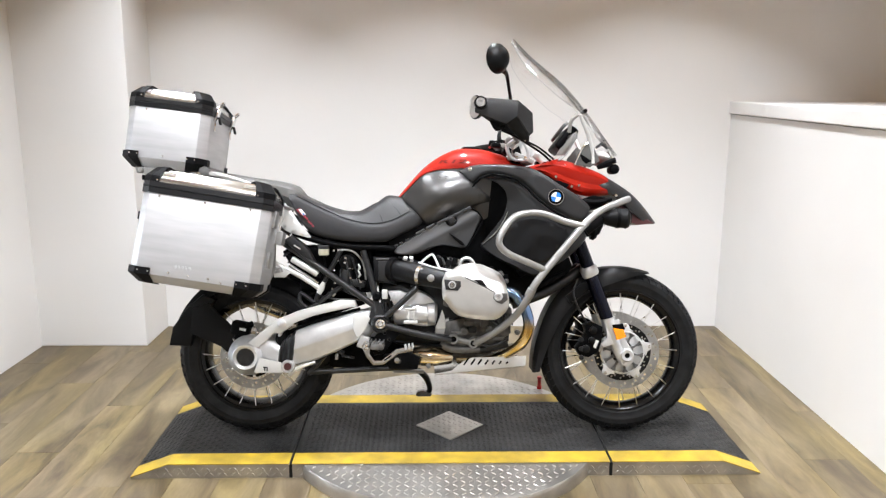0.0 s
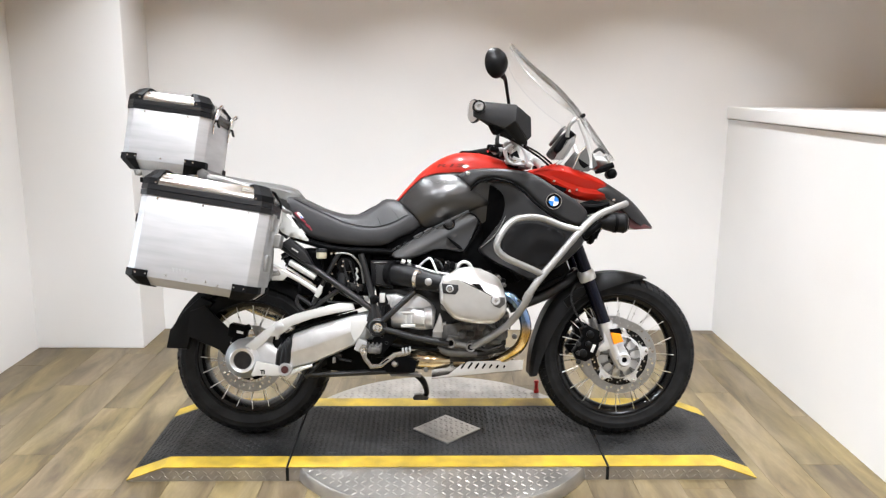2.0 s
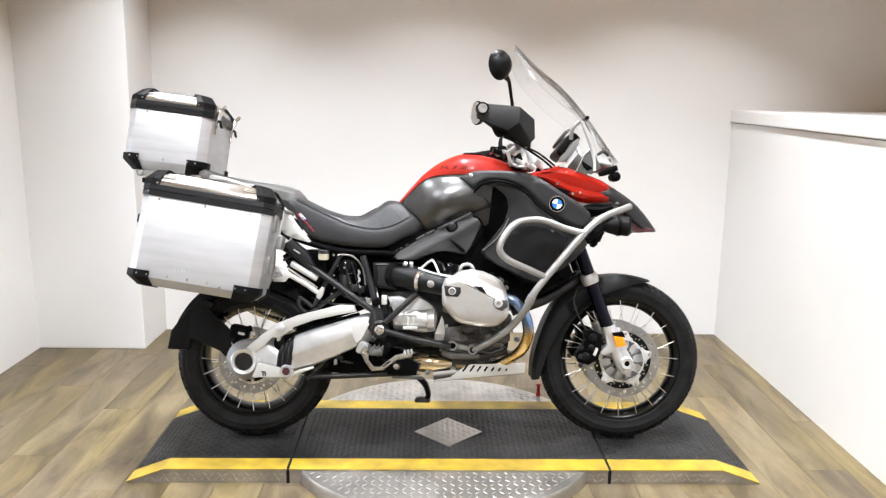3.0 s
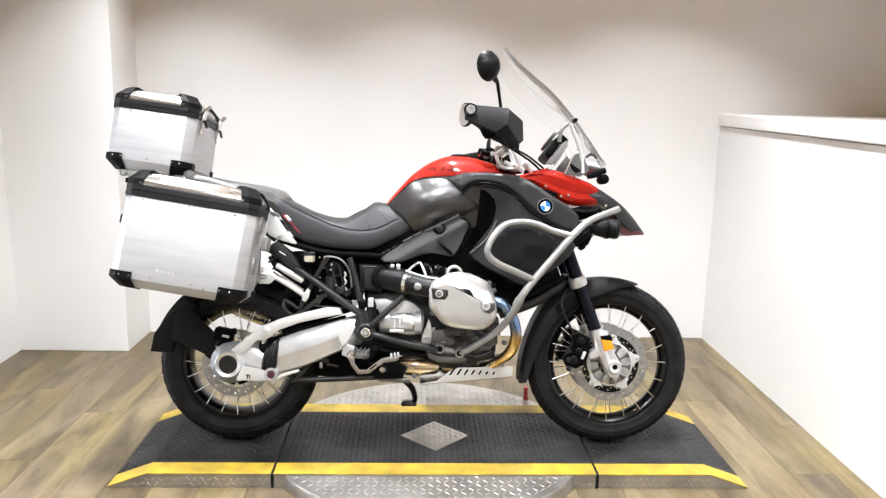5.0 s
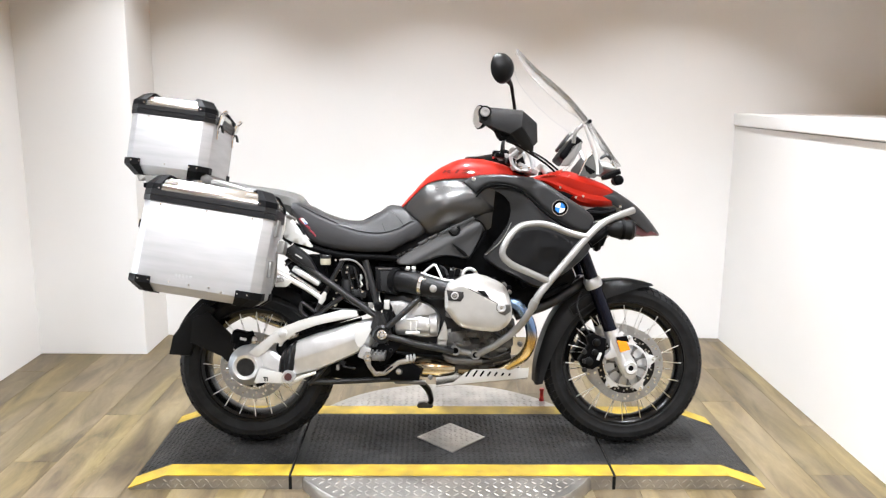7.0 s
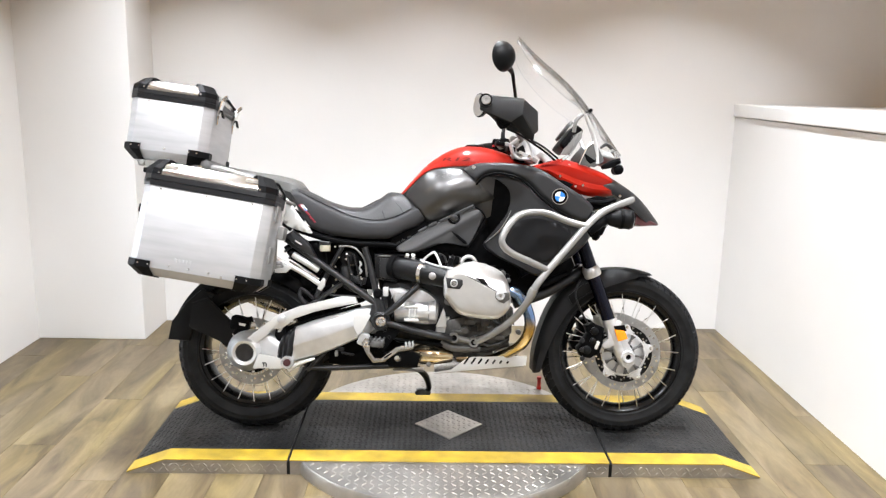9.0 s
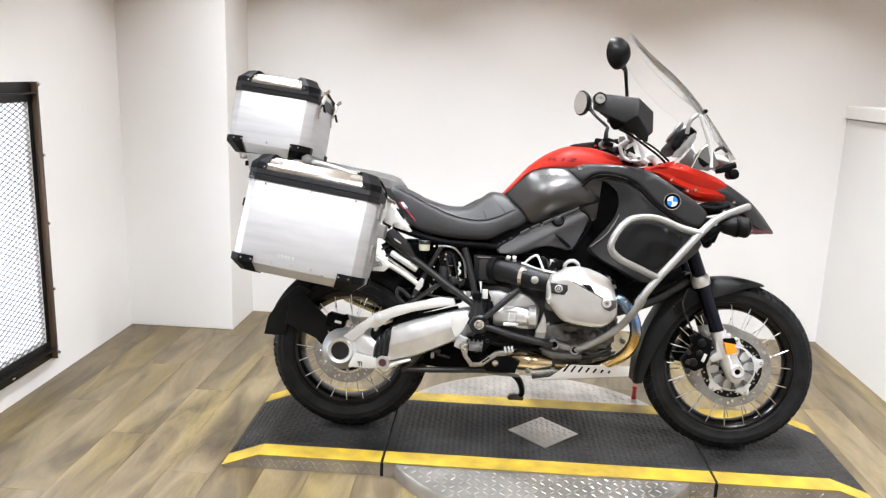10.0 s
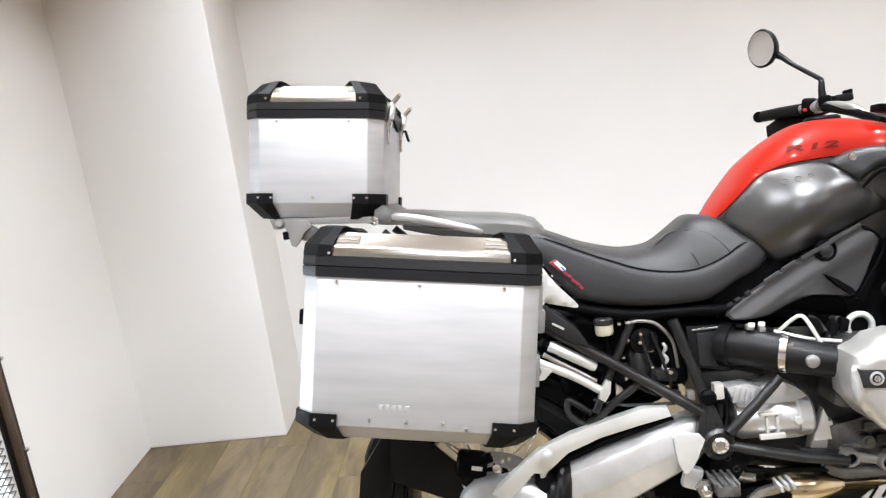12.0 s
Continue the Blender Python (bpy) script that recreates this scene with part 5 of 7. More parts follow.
for c in ((-0.225, -0.198, 0.397), (-0.207, -0.198, 0.370), (-0.236, -0.198, 0.357), (-0.247, -0.198, 0.331)):
    part("plate_hole", lathe([(0.0075, 0.004), (0.0075, -0.001), (0.0055, -0.0015), (0.0055, 0.004)], 14, c, closed=True), CASE, bike)
# added black block that hides the floor and darkens the space here
part("swing_arm_filler", prism([(-0.554, 0.248), (-0.530, 0.332), (-0.427, 0.356), (-0.218, 0.365), (-0.112, 0.346), (-0.124, 0.224), (-0.334, 0.224)], -0.05, 0.11, 0.008), DARK, bike, "added black block filling the dark space behind the swing arm")
# added black block that hides the wall behind the gap below the seat
part("under_seat_filler", prism([(-0.515, 0.757), (-0.194, 0.757), (0.020, 0.730), (0.027, 0.641), (-0.194, 0.650), (-0.427, 0.641)], -0.03, 0.09, 0.008), DARK, bike, "added black block filling the dark gap under the seat")
for x in (-0.143, -0.121):
    part("cable_tag", box(0.015, 0.006, 0.011, pose(x, -0.188, 0.690, 0, 8, 0), 0.003), WHITE, bike, "small white cable tag")
part("shock_absorber", tube([(-0.628, -0.040, 0.720), (-0.563, -0.040, 0.616), (-0.483, -0.040, 0.500)], [0.024, 0.026, 0.022], 16, 4), DARK, bike, "black rear shock absorber")
for k in range(7):
    c0, c1 = Vector((-0.618, -0.040, 0.706)), Vector((-0.517, -0.040, 0.546))
    a = c0.lerp(c1, k / 6)
    d = (c1 - c0).normalized()
    part("spring_coil", tube([a - d * 0.004, a + d * 0.004], 0.033, 18, 1), FRAME, bike)

# ---- bodywork ----
def interp(rows, x):
    for a, b in zip(rows, rows[1:]):
        if x <= b[0]:
            t = (x - a[0]) / (b[0] - a[0])
            return [p + (q - p) * t for p, q in zip(a, b)]
    return list(rows[-1])


SEAT_ROWS = [(-0.605, 0.958, 0.935, 0.905, 0.137), (-0.57, 0.943, 0.928, 0.850, 0.152), (-0.53, 0.925, 0.908, 0.795, 0.160), (-0.48, 0.902, 0.884, 0.770, 0.164), (-0.42, 0.883, 0.858, 0.758, 0.168), (-0.37, 0.874, 0.838, 0.752, 0.170), (-0.31, 0.880, 0.825, 0.748, 0.170), (-0.26, 0.912, 0.822, 0.748, 0.168), (-0.225, 0.937, 0.827, 0.750, 0.165), (-0.19, 0.937, 0.838, 0.764, 0.162), (-0.15, 0.927, 0.858, 0.786, 0.157), (-0.115, 0.899, 0.878, 0.798, 0.152), (-0.088, 0.878, 0.866, 0.816, 0.146), (-0.066, 0.859, 0.850, 0.832, 0.134)]
SEAT_ROWS = [tuple(v) for v in smooth_line(SEAT_ROWS, 6)]
CROWN = ((0.93, 0.0), (0.89, 0.16), (0.83, 0.36), (0.75, 0.56), (0.64, 0.76), (0.50, 0.92), (0.30, 0.99), (0.0, 1.0))


def seat_point(x, z, lift=0.0):
    """The point of the seat top at this length and height, on the right-hand side."""
    _, zt, zr, zb, w = interp(SEAT_ROWS, x)
    q = max(0.0, min(0.99, (z - zr) / (zt - zr)))
    for (u0, h0), (u1, h1) in zip(CROWN, CROWN[1:]):
        if q <= h1:
            return (x, -w * (u0 + (u1 - u0) * (q - h0) / (h1 - h0)) - lift, z + lift)


sides, tops = [], []
for k in range(40):
    x = -0.605 + k * 0.539 / 39
    _, zt, zr, zb, w = interp(SEAT_ROWS, x)
    zm = (zr + zb) / 2
    half = [(-w * 0.91, zr + 0.001), (-w * 0.955, zr - 0.004), (-w * 0.985, zr - 0.016), (-w * 1.0, zm), (-w * 0.985, zb + 0.022), (-w * 0.95, zb + 0.008), (-w * 0.88, zb)]
    sides.append([(x, y, z) for y, z in half] + [(x, -y, z) for y, z in half[::-1]])
    crown = [(-w * u, zr + (zt - zr) * h + 0.003 * math.sin(math.pi * h)) for u, h in CROWN]
    tops.append([(x, y, z) for y, z in crown] + [(x, -y, z) for y, z in crown[:-1][::-1]] + [(x, w * 0.6, zr - 0.006), (x, -w * 0.6, zr - 0.006)])
seat = part("rider_seat", loft(sides), SEAT, bike, "dark grey vinyl rider seat")
part("seat_top", loft(tops), SEATTOP, seat, "smooth black seat top")
pipe_line = []
for k in range(14):
    x = -0.575 + k * 0.475 / 13
    _, zt, zr, zb, w = interp(SEAT_ROWS, x)
    pipe_line.append((x, -w * 0.940, zr + 0.001))
part("piping", tube(pipe_line, 0.0016, 6, 3), DARK, seat)
# seams and creases across the front of the seat top
for pts, r, mt in (
    ([(-0.210, 0.912), (-0.196, 0.894), (-0.178, 0.876), (-0.163, 0.854)], 0.0013, DARK), ([(-0.262, 0.885), (-0.248, 0.861), (-0.240, 0.845), (-0.235, 0.830)], 0.0013, DARK),
    ([(-0.338, 0.869), (-0.326, 0.860), (-0.318, 0.846)], 0.0013, DARK), ([(-0.325, 0.874), (-0.300, 0.888), (-0.273, 0.903), (-0.245, 0.909), (-0.219, 0.907), (-0.190, 0.894)], 0.0035, SEATTOP), ([(-0.345, 0.862), (-0.318, 0.868), (-0.290, 0.880), (-0.270, 0.884)], 0.0030, SEATTOP),
):
    part("seat_seam", tube([seat_point(x, z, 0.0002 if mt is DARK else -0.0012) for x, z in pts], r, 8, 4), mt, seat)
part("seat_emblem", prism([(-0.571, 0.876), (-0.557, 0.881), (-0.540, 0.861), (-0.551, 0.854)], -0.1765, -0.160, 0.0005), CRIMSON, seat, "red chip of the seat emblem")
part("emblem_chip", prism([(-0.562, 0.876), (-0.553, 0.878), (-0.535, 0.858), (-0.544, 0.854)], -0.1773, -0.160, 0.0005), WHITE, seat, "white chip")
part("emblem_chip", prism([(-0.549, 0.866), (-0.543, 0.864), (-0.535, 0.855), (-0.541, 0.854)], -0.1780, -0.160, 0.0004), BLUE, seat, "blue chip")
for k, (c, ln, hh) in enumerate((((-0.538, -0.176, 0.849), 0.012, 0.012), ((-0.529, -0.176, 0.841), 0.010, 0.011), ((-0.521, -0.176, 0.829), 0.012, 0.012), ((-0.512, -0.176, 0.821), 0.010, 0.011), ((-0.505, -0.176, 0.812), 0.010, 0.010))):
    part("emblem_bar", box(ln * 1.0, 0.003, hh * 0.6, pose(c[0], c[1], c[2], 0, 48, 0), 0.0012), CRIMSON, seat, "red emblem bar")

# pillion seat and grab rail
rings = []
for x, zt, zb, w in ((-0.905, 1.030, 0.985, 0.085), (-0.86, 1.025, 0.972, 0.105), (-0.76, 1.008, 0.946, 0.116), (-0.68, 0.998, 0.920, 0.122), (-0.62, 0.986, 0.895, 0.126), (-0.588, 0.974, 0.880, 0.124), (-0.568, 0.950, 0.885, 0.112)):
    ring = [(-w, (zt + zb) / 2 - 0.01), (-w * 0.96, zt - 0.022), (-w * 0.82, zt - 0.008), (-w * 0.4, zt), (0, zt + 0.002), (w * 0.4, zt), (w * 0.82, zt - 0.008), (w * 0.96, zt - 0.022), (w, (zt + zb) / 2 - 0.01), (w * 0.85, zb), (-w * 0.85, zb)]
    rings.append([(x, y, z) for y, z in ring])
part("pillion_seat", loft(rings), RACK, bike, "grey pillion seat base")
both("grab_rail", tube([(-0.925, -0.118, 1.020), (-0.905, -0.128, 1.018), (-0.860, -0.136, 1.009), (-0.812, -0.140, 0.995), (-0.745, -0.140, 0.972), (-0.716, -0.130, 0.960)], [0.008, 0.0095, 0.0095, 0.009, 0.009, 0.006], 10, 5, flat=0.7), RAIL, "silver grab rail")
rack = part("luggage_rack", box(0.25, 0.24, 0.016, pose(-1.070, 0, 1.027, 0, 5.4, 0), 0.003), BARS, bike, "silver luggage rack plate")
part("rack_foot", prism([(-1.186, 1.044), (-1.120, 1.034), (-1.115, 1.017), (-1.133, 1.006), (-1.150, 0.980), (-1.158, 0.974), (-1.168, 0.978), (-1.172, 1.002)], -0.128, -0.120, 0.003), BARS, rack, "silver bracket under the rack")
part("rack_wedge", prism([(-0.962, 1.040), (-0.940, 1.050), (-0.906, 1.026), (-0.932, 1.003), (-0.966, 1.016)], -0.126, 0.126, 0.003), ENGCAST, rack, "grey end piece of the rack")
part("rack_lever", prism([(-1.118, 1.024), (-1.146, 0.998), (-1.142, 0.988), (-1.127, 0.984), (-1.092, 1.006)], -0.122, -0.112, 0.004), ENGCAST, rack, "grey release lever")
part("rack_hook", prism([(-1.214, 1.046), (-1.207, 1.022), (-1.190, 1.020), (-1.168, 1.030), (-1.170, 1.044)], -0.126, -0.110, 0.005), BARS, rack)
part("rack_bolt", lathe([(0.010, -0.118), (0.010, -0.140), (0, -0.142)], 14, (-0.962, 0, 1.014)), STEEL, rack)
part("foot_pad", box(0.014, 0.016, 0.020, pose(-1.178, -0.124, 1.004), 0.004), DARK, rack)
part("rack_knob", lathe([(0.010, -0.120), (0.010, -0.138), (0.007, -0.142), (0, -0.142)], 14, (-1.187, 0, 1.034)), RAIL, rack)
both("rack_arm", tube([(-1.180, -0.110, 1.042), (-1.015, -0.110, 1.022), (-0.958, -0.112, 1.010), (-0.880, -0.112, 1.000), (-0.776, -0.110, 0.980)], 0.006, 8, 4), BARS)
both("rack_stay", tube([(-0.95, -0.10, 0.985), (-0.88, -0.11, 0.925), (-0.72, -0.13, 0.86), (-0.60, -0.14, 0.78)], 0.010, 8, 4), FRAME)
both("tail_frame", tube([(-0.92, -0.09, 0.95), (-0.75, -0.12, 0.90), (-0.55, -0.13, 0.82)], 0.012, 8, 4), FRAME)
part("tail_light", box(0.03, 0.10, 0.04, pose(-0.900, 0, 0.930), 0.01, 3), REDLENS, bike, "red tail light")

# fuel tank: red spine and graphite sides
TANK_ROWS = [(-0.185, 0.925, 0.915, 0.075), (-0.155, 0.962, 0.942, 0.115), (-0.13, 0.990, 0.968, 0.132), (-0.084, 1.041, 1.012, 0.150), (-0.050, 1.070, 1.028, 0.160), (-0.014, 1.095, 1.036, 0.168), (0.033, 1.118, 1.040, 0.174), (0.079, 1.130, 1.042, 0.178), (0.149, 1.128, 1.044, 0.182), (0.21, 1.115, 1.044, 0.180), (0.266, 1.095, 1.040, 0.172), (0.34, 1.060, 1.020, 0.155)]
TANK_ROWS = [(v[0], v[1], v[2], v[3] * 0.81) for v in smooth_line(TANK_ROWS, 6)]
rings, low = [], []
for k in range(48):
    x = -0.185 + k * 0.525 / 47
    _, zt, zr, w = interp(TANK_ROWS, x)
    crown = [(-w * math.cos(a) ** 0.75, zr + (zt - zr) * math.sin(a) ** 1.15) for a in (math.pi / 2 * j / 10 for j in range(10))] + [(0, zt)]
    rings.append([(x, y, z) for y, z in crown] + [(x, -y, z) for y, z in crown[:-1][::-1]])
    zb = 0.80 + max(0, x) * 0.1
    body = [(-w * 0.995, zr - 0.003), (-w * 1.0, zr - 0.05), (-w * 0.95, zb + 0.03), (-w * 0.8, zb)]
    low.append([(x, y, z) for y, z in body] + [(x, -y, z) for y, z in body[::-1]])
tank = part("fuel_tank", loft(rings), RED, bike, "glossy red fuel tank top")
part("tank_body", loft(low), GRAPHITE, tank, "graphite tank body")


def tank_side(x, z):
    _, zt, zr, w = interp(TANK_ROWS, max(-0.184, min(0.33, x)))
    (xa, za), (xb, zc) = (-0.060, 0.817), (0.183, 0.917)
    low_z = za + (zc - za) * max(-0.6, min(1.1, (x - xa) / (xb - xa)))
    s = max(0.0, min(1.0, (zr - z) / max(0.02, zr - low_z)))
    k = 0.22 * s + 0.95 * max(0.0, 4 * s * (1 - s)) ** 1.2
    return -(w + 0.002 + 0.066 * k * max(0.12, math.sin(math.pi / 2 * max(0.0, min(1.0, (x + 0.20) / 0.26)))) * (1 - 0.62 * max(0.0, min(1.0, (x + 0.04) / 0.18)) ** 1.5))


both("tank_side_panel", panel([(-0.156, 0.933), (-0.109, 0.986), (-0.065, 1.023), (0.002, 1.031), (0.060, 1.028), (0.108, 0.990), (0.152, 0.955), (0.194, 0.918), (0.150, 0.900), (0.101, 0.878), (0.013, 0.843), (-0.060, 0.817), (-0.098, 0.861), (-0.134, 0.897)], tank_side, 0.006, 0.010, 3, 0.012), GRAPHITE, "graphite metallic tank side panel", tank)
for x0 in (-0.034, -0.008, 0.018):
    ring = [(x0 + 0.0075 * math.cos(a), 1.000 + 0.1 * (x0 + 0.01) + 0.006 * math.sin(a)) for a in (2 * math.pi * k / 14 for k in range(12))]
    part("embossed_mark", tube([(x, tank_side(x, z) + 0.0002, z) for x, z in ring], 0.0013, 6, 1), GRAPHITE, tank, "raised mark moulded into the panel")
tm = lettering("R12", 0.042, 0.0006, 0.0012, 1.1, 0.2)
tm.materials.append(LETTER)
tx0, tx1, tz0 = -0.018, 0.097, 1.062
tw = max(v.co.x for v in tm.vertices)
for v in tm.vertices:
    x = tx0 + v.co.x / tw * (tx1 - tx0)
    z = tz0 + v.co.y * 0.46
    _, zt, zr, w = interp(TANK_ROWS, x)
    h = max(0, min(1, (z - zr) / (zt - zr)))
    a = math.asin(h ** (1 / 1.15))
    v.co = (x, -w * math.cos(a) ** 0.75 - 0.0014 - v.co.z, z)
part("tank_lettering", tm, None, tank, "dark model lettering on the tank")
part("filler_cap", lathe([(0.040, 1.118), (0.042, 1.132), (0.036, 1.138), (0, 1.138)], 28, (0.12, 0.0, 0), "z"), DARK, tank)
for c in ((0.034, -0.055, 1.096), (0.112, -0.048, 1.118)):
    part("tank_bolt", lathe([(0.006, -0.002), (0.006, 0.004), (0, 0.006)], 12, c, "z"), STEEL, tank)

def side(x, z):
    (xa, za), (xb, zc) = (-0.175, 0.710), (0.120, 0.875)
    d = (z - (za + (zc - za) * (x - xa) / (xb - xa))) / 0.05
    return -0.166 - 0.03 * max(0, x - 0.02) - 0.012 * math.exp(-((d + 0.55) / 0.5) ** 2)


both("knee_panel", strip_panel([(-0.189, 0.712), (-0.173, 0.732), (-0.098, 0.779), (0.024, 0.844), (0.111, 0.884), (0.138, 0.866), (0.153, 0.839)], [(-0.178, 0.701), (-0.113, 0.701), (-0.076, 0.712), (-0.031, 0.730), (0.002, 0.737), (0.040, 0.733), (0.089, 0.728), (0.118, 0.773)], side, 0.006), KNEE, "satin grey moulded knee panel")
part("panel_bolt", lathe([(0.016, -0.160), (0.015, -0.180), (0.008, -0.184), (0, -0.184)], 20, (0.035, 0, 0.837)), CASE, bike)
part("bolt_cup", lathe([(0.022, -0.160), (0.024, -0.178), (0.020, -0.180), (0.018, -0.170)], 20, (0.035, 0, 0.837)), DARK, bike)
# dark plate proud of the panel paints the shade of its wedge recess
part("panel_recess_shade", prism([(0.024, 0.786), (0.049, 0.773), (0.080, 0.750), (0.089, 0.737), (0.075, 0.737), (0.049, 0.759)], -0.187, -0.165, 0.001), DARK, bike)
part("panel_gap", tube([(0.115, -0.176, 0.881), (0.142, -0.177, 0.864), (0.157, -0.178, 0.835), (0.140, -0.178, 0.797), (0.115, -0.178, 0.759), (0.091, -0.178, 0.724)], 0.0035, 8, 5), DARK, bike)
for a, b in (((-0.102, -0.176, 0.781), (-0.069, -0.176, 0.799)), ((-0.062, -0.176, 0.803), (-0.031, -0.176, 0.819)), ((-0.020, -0.177, 0.823), (0.111, -0.180, 0.886))):
    part("panel_strap", tube([a, b], 0.0055, 8, 1, flat=0.6), KNEE, bike)
for c in ((-0.180, -0.165, 0.737), (-0.162, -0.165, 0.746), (-0.138, -0.165, 0.759)):
    part("panel_clip", box(0.014, 0.010, 0.008, pose(*c, 0, -28, 0), 0.002), CASE, bike)
part("inner_cowl", prism([(-0.20, 0.70), (0.0, 0.69), (0.16, 0.665), (0.26, 0.66), (0.34, 0.63), (0.44, 0.68), (0.50, 0.80), (0.44, 0.92), (0.25, 1.0), (0.10, 1.0), (-0.15, 0.86), (-0.22, 0.76)], -0.13, 0.13, 0.02), DARK, bike, "black inner cowl")
# added black block that closes the view between cowl and fork
part("cowl_fork_filler", prism([(0.199, 0.673), (0.488, 0.741), (0.520, 0.655), (0.500, 0.619), (0.448, 0.608), (0.369, 0.588), (0.330, 0.529), (0.251, 0.520), (0.213, 0.574)], -0.13, 0.13, 0.008), DARK, bike, "added black block filling the dark space between cowl and fork")
part("cowl_backing", prism([(0.08, 0.72), (0.09, 0.62), (0.22, 0.585), (0.30, 0.60), (0.345, 0.635), (0.46, 0.70), (0.48, 0.85), (0.30, 0.98), (0.16, 0.95)], -0.135, 0.135, 0.02), DARK, bike)
part("cowl_bulkhead", prism([(0.25, 0.70), (0.30, 0.61), (0.345, 0.635), (0.46, 0.70), (0.48, 0.84), (0.36, 0.90), (0.28, 0.88)], -0.225, 0.225, 0.02), DARK, bike)


def flank(x, z):
    u = max(0, 0.36 - x)
    y = -0.285 + 0.30 * max(0, x - 0.42) ** 1.3 + 0.50 * u * u / (u + 0.06)
    return y + 0.28 * max(0, z - 1.00) + 0.08 * max(0, 0.72 - z)


def on_flank(pts, lift):
    return [(x, flank(x, z) + lift, z) for x, z in pts]


both("lower_cowl", strip_panel([(0.168, 1.000), (0.224, 1.005), (0.283, 0.990), (0.359, 0.921), (0.435, 0.860), (0.520, 0.817), (0.557, 0.774)], [(0.224, 0.978), (0.256, 0.930), (0.258, 0.895), (0.246, 0.850), (0.203, 0.785), (0.150, 0.738), (0.197, 0.693), (0.262, 0.660), (0.349, 0.621), (0.414, 0.650), (0.490, 0.700), (0.548, 0.756)], lambda x, z: flank(x, z) + 0.018, 0.016, 60, 14), GREYPLASTIC, "dark grey lower cowl panel")
part("cowl_ridge", tube(on_flank([(0.251, 0.868), (0.232, 0.826), (0.205, 0.786), (0.156, 0.742)], 0.014), [0.001, 0.0025, 0.003, 0.0015], 8, 5), BARS, bike, "pale edge of the cowl")
part("cowl_recess", strip_panel([(0.09, 0.995), (0.125, 0.955), (0.150, 0.915), (0.130, 0.860), (0.10, 0.80), (0.075, 0.735)], [(0.235, 1.005), (0.275, 0.975), (0.298, 0.935), (0.298, 0.895), (0.285, 0.850), (0.250, 0.785), (0.195, 0.735)], lambda x, z: flank(x, z) + 0.078, 0.008), DARK, bike, "black recess behind the cowl")
part("cowl_inset", panel([(0.255, 0.812), (0.316, 0.838), (0.381, 0.834), (0.468, 0.802), (0.479, 0.780), (0.420, 0.704), (0.377, 0.674), (0.262, 0.708), (0.233, 0.752)], lambda x, z: flank(x, z) + 0.010, 0.006, 0.006, 3), HOSE, bike, "black inset panel inside the crash bar")
shroud = both("upper_cowl", strip_panel([(0.060, 1.026), (0.118, 1.051), (0.207, 1.053), (0.283, 1.045), (0.358, 1.025), (0.445, 0.971), (0.511, 0.932), (0.561, 0.891), (0.559, 0.865)], [(0.116, 0.974), (0.156, 1.008), (0.206, 1.013), (0.270, 0.998), (0.318, 0.966), (0.366, 0.918), (0.436, 0.866), (0.517, 0.830), (0.548, 0.848)], flank, 0.020, 56, 16), GREYPLASTIC, "dark grey upper cowl")
part("cowl_gap", tube(on_flank([(0.118, 0.966), (0.144, 0.995), (0.167, 1.004), (0.206, 1.009), (0.268, 0.994), (0.314, 0.961), (0.362, 0.913), (0.433, 0.862), (0.515, 0.825)], -0.001), [0.003, 0.005, 0.005, 0.005, 0.005, 0.005, 0.005, 0.005, 0.004], 8, 5), DARK, shroud[0], "black gap under the upper cowl")
part("cowl_bolt", lathe([(0.008, 0.012), (0.008, -0.004), (0, -0.006)], 14, (0.108, flank(0.108, 1.035), 1.035)), STEEL, shroud[0])
badge = part("round_emblem", lathe([(0.0295, -0.006), (0.0295, 0.004), (0.027, 0.006), (0, 0.006)], 36, (0, 0, 0)), DARK, shroud[0], "round emblem with blue and white quarters", m=pose(0.428, flank(0.428, 0.923) - 0.001, 0.923, -4, 0, 174))
part("emblem_ring", lathe([(0.0290, 0.005), (0.0300, 0.007), (0.0278, 0.007), (0.0278, 0.005)], 36, closed=True), STEEL, badge)
for k in range(4):
    a0 = radians(90 * k + 8)
    pts = [(0, 0)] + [(0.0185 * math.cos(a0 + radians(90) * j / 8), 0.0185 * math.sin(a0 + radians(90) * j / 8)) for j in range(9)]
    part("emblem_quarter", prism(pts, 0.004, 0.0075, 0), BLUE if k % 2 else WHITE, badge)

# nose: red cheeks and dark beak
rings = []
nose_rows = smooth_line([(0.345, 1.052, 1.030, 0.175), (0.40, 1.070, 1.015, 0.172), (0.46, 1.086, 0.975, 0.165), (0.52, 1.078, 0.945, 0.155), (0.58, 1.058, 0.932, 0.140), (0.64, 1.034, 0.936, 0.122), (0.680, 1.010, 0.940, 0.100)], 4)
for x, zt, zb, w in nose_rows:
    # a shallow groove along the flank between the upper and the lower swell
    h, g = zt - zb, 0.010 * min(1, max(0, (x - 0.40) / 0.08))
    half = [(-w * 0.86, zb), (-w * 0.97, zb + h * 0.10), (-w, zb + h * 0.24), (-w * 0.985 + g, zb + h * 0.40), (-w * 0.985 + g * 0.5, zb + h * 0.52), (-w * 0.95, zb + h * 0.68), (-w * 0.82, zb + h * 0.84), (-w * 0.55, zt - h * 0.06), (-w * 0.25, zt - h * 0.01)]
    rings.append([(x, y, z) for y, z in half] + [(x, 0, zt)] + [(x, -y, z) for y, z in half[::-1]])
nose = part("nose_fairing", loft(rings), RED, bike, "glossy red nose fairing")
part("nose_vent", prism([(0.409, 0.997), (0.458, 0.991), (0.499, 0.976), (0.481, 0.960), (0.440, 0.971)], -0.176, -0.14, 0.001), DARK, nose)
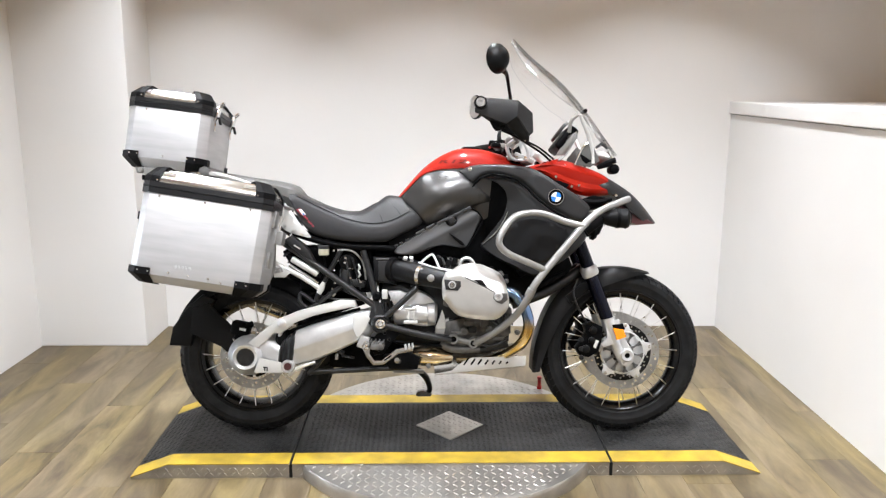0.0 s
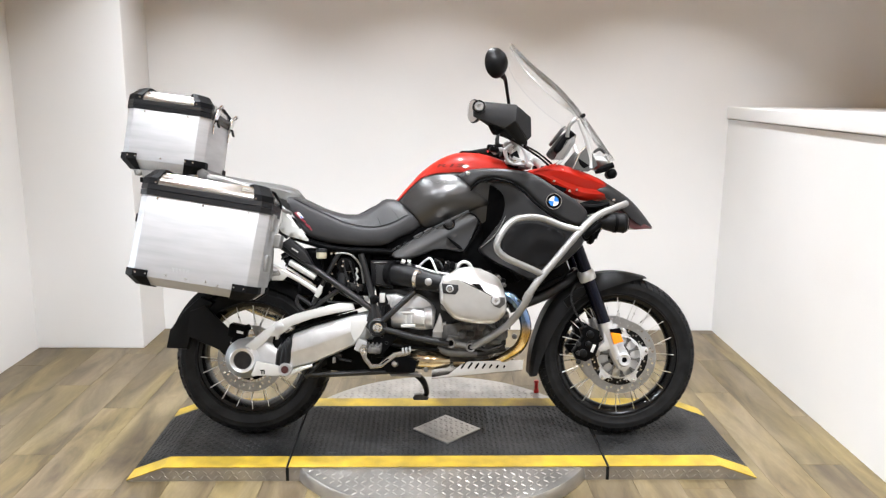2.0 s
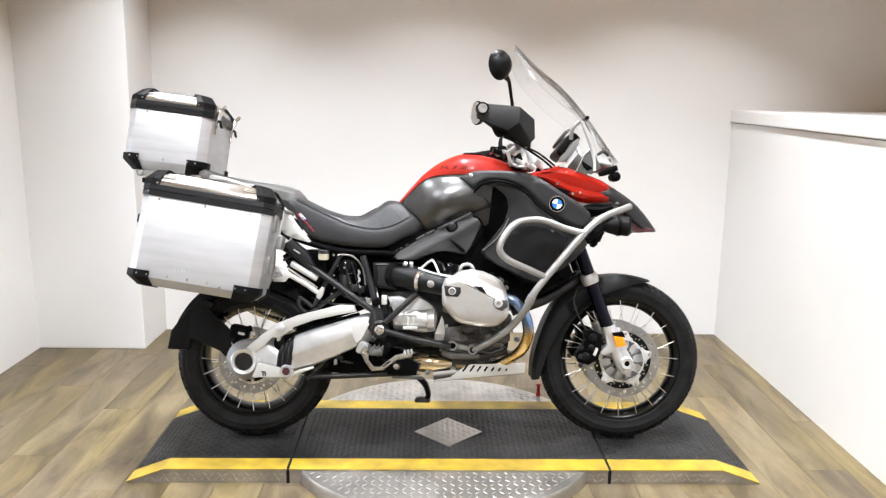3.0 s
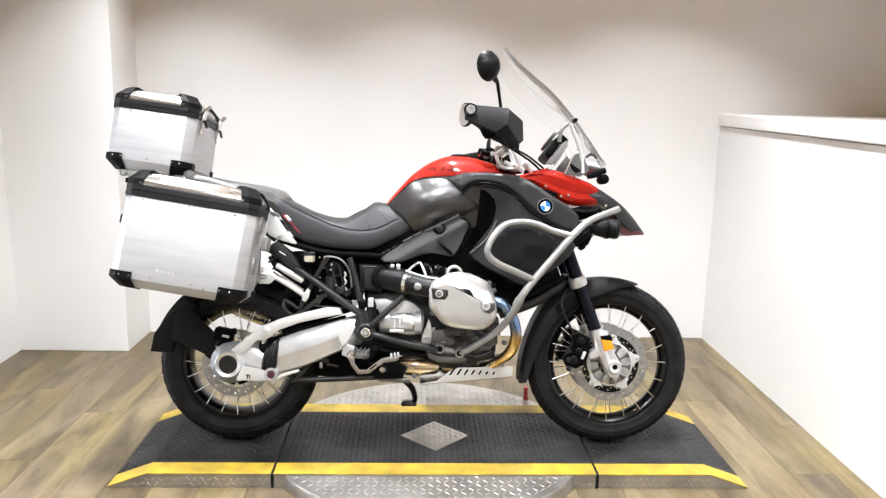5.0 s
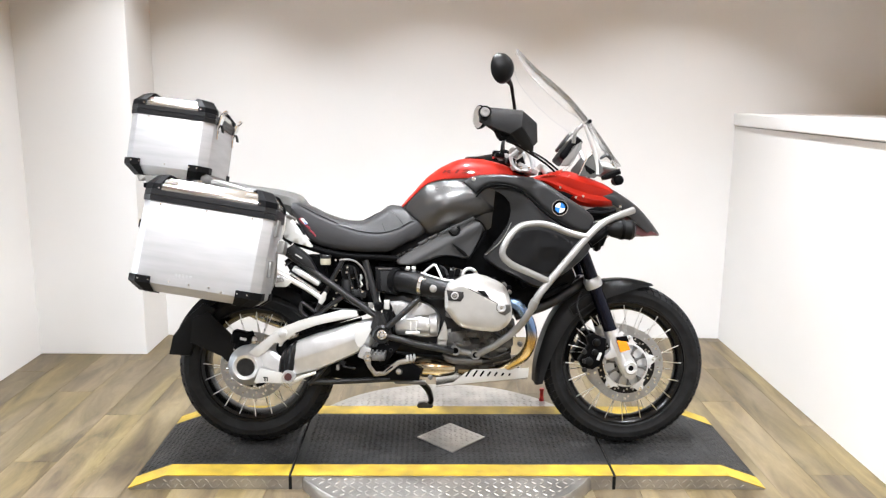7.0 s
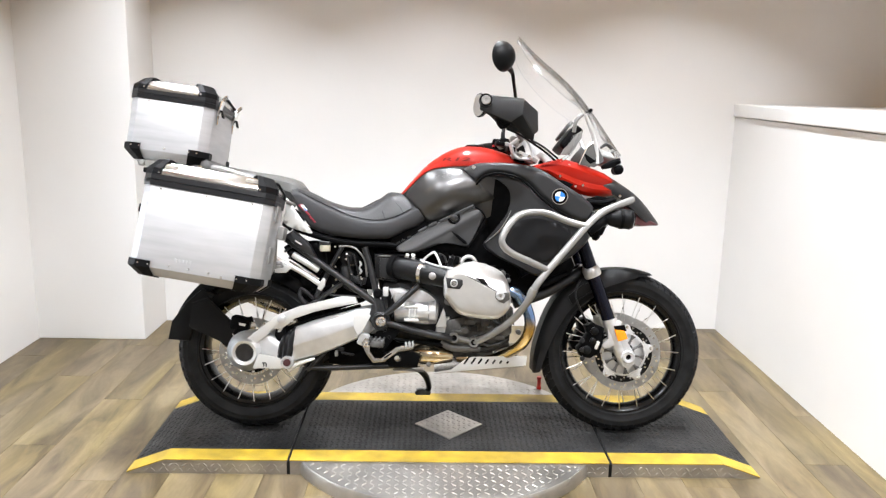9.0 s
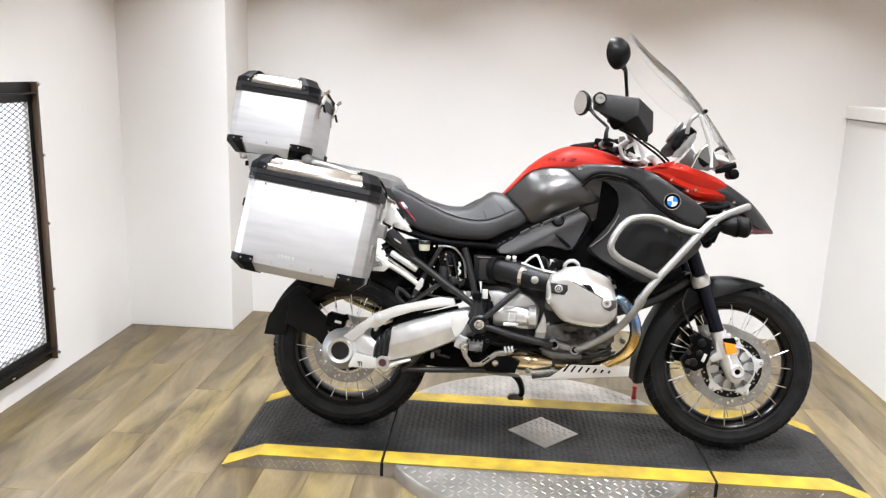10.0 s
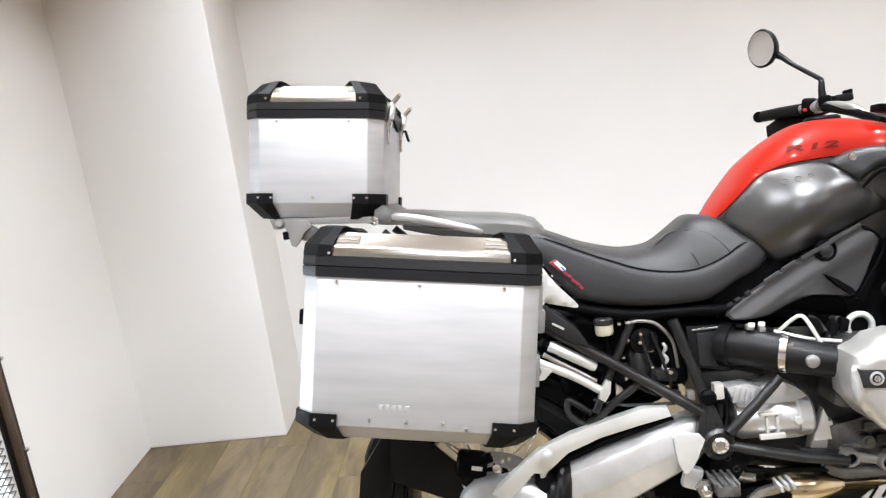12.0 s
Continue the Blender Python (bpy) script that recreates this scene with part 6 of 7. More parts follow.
for c in ((0.485, -0.140, 1.053), (0.447, -0.165, 1.007), (0.509, -0.160, 0.969), (0.539, -0.155, 0.974)):
    part("nose_bolt", lathe([(0.005, -0.004), (0.005, 0.002), (0, 0.003)], 10, c), STEEL, nose)
rings = []
beak_rows = smooth_line([(0.600, 1.004, 0.955, 0.118), (0.66, 1.016, 0.946, 0.114), (0.72, 0.985, 0.913, 0.104), (0.78, 0.945, 0.862, 0.085), (0.83, 0.894, 0.828, 0.060), (0.865, 0.850, 0.822, 0.036), (0.878, 0.834, 0.824, 0.020)], 4)
for x, zt, zb, w in beak_rows:
    h = zt - zb
    half = [(-w * 0.93, zb), (-w, zb + h * 0.25), (-w * 0.98, zb + h * 0.5), (-w * 0.86, zb + h * 0.78), (-w * 0.6, zt - h * 0.07), (-w * 0.28, zt - h * 0.01)]
    rings.append([(x, y, z) for y, z in half] + [(x, 0, zt)] + [(x, -y, z) for y, z in half[::-1]])
beak = part("beak", loft(rings), GREYPLASTIC, bike, "dark grey plastic beak")
part("beak_bolt", lathe([(0.006, -0.108), (0.006, -0.118), (0, -0.12)], 12, (0.695, 0, 0.936)), STEEL, beak)
part("beak_underside", prism([(0.72, 0.905), (0.80, 0.86), (0.87, 0.825), (0.80, 0.818), (0.755, 0.835)], -0.06, 0.06, 0.008), MAROON, beak, "dark red underside")

# crash bars
cb = both("crash_bar", tube([(0.732, -0.170, 0.920), (0.657, -0.230, 0.894), (0.587, -0.280, 0.864), (0.520, -0.320, 0.808), (0.449, -0.340, 0.728), (0.381, -0.350, 0.648), (0.338, -0.355, 0.592), (0.307, -0.340, 0.527), (0.264, -0.300, 0.464), (0.198, -0.240, 0.402), (0.121, -0.180, 0.350)], 0.0135, 14, 6), BARS, "silver-grey tubular crash bar")
lp = tube([(0.529, -0.320, 0.812), (0.456, -0.326, 0.829), (0.387, -0.335, 0.854), (0.337, -0.346, 0.861), (0.278, -0.366, 0.853), (0.239, -0.385, 0.824), (0.207, -0.400, 0.772), (0.208, -0.400, 0.739), (0.243, -0.388, 0.709), (0.316, -0.366, 0.677), (0.381, -0.350, 0.648)], 0.0125, 14, 6)
lp2 = mirrored(lp)
part("upper_loop", lp, BARS, cb[0])
part("upper_loop", lp2, BARS, cb[1])
part("bar_joint", tube([(0.330, -0.355, 0.579), (0.318, -0.348, 0.551)], 0.0165, 14, 1), BARS, cb[0])
part("bar_clamp", lathe([(0.012, -0.15), (0.019, -0.150), (0.020, -0.198), (0.017, -0.204), (0.012, -0.203)], 22, (0.121, 0, 0.355), closed=True), BARS, cb[0])
for x, z in ((0.121, 0.355), (0.043, 0.371)):
    part("clamp_socket", lathe([(0.013, -0.150), (0.013, -0.196), (0.006, -0.196), (0.0, -0.190)], 16, (x, 0, z)), DARK, cb[0])
part("bar_clamp", lathe([(0.012, -0.15), (0.019, -0.150), (0.020, -0.199), (0.017, -0.205), (0.012, -0.204)], 22, (0.043, 0, 0.371), closed=True), BARS, cb[0])
part("bar_link", tube([(0.043, -0.180, 0.371), (0.121, -0.180, 0.355)], 0.011, 12, 1), BARS, cb[0])
part("nose_bracket", tube([(0.556, -0.160, 0.911), (0.614, -0.170, 0.907), (0.663, -0.170, 0.920)], 0.010, 8, 4), DARK, bike)
part("bracket_plate", prism([(0.551, 0.921), (0.596, 0.934), (0.652, 0.925), (0.641, 0.890), (0.574, 0.876)], -0.158, -0.13, 0.003), DARK, bike)

# fog lamps
for y in (-1, 1):
    fl = lathe([(0.0, -0.065), (0.018, -0.062), (0.030, -0.040), (0.036, -0.010), (0.038, 0.030), (0.040, 0.034), (0.036, 0.044), (0.0, 0.046)], 28, (0, 0, 0), "x")
    c = (0.672, -0.230, 0.844)
    f0 = part("fog_lamp", fl, MATT, bike, "black fog lamp", m=pose(c[0], y * 0.23, c[2], 0, 3, 0))
    part("lens", lathe([(0.034, 0.046), (0.028, 0.052), (0, 0.054)], 28, axis="x"), LENS, f0)
    part("lamp_bracket", tube([(-0.05, 0, -0.005), (-0.085, -y * -0.03, -0.03), (-0.12, y * 0.03, -0.06)], 0.014, 10, 4), DARK, f0)
    part("lamp_strap", lathe([(0.0395, -0.004), (0.0395, 0.008)], 28, axis="x"), DARK, f0)
part("horn", lathe([(0.0, -0.012), (0.034, -0.012), (0.038, 0.0), (0.030, 0.012), (0, 0.014)], 24, (0.598, -0.140, 0.795), "x"), DARK, bike)
part("lower_bracket", prism([(0.540, 0.813), (0.596, 0.847), (0.637, 0.825), (0.619, 0.780), (0.563, 0.769)], -0.17, -0.12, 0.006), DARK, bike)

# forks
forks = both("fork_leg", tube([(0.457, -0.100, 0.973), (0.543, -0.100, 0.768), (0.673, -0.100, 0.421)], [0.026, 0.026, 0.026], 20, 3), NAVY, "dark blue fork leg")
for f, sg in zip(forks, (1, -1)):
    for nm, bm, mt, lb in (
        ("fork_ring", tube([(0.586, -0.100, 0.650), (0.589, -0.100, 0.643), (0.598, -0.100, 0.619), (0.601, -0.100, 0.612)], [0.031, 0.035, 0.035, 0.031], 20, 1), CAST, "silver fork ring"),
        ("fork_slider", tube([(0.668, -0.100, 0.444), (0.687, -0.100, 0.380), (0.719, -0.100, 0.307), (0.742, -0.100, 0.274)], [0.030, 0.026, 0.025, 0.030], 18, 4), CAST, "silver fork foot"),
        ("axle_clamp", lathe([(0.011, -0.134), (0.022, -0.136), (0.027, -0.130), (0.027, -0.085), (0.011, -0.085)], 28, (0.741, 0, 0.296), closed=True), CAST, ""),
        ("axle_bore", lathe([(0.0115, -0.128), (0.0, -0.126)], 20, (0.741, 0, 0.296)), DARK, ""),
        ("side_reflector", prism([(0.682, 0.407), (0.722, 0.402), (0.735, 0.371), (0.697, 0.360)], -0.142, -0.128, 0.002), AMBER, "amber side reflector"),
        ("reflector_holder", prism([(0.680, 0.419), (0.723, 0.423), (0.732, 0.401), (0.691, 0.392)], -0.134, -0.112, 0.002), DARK, ""),
    ):
        part(nm, bm if sg > 0 else mirrored(bm), mt, f, lb)
lug = prism([(0.655, 0.432), (0.709, 0.440), (0.722, 0.391), (0.740, 0.354), (0.768, 0.308), (0.769, 0.268), (0.746, 0.246), (0.721, 0.256), (0.708, 0.312), (0.685, 0.338), (0.646, 0.325), (0.635, 0.341), (0.661, 0.366)], -0.122, -0.098, 0.006)
both("caliper_lug", lug, CAST, "silver cast fork foot and caliper mount")
for y in (-1, 1):
    cal_b = prism([(0.568, 0.417), (0.602, 0.429), (0.644, 0.410), (0.640, 0.350), (0.628, 0.312), (0.590, 0.287), (0.552, 0.295), (0.537, 0.324), (0.562, 0.356), (0.577, 0.387)], -0.128, -0.062, 0.009)
    cp = part("front_caliper", cal_b if y < 0 else mirrored(cal_b), DARK, bike, "black front brake caliper")
    for cx, cz, cr in ((0.575, 0.322, 0.017), (0.604, 0.398, 0.016), (0.598, 0.358, 0.013)):
        part("piston_cap", lathe([(cr, 0.0), (cr, 0.006), (cr * 0.7, 0.009), (0, 0.009)], 18), MATT, cp, m=pose(cx, y * 0.127, cz, 0 if y > 0 else 180, 0, 0) )
    part("caliper_badge", box(0.012, 0.004, 0.032, pose(0.615, y * 0.130, 0.342, 0, 22, 0), 0.001), COVER, cp)
    for z in (0.30, 0.335, 0.372):
        part("caliper_bolt", lathe([(0.010, 0.0), (0.010, 0.008), (0, 0.010)], 12), CASE, cp, m=pose(0.556, y * 0.126, z - 0.012, 0 if y > 0 else 180, 0, 0))
    part("brake_hose", tube([(0.55, y * 0.09, 0.60), (0.528, y * 0.11, 0.54), (0.56, y * 0.11, 0.46), (0.60, y * 0.10, 0.40)], 0.004, 8, 6), CASE, bike, "dark brake hose")
part("telelever", tube([(0.28, -0.10, 0.50), (0.42, -0.09, 0.55), (0.56, -0.05, 0.63), (0.60, 0.0, 0.64), (0.56, 0.05, 0.63), (0.42, 0.09, 0.55), (0.28, 0.10, 0.50)], 0.022, 12, 5), CASE, bike, "dark suspension arm")
part("fork_bridge", box(0.05, 0.23, 0.035, pose(0.585, 0, 0.635, 0, 20, 0), 0.010, 2), CAST, bike)
part("damper", tube([(0.40, 0, 0.55), (0.40, 0, 0.85)], 0.030, 14, 2), DARK, bike)
part("wiring_plug", tube([(0.378, -0.200, 0.581), (0.423, -0.190, 0.603), (0.480, -0.180, 0.631)], [0.010, 0.014, 0.008], 10, 4), DARK, bike)

# front mudguard
outer = [(0.370, 0.215), (0.374, 0.29), (0.392, 0.37), (0.425, 0.462), (0.47, 0.535), (0.53, 0.592), (0.607, 0.628), (0.68, 0.643), (0.745, 0.644), (0.80, 0.636), (0.852, 0.622)]
lower = [(0.398, 0.222), (0.412, 0.27), (0.436, 0.335), (0.472, 0.41), (0.515, 0.475), (0.57, 0.528), (0.63, 0.558), (0.69, 0.580), (0.745, 0.598), (0.80, 0.612), (0.850, 0.618)]
rings = []
for k, (o, l) in enumerate(zip(smooth_line([(a, b, 0) for a, b in outer], 3), smooth_line([(a, b, 0) for a, b in lower], 3))):
    w = 0.078 if k < 20 else 0.078 - 0.035 * ((k - 20) / 10) ** 2
    mid = o.lerp(l, 0.4)
    rings.append([(l.x, -w, l.y), (mid.x, -w * 0.96, mid.y), (o.x, -w * 0.72, o.y), (o.x, -w * 0.3, o.y + 0.004), (o.x, w * 0.3, o.y + 0.004), (o.x, w * 0.72, o.y), (mid.x, w * 0.96, mid.y), (l.x, w, l.y)])
fm = loft(rings, closed=False)
bmesh.ops.solidify(fm, geom=fm.faces[:], thickness=0.004)
fmud = part("front_mudguard", fm, GREYPLASTIC, bike, "black front mudguard")
part("mudguard_stay", prism([(0.52, 0.50), (0.60, 0.56), (0.64, 0.60), (0.56, 0.58), (0.50, 0.53)], -0.092, -0.080, 0.003), MATT, fmud)

# ---- cockpit ----
screen_mid = [(0.290, 0, 1.580), (0.369, 0, 1.501), (0.498, 0, 1.392), (0.592, 0, 1.282), (0.670, 0, 1.170), (0.721, 0, 1.105)]
screen_edge = [(0.280, -0.100, 1.549), (0.311, -0.130, 1.474), (0.381, -0.150, 1.391), (0.463, -0.155, 1.316), (0.535, -0.150, 1.258), (0.585, -0.140, 1.126)]
rings = []
for a, b in zip(smooth_line(screen_mid, 5), smooth_line(screen_edge, 5)):
    row = []
    for k in range(-8, 9):
        s = k / 8
        q = abs(s) ** 2.2
        row.append((a.x + (b.x - a.x) * q, -b.y * s * (1.08 - 0.08 * s * s), a.z + (b.z - a.z) * q))
    rings.append(row)
sm = loft(rings, closed=False)
bmesh.ops.solidify(sm, geom=sm.faces[:], thickness=0.0016)
scr = part("windscreen", sm, SCREEN, bike, "tall clear windscreen")
scr.visible_shadow = False
# pale grey tube paints the glint along the near edge of the screen
part("screen_edge", tube([(p.x, p.y + 0.001, p.z) for p in smooth_line(screen_edge, 3)], 0.0011, 8, 1), EDGE, scr, "pale tube painting the light caught by the screen's edge")
part("screen_edge", tube([(p.x, -p.y - 0.001, p.z) for p in smooth_line(screen_edge, 3)], 0.0015, 8, 1), LENS, scr)
part("screen_bolt", lathe([(0.008, -0.012), (0.008, 0.004), (0, 0.006)], 12, (0.572, -0.100, 1.274)), DARK, scr)
both("screen_bracket", tube([(0.545, -0.150, 1.253), (0.558, -0.140, 1.221), (0.580, -0.130, 1.173), (0.598, -0.120, 1.111), (0.601, -0.120, 1.062)], [0.006, 0.008, 0.008, 0.009, 0.009], 10, 5), COVER, "silver screen bracket")
both("screen_knob_arm", tube([(0.541, -0.120, 1.258), (0.514, -0.120, 1.231), (0.507, -0.110, 1.187)], 0.008, 8, 4), BARS)
part("fairing_lip", tube([(0.303, -0.160, 1.045), (0.358, -0.165, 1.040), (0.425, -0.165, 1.058), (0.477, -0.160, 1.089), (0.509, -0.155, 1.137), (0.527, -0.150, 1.175)], 0.006, 8, 6), LENS, bike, "clear lower lip of the screen")
ins = part("instrument_panel", box(0.045, 0.22, 0.11, pose(0.500, 0.0, 1.165, 0, 38, 0), 0.016, 3), DARK, bike, "black instrument panel")
part("dial", lathe([(0.045, 0), (0.045, 0.010), (0.040, 0.012), (0, 0.012)], 28, axis="x"), CASE, ins, m=pose(0.478, -0.05, 1.19, 0, 38 - 180, 0))
part("instrument_bracket", prism([(0.457, 1.097), (0.502, 1.177), (0.541, 1.195), (0.541, 1.165), (0.491, 1.097)], -0.11, -0.09, 0.004), BARS, bike, "silver instrument bracket")
hl = part("headlight", loft([[(x, w * math.cos(a), z + h * math.sin(a)) for a in (2 * math.pi * k / 24 for k in range(24))] for x, z, w, h in ((0.600, 1.100, 0.04, 0.018), (0.620, 1.098, 0.07, 0.030), (0.650, 1.094, 0.080, 0.034), (0.680, 1.088, 0.076, 0.030), (0.692, 1.085, 0.05, 0.022))]), BARS, bike, "dark twin headlight with clear lens")
part("lens", lathe([(0.034, 0.0), (0.030, 0.012), (0.018, 0.020), (0.0, 0.023)], 28, axis="x"), LENS, hl, m=pose(0.672, -0.04, 1.09))
part("reflector_bowl", lathe([(0.032, 0.004), (0.020, -0.008), (0.0, -0.012)], 28, axis="x"), STEEL, hl, m=pose(0.675, -0.04, 1.09))
both("headlight_shell", prism([(0.537, 1.102), (0.582, 1.156), (0.605, 1.125), (0.628, 1.073), (0.590, 1.048), (0.533, 1.057)], -0.126, -0.114, 0.004), RACK, "grey headlight shell")
part("shell_slot", prism([(0.545, 1.104), (0.563, 1.093), (0.595, 1.072), (0.572, 1.061), (0.556, 1.075)], -0.1285, -0.120, 0.001), DARK, hl)
part("shell_rib", tube([(0.527, -0.128, 1.057), (0.558, -0.128, 1.124), (0.588, -0.128, 1.151)], 0.003, 8, 4), STEEL, hl)
part("lamp_clamp", tube([(0.619, -0.120, 1.046), (0.651, -0.120, 1.062), (0.691, -0.120, 1.076)], [0.008, 0.012, 0.012], 10, 4), DARK, hl)
part("lamp_lug", tube([(0.614, -0.110, 1.126), (0.639, -0.110, 1.140), (0.659, -0.110, 1.122)], [0.005, 0.007, 0.005], 8, 4), CASE, hl)
part("headlight_knob", lathe([(0.018, -0.06), (0.020, -0.12), (0.012, -0.126), (0, -0.126)], 18, (0.687, 0, 1.041)), DARK, hl)
part("indicator_stub", box(0.05, 0.02, 0.022, pose(*(0.651, -0.120, 1.057), 0, -15, 0), 0.006), DARK, hl)

bar = part("handlebar", tube([(0.150, -0.40, 1.247), (0.205, -0.31, 1.225), (0.285, -0.17, 1.165), (0.30, -0.06, 1.140), (0.302, 0.06, 1.136), (0.311, 0.155, 1.128), (0.286, 0.225, 1.163), (0.266, 0.35, 1.180), (0.185, 0.49, 1.182)], 0.0125, 14, 6), BARS, bike, "silver handlebar")
for sg, a, b, c in ((-1, (0.140, -0.42, 1.250), (0.170, -0.36, 1.240), (0.200, -0.30, 1.222)), (1, (0.163, 0.535, 1.181), (0.195, 0.480, 1.182), (0.232, 0.415, 1.182))):
    a, b, c = Vector(a), Vector(b), Vector(c)
    grip = part("grip", tube([a, b, c], [0.0165, 0.0175, 0.0165], 14, 3), MATT, bar, "black rubber grip")
    part("bar_end", lathe([(0.0, -0.012), (0.006, -0.012), (0.007, -0.016), (0.015, -0.016), (0.017, -0.010), (0.017, 0.006), (0, 0.006)], 18), BARS if sg < 0 else DARK, grip, m=pose(a.x - 0.008, a.y + sg * (0.032 if sg < 0 else 0.010), a.z, 0, 0, 0 if sg < 0 else 150))
    if sg < 0:
        part("bar_end_ring", lathe([(0.017, -0.012), (0.023, -0.014), (0.024, 0.010), (0.017, 0.012)], 20, closed=True), MATT, grip, m=pose(a.x - 0.008, a.y - 0.028, a.z, 0, 0, 0))
        part("switch_block", box(0.05, 0.055, 0.05, pose(0.215, -0.275, 1.22, 0, 0, 20), 0.012, 3), DARK, bar)
        part("lever", tube([(0.240, -0.27, 1.215), (0.240, -0.34, 1.222), (0.215, -0.41, 1.236)], [0.009, 0.007, 0.006], 8, 4), DARK, bar)
        part("fluid_reservoir", box(0.05, 0.05, 0.035, pose(0.255, -0.25, 1.248, 0, 0, 20), 0.010, 3), MATT, bar)
        continue
    sb = part("switch_block", box(0.042, 0.050, 0.046, pose(0.246, 0.385, 1.186, 0, 8, -28), 0.012, 3), DARK, bar, "black switch block")
    # small red block at the rear edge of the switch housing
    part("red_block", box(0.012, 0.014, 0.010, pose(0.226, 0.372, 1.176), 0.003), REDLENS, sb)
    part("switch_ring", tube([(0.252, 0.374, 1.181), (0.262, 0.356, 1.181)], 0.020, 14, 1), BARS, sb, "silver clamp ring")
    part("lever_clamp", box(0.034, 0.030, 0.034, pose(0.270, 0.340, 1.192, 0, 0, -20), 0.008, 2), DARK, bar)
    part("lever", tube([(0.288, 0.330, 1.196), (0.286, 0.400, 1.192), (0.235, 0.500, 1.190)], [0.009, 0.007, 0.006], 8, 4), DARK, bar)
    res2 = part("fluid_reservoir", box(0.050, 0.034, 0.022, pose(0.322, 0.345, 1.196, 0, -4, -15), 0.006, 3), MATT, bar, "small black fluid reservoir")
    part("reservoir_lid", box(0.024, 0.030, 0.010, pose(0.335, 0.345, 1.212, 0, -8, -15), 0.003), DARK, res2)



def guard_mesh(faces, grow):
    v = [Vector(p) for p in ((0.112, -0.450, 1.248), (0.146, -0.440, 1.271), (0.272, -0.420, 1.264), (0.329, -0.375, 1.226), (0.333, -0.365, 1.157), (0.318, -0.365, 1.142), (0.317, -0.360, 1.122), (0.284, -0.370, 1.127), (0.225, -0.425, 1.178), (0.113, -0.450, 1.216), (0.265, -0.435, 1.205), (0.170, -0.400, 1.193), (0.212, -0.385, 1.162), (0.270, -0.370, 1.148), (0.168, -0.360, 1.278), (0.282, -0.330, 1.279))]
    bm = bmesh.new()
    q = [bm.verts.new(p) for p in v]
    for f in faces:
        bm.faces.new([q[k] for k in f])
    bmesh.ops.delete(bm, geom=[w for w in bm.verts if not w.link_faces], context="VERTS")
    bmesh.ops.recalc_face_normals(bm, faces=bm.faces)
    if sum(f.normal.y for f in bm.faces) > 0:
        bmesh.ops.reverse_faces(bm, faces=bm.faces)
    bmesh.ops.solidify(bm, geom=bm.faces[:], thickness=grow)
    bmesh.ops.bevel(bm, geom=[e for e in bm.edges if e.calc_face_angle(0) > 0.15], offset=0.0034, segments=3, affect="EDGES", profile=0.5)
    return bm


g_up = guard_mesh(((9, 0, 1, 2, 10, 8), (2, 3, 4, 5, 10), (1, 14, 15, 2)), 0.008)
# underside faces, split off for a blacker plastic that paints their shade
g_low = guard_mesh(((10, 5, 6, 7, 8), (8, 7, 13, 12), (9, 8, 12, 11)), 0.006)
left = pose(0.048, 0.06, -0.100)
ga, gb = mirrored(g_up), mirrored(g_low)
guard_r = part("hand_guard", g_up, GREYPLASTIC, bike, "angular dark grey plastic hand guard")
part("guard_underside", g_low, MATT, guard_r, "underside of the hand guard, coloured black for its shade")
guard_l = part("hand_guard", ga, MATT, bike, "angular dark plastic hand guard", m=left)
part("guard_underside", gb, MATT, guard_l)
part("guard_strut", tube([(0.172, -0.420, 1.195), (0.195, -0.400, 1.165), (0.224, -0.410, 1.176)], [0.007, 0.010, 0.006], 8, 4), DARK, bike)
for c, dims, ry, mt, lb in (
    ((0.214, -0.100, 1.135), (0.036, 0.040, 0.018), 10, DARK, "black switch housing"), ((0.258, -0.090, 1.114), (0.030, 0.05, 0.026), 20, DARK, ""),
    ((0.303, -0.110, 1.130), (0.024, 0.040, 0.070), 18, CAST, "silver bar riser"), ((0.270, -0.130, 1.137), (0.030, 0.030, 0.020), 30, RAIL, ""),
    ((0.319, -0.110, 1.082), (0.085, 0.070, 0.018), 25, RAIL, "silver clamp plate"), ((0.350, -0.100, 1.113), (0.020, 0.04, 0.045), -20, CAST, ""),
    ((0.396, -0.100, 1.061), (0.045, 0.05, 0.020), 10, DARK, ""), ((0.289, -0.120, 1.070), (0.040, 0.04, 0.014), 15, DARK, ""),
):
    part("bar_clamp", box(*dims, pose(c[0], c[1], c[2], 0, ry, 8), 0.005, 2), mt, bike, lb)
part("ignition_barrel", tube([(0.370, -0.120, 1.102), (0.402, -0.120, 1.068)], 0.017, 16, 1), COVER, bike, "bright ignition barrel")
part("yoke_web", tube([(0.253, -0.150, 1.128), (0.301, -0.150, 1.158), (0.336, -0.150, 1.117), (0.331, -0.150, 1.076), (0.272, -0.150, 1.080), (0.253, -0.150, 1.128)], 0.0075, 10, 3), CAST, bike, "silver triangular yoke web")
# black plate paints the shade inside the web's opening
part("yoke_shadow", prism([(0.276, 1.112), (0.303, 1.130), (0.314, 1.100), (0.286, 1.092)], -0.142, -0.136, 0.001), MATT, bike)
part("yoke_clamp", tube([(0.262, -0.150, 1.150), (0.262, -0.118, 1.150)], 0.013, 14, 1), RAIL, bike)
for c in ((0.301, -0.130, 1.159), (0.326, -0.150, 1.081), (0.293, -0.150, 1.083)):
    part("clamp_bolt", lathe([(0.007, 0.0), (0.007, -0.008), (0, -0.009)], 10, c), STEEL, bike)
part("upper_yoke", box(0.09, 0.22, 0.03, pose(*(0.306, -0.020, 1.081), 0, 12, 0), 0.010, 2), CAST, bike)
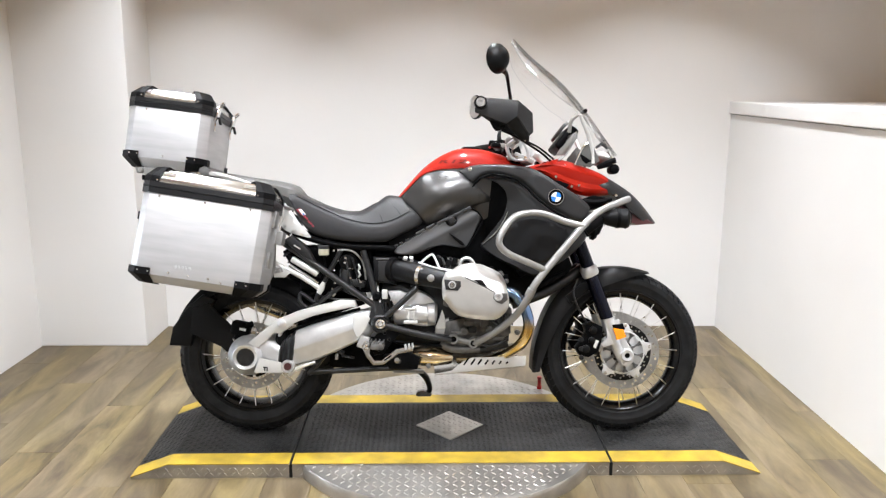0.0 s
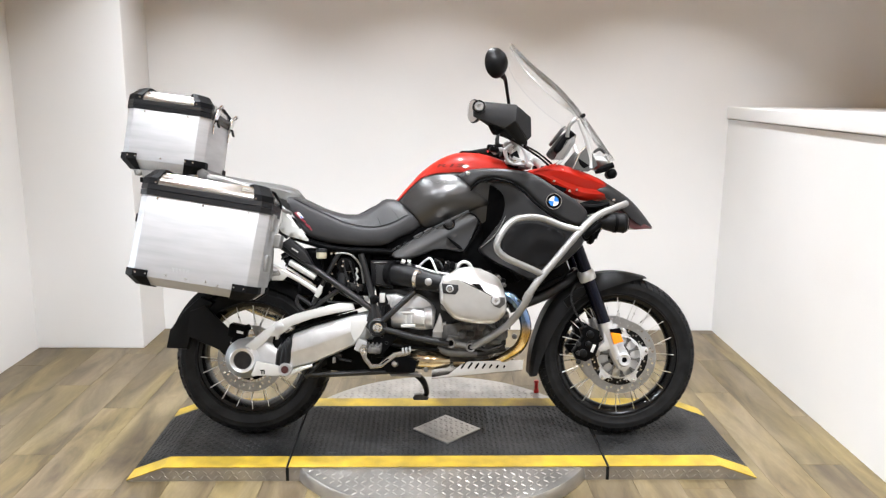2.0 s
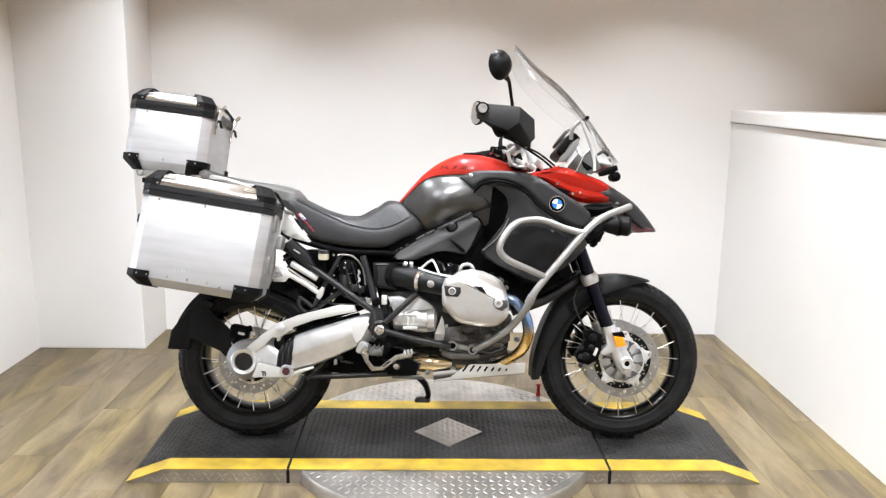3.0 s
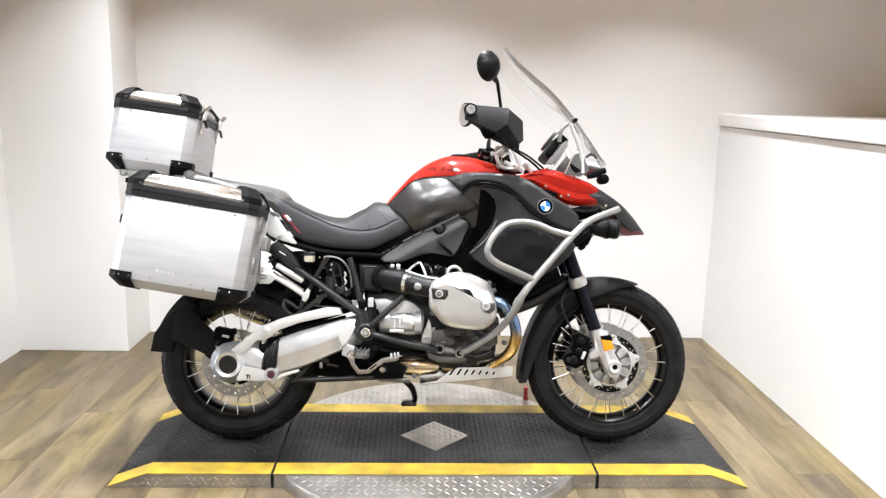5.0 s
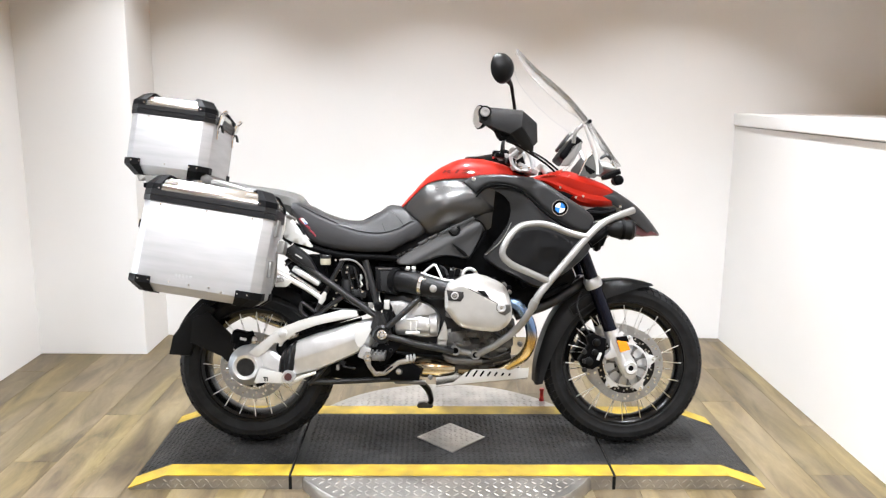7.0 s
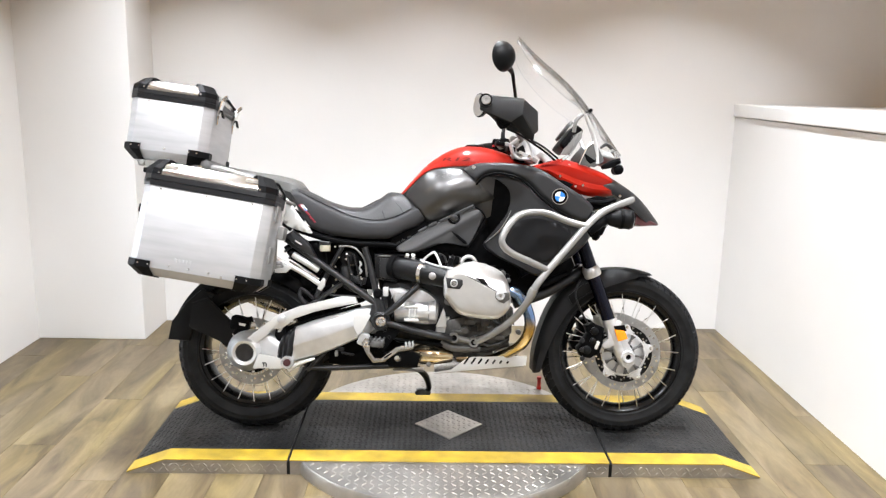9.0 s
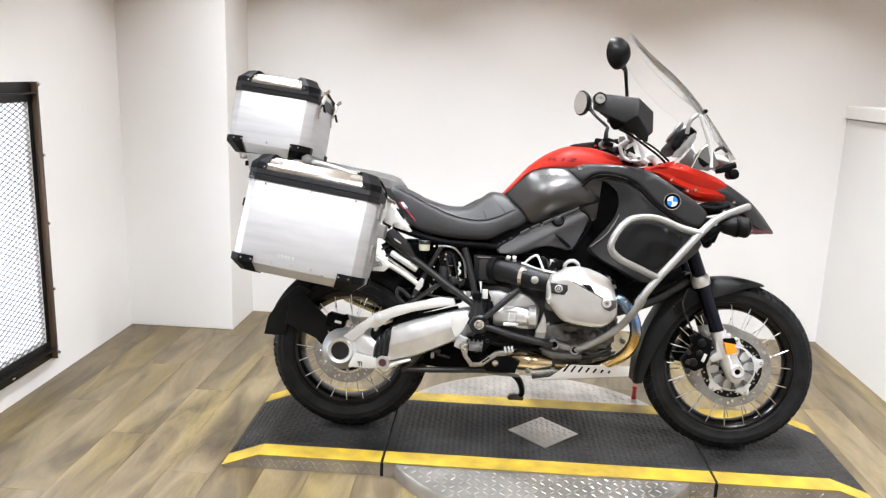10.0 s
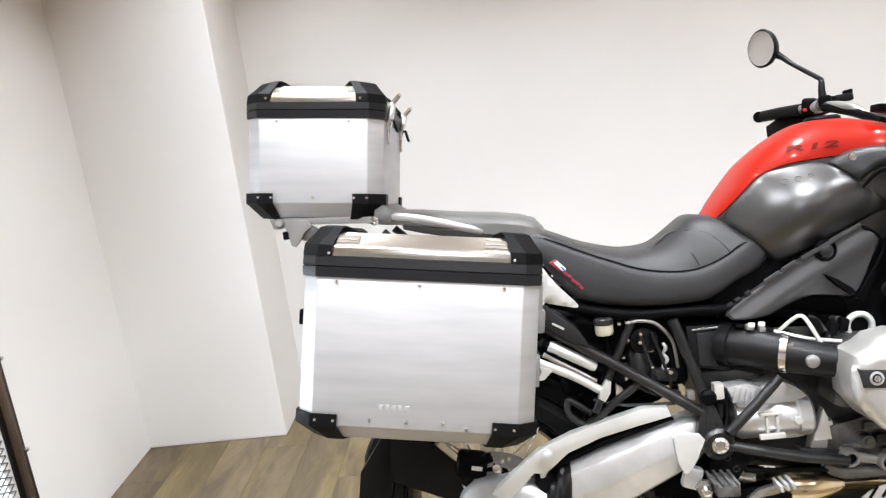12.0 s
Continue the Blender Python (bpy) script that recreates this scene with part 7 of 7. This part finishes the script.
part("throttle_cable", tube([(0.219, -0.360, 1.162), (0.266, -0.300, 1.152), (0.331, -0.200, 1.131), (0.395, -0.140, 1.100), (0.431, -0.120, 1.073)], 0.0045, 8, 6), DARK, bike, "black control cable")
part("brake_cable", tube([(0.313, -0.300, 1.131), (0.375, -0.200, 1.116), (0.443, -0.120, 1.080)], 0.004, 8, 6), DARK, bike)
part("cable_clutch", tube([(0.262, 0.330, 1.176), (0.285, 0.220, 1.150), (0.300, 0.080, 1.110)], 0.012, 8, 4), DARK, bike)
part("starter_button", box(0.02, 0.03, 0.02, pose(*(0.262, -0.300, 1.167)), 0.005), REDLENS, bike)

# mirrors: the domed back faces ahead and out, the glass to the rider
for sg, c, foot in ((-1, (0.203, -0.325, 1.434), (0.266, -0.170, 1.312)), (1, (0.172, 0.506, 1.381), (0.275, 0.369, 1.257))):
    prof = [(0.0, 0.042), (0.018, 0.038), (0.036, 0.026), (0.049, 0.007), (0.052, -0.006), (0.049, -0.010), (0.0, -0.006)]
    mm = lathe(prof, 36, (0, 0, 0), "x")
    for v in mm.verts:
        v.co.z *= 1.10
    rz = 52 if sg < 0 else 32
    mir = part("rear_view_mirror", mm, MATT, bike, "round black rear-view mirror", m=pose(c[0], c[1], c[2], 0, 0, sg * rz))
    gl = lathe([(0.0, -0.0115), (0.0465, -0.0115), (0.0465, -0.008)], 36, (0, 0, 0), "x")
    for v in gl.verts:
        v.co.z *= 1.10
    part("mirror_glass", gl, MIRROR, mir, "mirror glass")
    cv = Vector(c)
    if sg < 0:
        part("mirror_stalk", tube([(0.275, -0.150, 1.200), (0.272, -0.155, 1.260), foot, (0.255, -0.205, 1.355), (0.246, -0.235, 1.388), cv + Vector((0.030, 0.060, -0.036)), cv + Vector((0.016, 0.030, -0.026))], [0.008, 0.0075, 0.0065, 0.0065, 0.0075, 0.011, 0.014], 12, 4), MATT, bike, "black mirror stalk")
        continue
    arm = [Vector((0.266, 0.340, 1.192)), Vector((0.265, 0.342, 1.225)), Vector((0.270, 0.352, 1.250)), Vector(foot) + Vector((-0.004, 0.006, 0.006)), Vector(foot).lerp(cv, 0.45), Vector(foot).lerp(cv, 0.70) + Vector((0.006, 0, 0)), cv + Vector((0.030, -0.008, -0.022))]
    part("mirror_stalk", tube(arm, [0.012, 0.0095, 0.0075, 0.0068, 0.0066, 0.0085, 0.014], 12, 4), MATT, bike, "black mirror stalk")


# ---- aluminium cases ----
def octagon(L, W, c, z, inset=0.0):
    x, y0, y1 = L / 2 - inset, inset, W - inset
    return [(x, y0 + c, z), (x, y1 - c, z), (x - c, y1, z), (-x + c, y1, z), (-x, y1 - c, z), (-x, y0 + c, z), (-x + c, y0, z), (x - c, y0, z)]


def case(name, m, L, W, H, hb, band, lid, li, c, label, rivets):
    """An aluminium case; local x along the bike, y inwards from the outer face, z up."""
    root = thing(name, m, label, "motorcycle case")
    bmx = loft([octagon(L, W, c, -hb, 0.030), octagon(L, W, c, 0.0), octagon(L, W, c, H)])
    bmesh.ops.bevel(bmx, geom=bmx.edges[:], offset=0.0025, segments=2, affect="EDGES", profile=0.5)
    part("body", bmx, BRUSHED, root, "brushed aluminium body", angle=20)
    bb = loft([octagon(L, W, c, H - 0.001, -0.003), octagon(L, W, c, H + band * 0.46, -0.004), octagon(L, W, c, H + band * 0.50, -0.0015), octagon(L, W, c, H + band * 0.54, -0.004), octagon(L, W, c, H + band, -0.003)])
    part("seal_band", bb, BAND, root, "black plastic seal band", angle=20)
    zl = H + band
    lb = loft([octagon(L, W, c, zl, 0.001), octagon(L, W, c, zl + lid * 0.42, 0.003), octagon(L, W, c, zl + lid, li)])
    bmesh.ops.bevel(lb, geom=lb.edges[:], offset=0.0025, segments=2, affect="EDGES", profile=0.5)
    ld = part("lid", lb, LIDMETAL, root, "satin aluminium lid", angle=20)
    e = min(0.050, L * 0.11)
    for sx in (-1, 1):
        for sy in (0, 1):
            def strip(z, inset, grow, e=e):
                x = (L / 2 - inset + grow)
                y = inset - grow
                pts = [(x, y + c + e), (x, y + c), (x - c, y), (x - c - e, y)]
                return [(sx * px, py if sy == 0 else W - py, z) for px, py in pts]
            g = 0.0015
            for nm, rows in (("corner_cap", [strip(0.022, 0, g), strip(0.0, 0, g), strip(-hb, 0.030, g, e - 0.020), strip(-hb - 0.002, 0.060, g, 0.010)]), ("lid_corner", [strip(zl, 0.001, g, 0.026), strip(zl + lid * 0.42, 0.003, g, 0.026), strip(zl + lid * 0.75, li * 0.6, g + 0.002, 0.020), strip(zl + lid + 0.005, li * 0.95, g, 0.016), strip(zl + lid + 0.008, li + 0.006, g, 0.014), strip(zl + lid + 0.006, li + 0.014, g, 0.012), strip(zl + lid + 0.001, li + 0.026, g, 0.010)])):
                b = loft(rows, closed=False)
                bmesh.ops.recalc_face_normals(b, faces=b.faces)
                if sum(q.normal.dot(q.calc_center_median() - Vector((0, W / 2, H / 2))) for q in b.faces) < 0:
                    bmesh.ops.reverse_faces(b, faces=b.faces)
                bmesh.ops.solidify(b, geom=b.faces[:], thickness=-0.004)
                part(nm, b, CORNER, root, "black plastic corner guard", angle=25)
    rv = to_mesh("rivet", lathe([(0.0, -0.004), (0.0026, -0.0034), (0.0042, -0.0012), (0.0042, 0.001)], 10), STEEL)
    for x, y, z in rivets:
        part("rivet", rv, None, root, m=pose(x, y, z))
    # thin plates in a darker tan, drawn as lashing recesses on the lid's slope
    for sx in (-0.31, 0.31):
        b = box(0.044, 0.020, 0.003, pose(sx * L, li * 0.5 + 0.0015, zl + lid * 0.71, 0, 0, 0) @ pose(0, 0, 0, math.degrees(math.atan2(lid * 0.58, li - 0.003)), 0, 0), 0.001)
        rec = part("lashing_recess", b, RECESS, ld, "darker tan plate drawn as a lashing recess")
        part("lashing_bar", tube([(sx * L - 0.018, li * 0.5 - 0.001, zl + lid * 0.72), (sx * L + 0.018, li * 0.5 - 0.001, zl + lid * 0.72)], 0.0014, 8, 1), BARS, rec)
    return root


pan_m = BIKE @ pose(-0.8785, -0.504, 0.6204, -4.3, 8.85, 0.38)
PL, PH_ = 0.458, 0.2845
pan = case("side_case", pan_m, PL, 0.255, PH_, 0.028, 0.0385, 0.048, 0.028, 0.032, "large brushed aluminium side case hung on the motorcycle", [(-0.19, -0.004, 0.010), (-0.155, -0.004, 0.010), (0.155, -0.004, 0.010), (0.19, -0.004, 0.010), (-0.085, 0, 0.014), (-0.015, 0, 0.014), (0.055, 0, 0.014), (0.10, 0.000, 0.006), (-0.16, 0, PH_ - 0.010), (0.0, 0, PH_ - 0.010), (0.16, 0, PH_ - 0.010), (-0.176, -0.002, PH_ + 0.045), (0.178, -0.002, PH_ + 0.045)])
for x, ln in ((-0.065, 0.011), (-0.052, 0.009), (-0.040, 0.011), (-0.028, 0.010), (-0.014, 0.011)):
    part("embossed_mark", box(ln * 0.8, 0.0015, 0.013, pose(x, 0.0003, 0.038), 0.0004), BRUSHED, pan)
for z in (0.05, 0.20):
    lt = part("side_latch", box(0.010, 0.05, 0.060, pose(PL / 2 + 0.005, 0.10, z + 0.06), 0.003), BARS, pan)
part("mount_block", box(0.03, 0.07, 0.05, pose(PL / 2 + 0.010, 0.22, 0.20), 0.006), BARS, pan)
part("rear_latch", box(0.012, 0.03, 0.03, pose(-PL / 2 - 0.005, 0.06, 0.20), 0.003), DARK, pan)

tc_m = BIKE @ pose(-1.100, -0.1466, 1.0735, -2.05, 6.93, -0.24)
TL, TH = 0.325, 0.1984
tcs = case("top_case", tc_m, TL, 0.370, TH, 0.034, 0.0353, 0.042, 0.029, 0.034, "brushed aluminium top case on the luggage rack", [(-0.128, -0.004, 0.012), (-0.098, -0.004, 0.012), (0.098, -0.004, 0.012), (0.128, -0.004, 0.012), (0.0, 0, 0.012), (-0.085, 0, TH - 0.010), (0.085, 0, TH - 0.010), (-0.110, -0.002, TH + 0.044), (0.112, -0.002, TH + 0.044)])
for y in (0.075, 0.31):
    lt = part("latch", box(0.012, 0.034, 0.060, pose(TL / 2 + 0.010, y, TH + 0.012, 0, 12, 0), 0.003), STEEL, tcs, "steel draw latch")
    part("latch_hook", tube([(TL / 2 + 0.012, y - 0.012, TH + 0.04), (TL / 2 + 0.030, y - 0.012, TH + 0.060), (TL / 2 + 0.030, y + 0.012, TH + 0.060), (TL / 2 + 0.012, y + 0.012, TH + 0.04)], 0.0035, 8, 3), STEEL, lt)
    part("latch_lever", box(0.006, 0.026, 0.030, pose(TL / 2 + 0.022, y, TH - 0.012, 0, -18, 0), 0.002), DARK, lt)
    part("latch_strap", tube([(TL / 2 + 0.004, y, TH - 0.02), (TL / 2 + 0.006, y, TH - 0.055)], 0.004, 8, 1), STEEL, lt)

# ---- floor planks, last ----
random.seed(3)
plank = {}
for i in range(23):
    x0 = XL + i * 0.1755
    y = YF + (i * 0.47) % 1.22 - 1.22
    while y < YB:
        a, b = max(y, YF), min(y + 1.22, YB if x0 + 0.1755 > XP else YP + 0.02)
        if b - a > 0.03 and x0 < XR:
            w = min(x0 + 0.1755, XR + 0.02) - x0
            key = (round(b - a, 3), round(w, 3))
            if key not in plank:
                plank[key] = to_mesh("plank", box(w - 0.0007, b - a - 0.0007, 0.006, None, 0.0006, 1), PLANK, smooth=False)
            part("plank", plank[key], None, FLOOR, m=pose(x0 + w / 2, (a + b) / 2, -0.003))
        y += 1.22
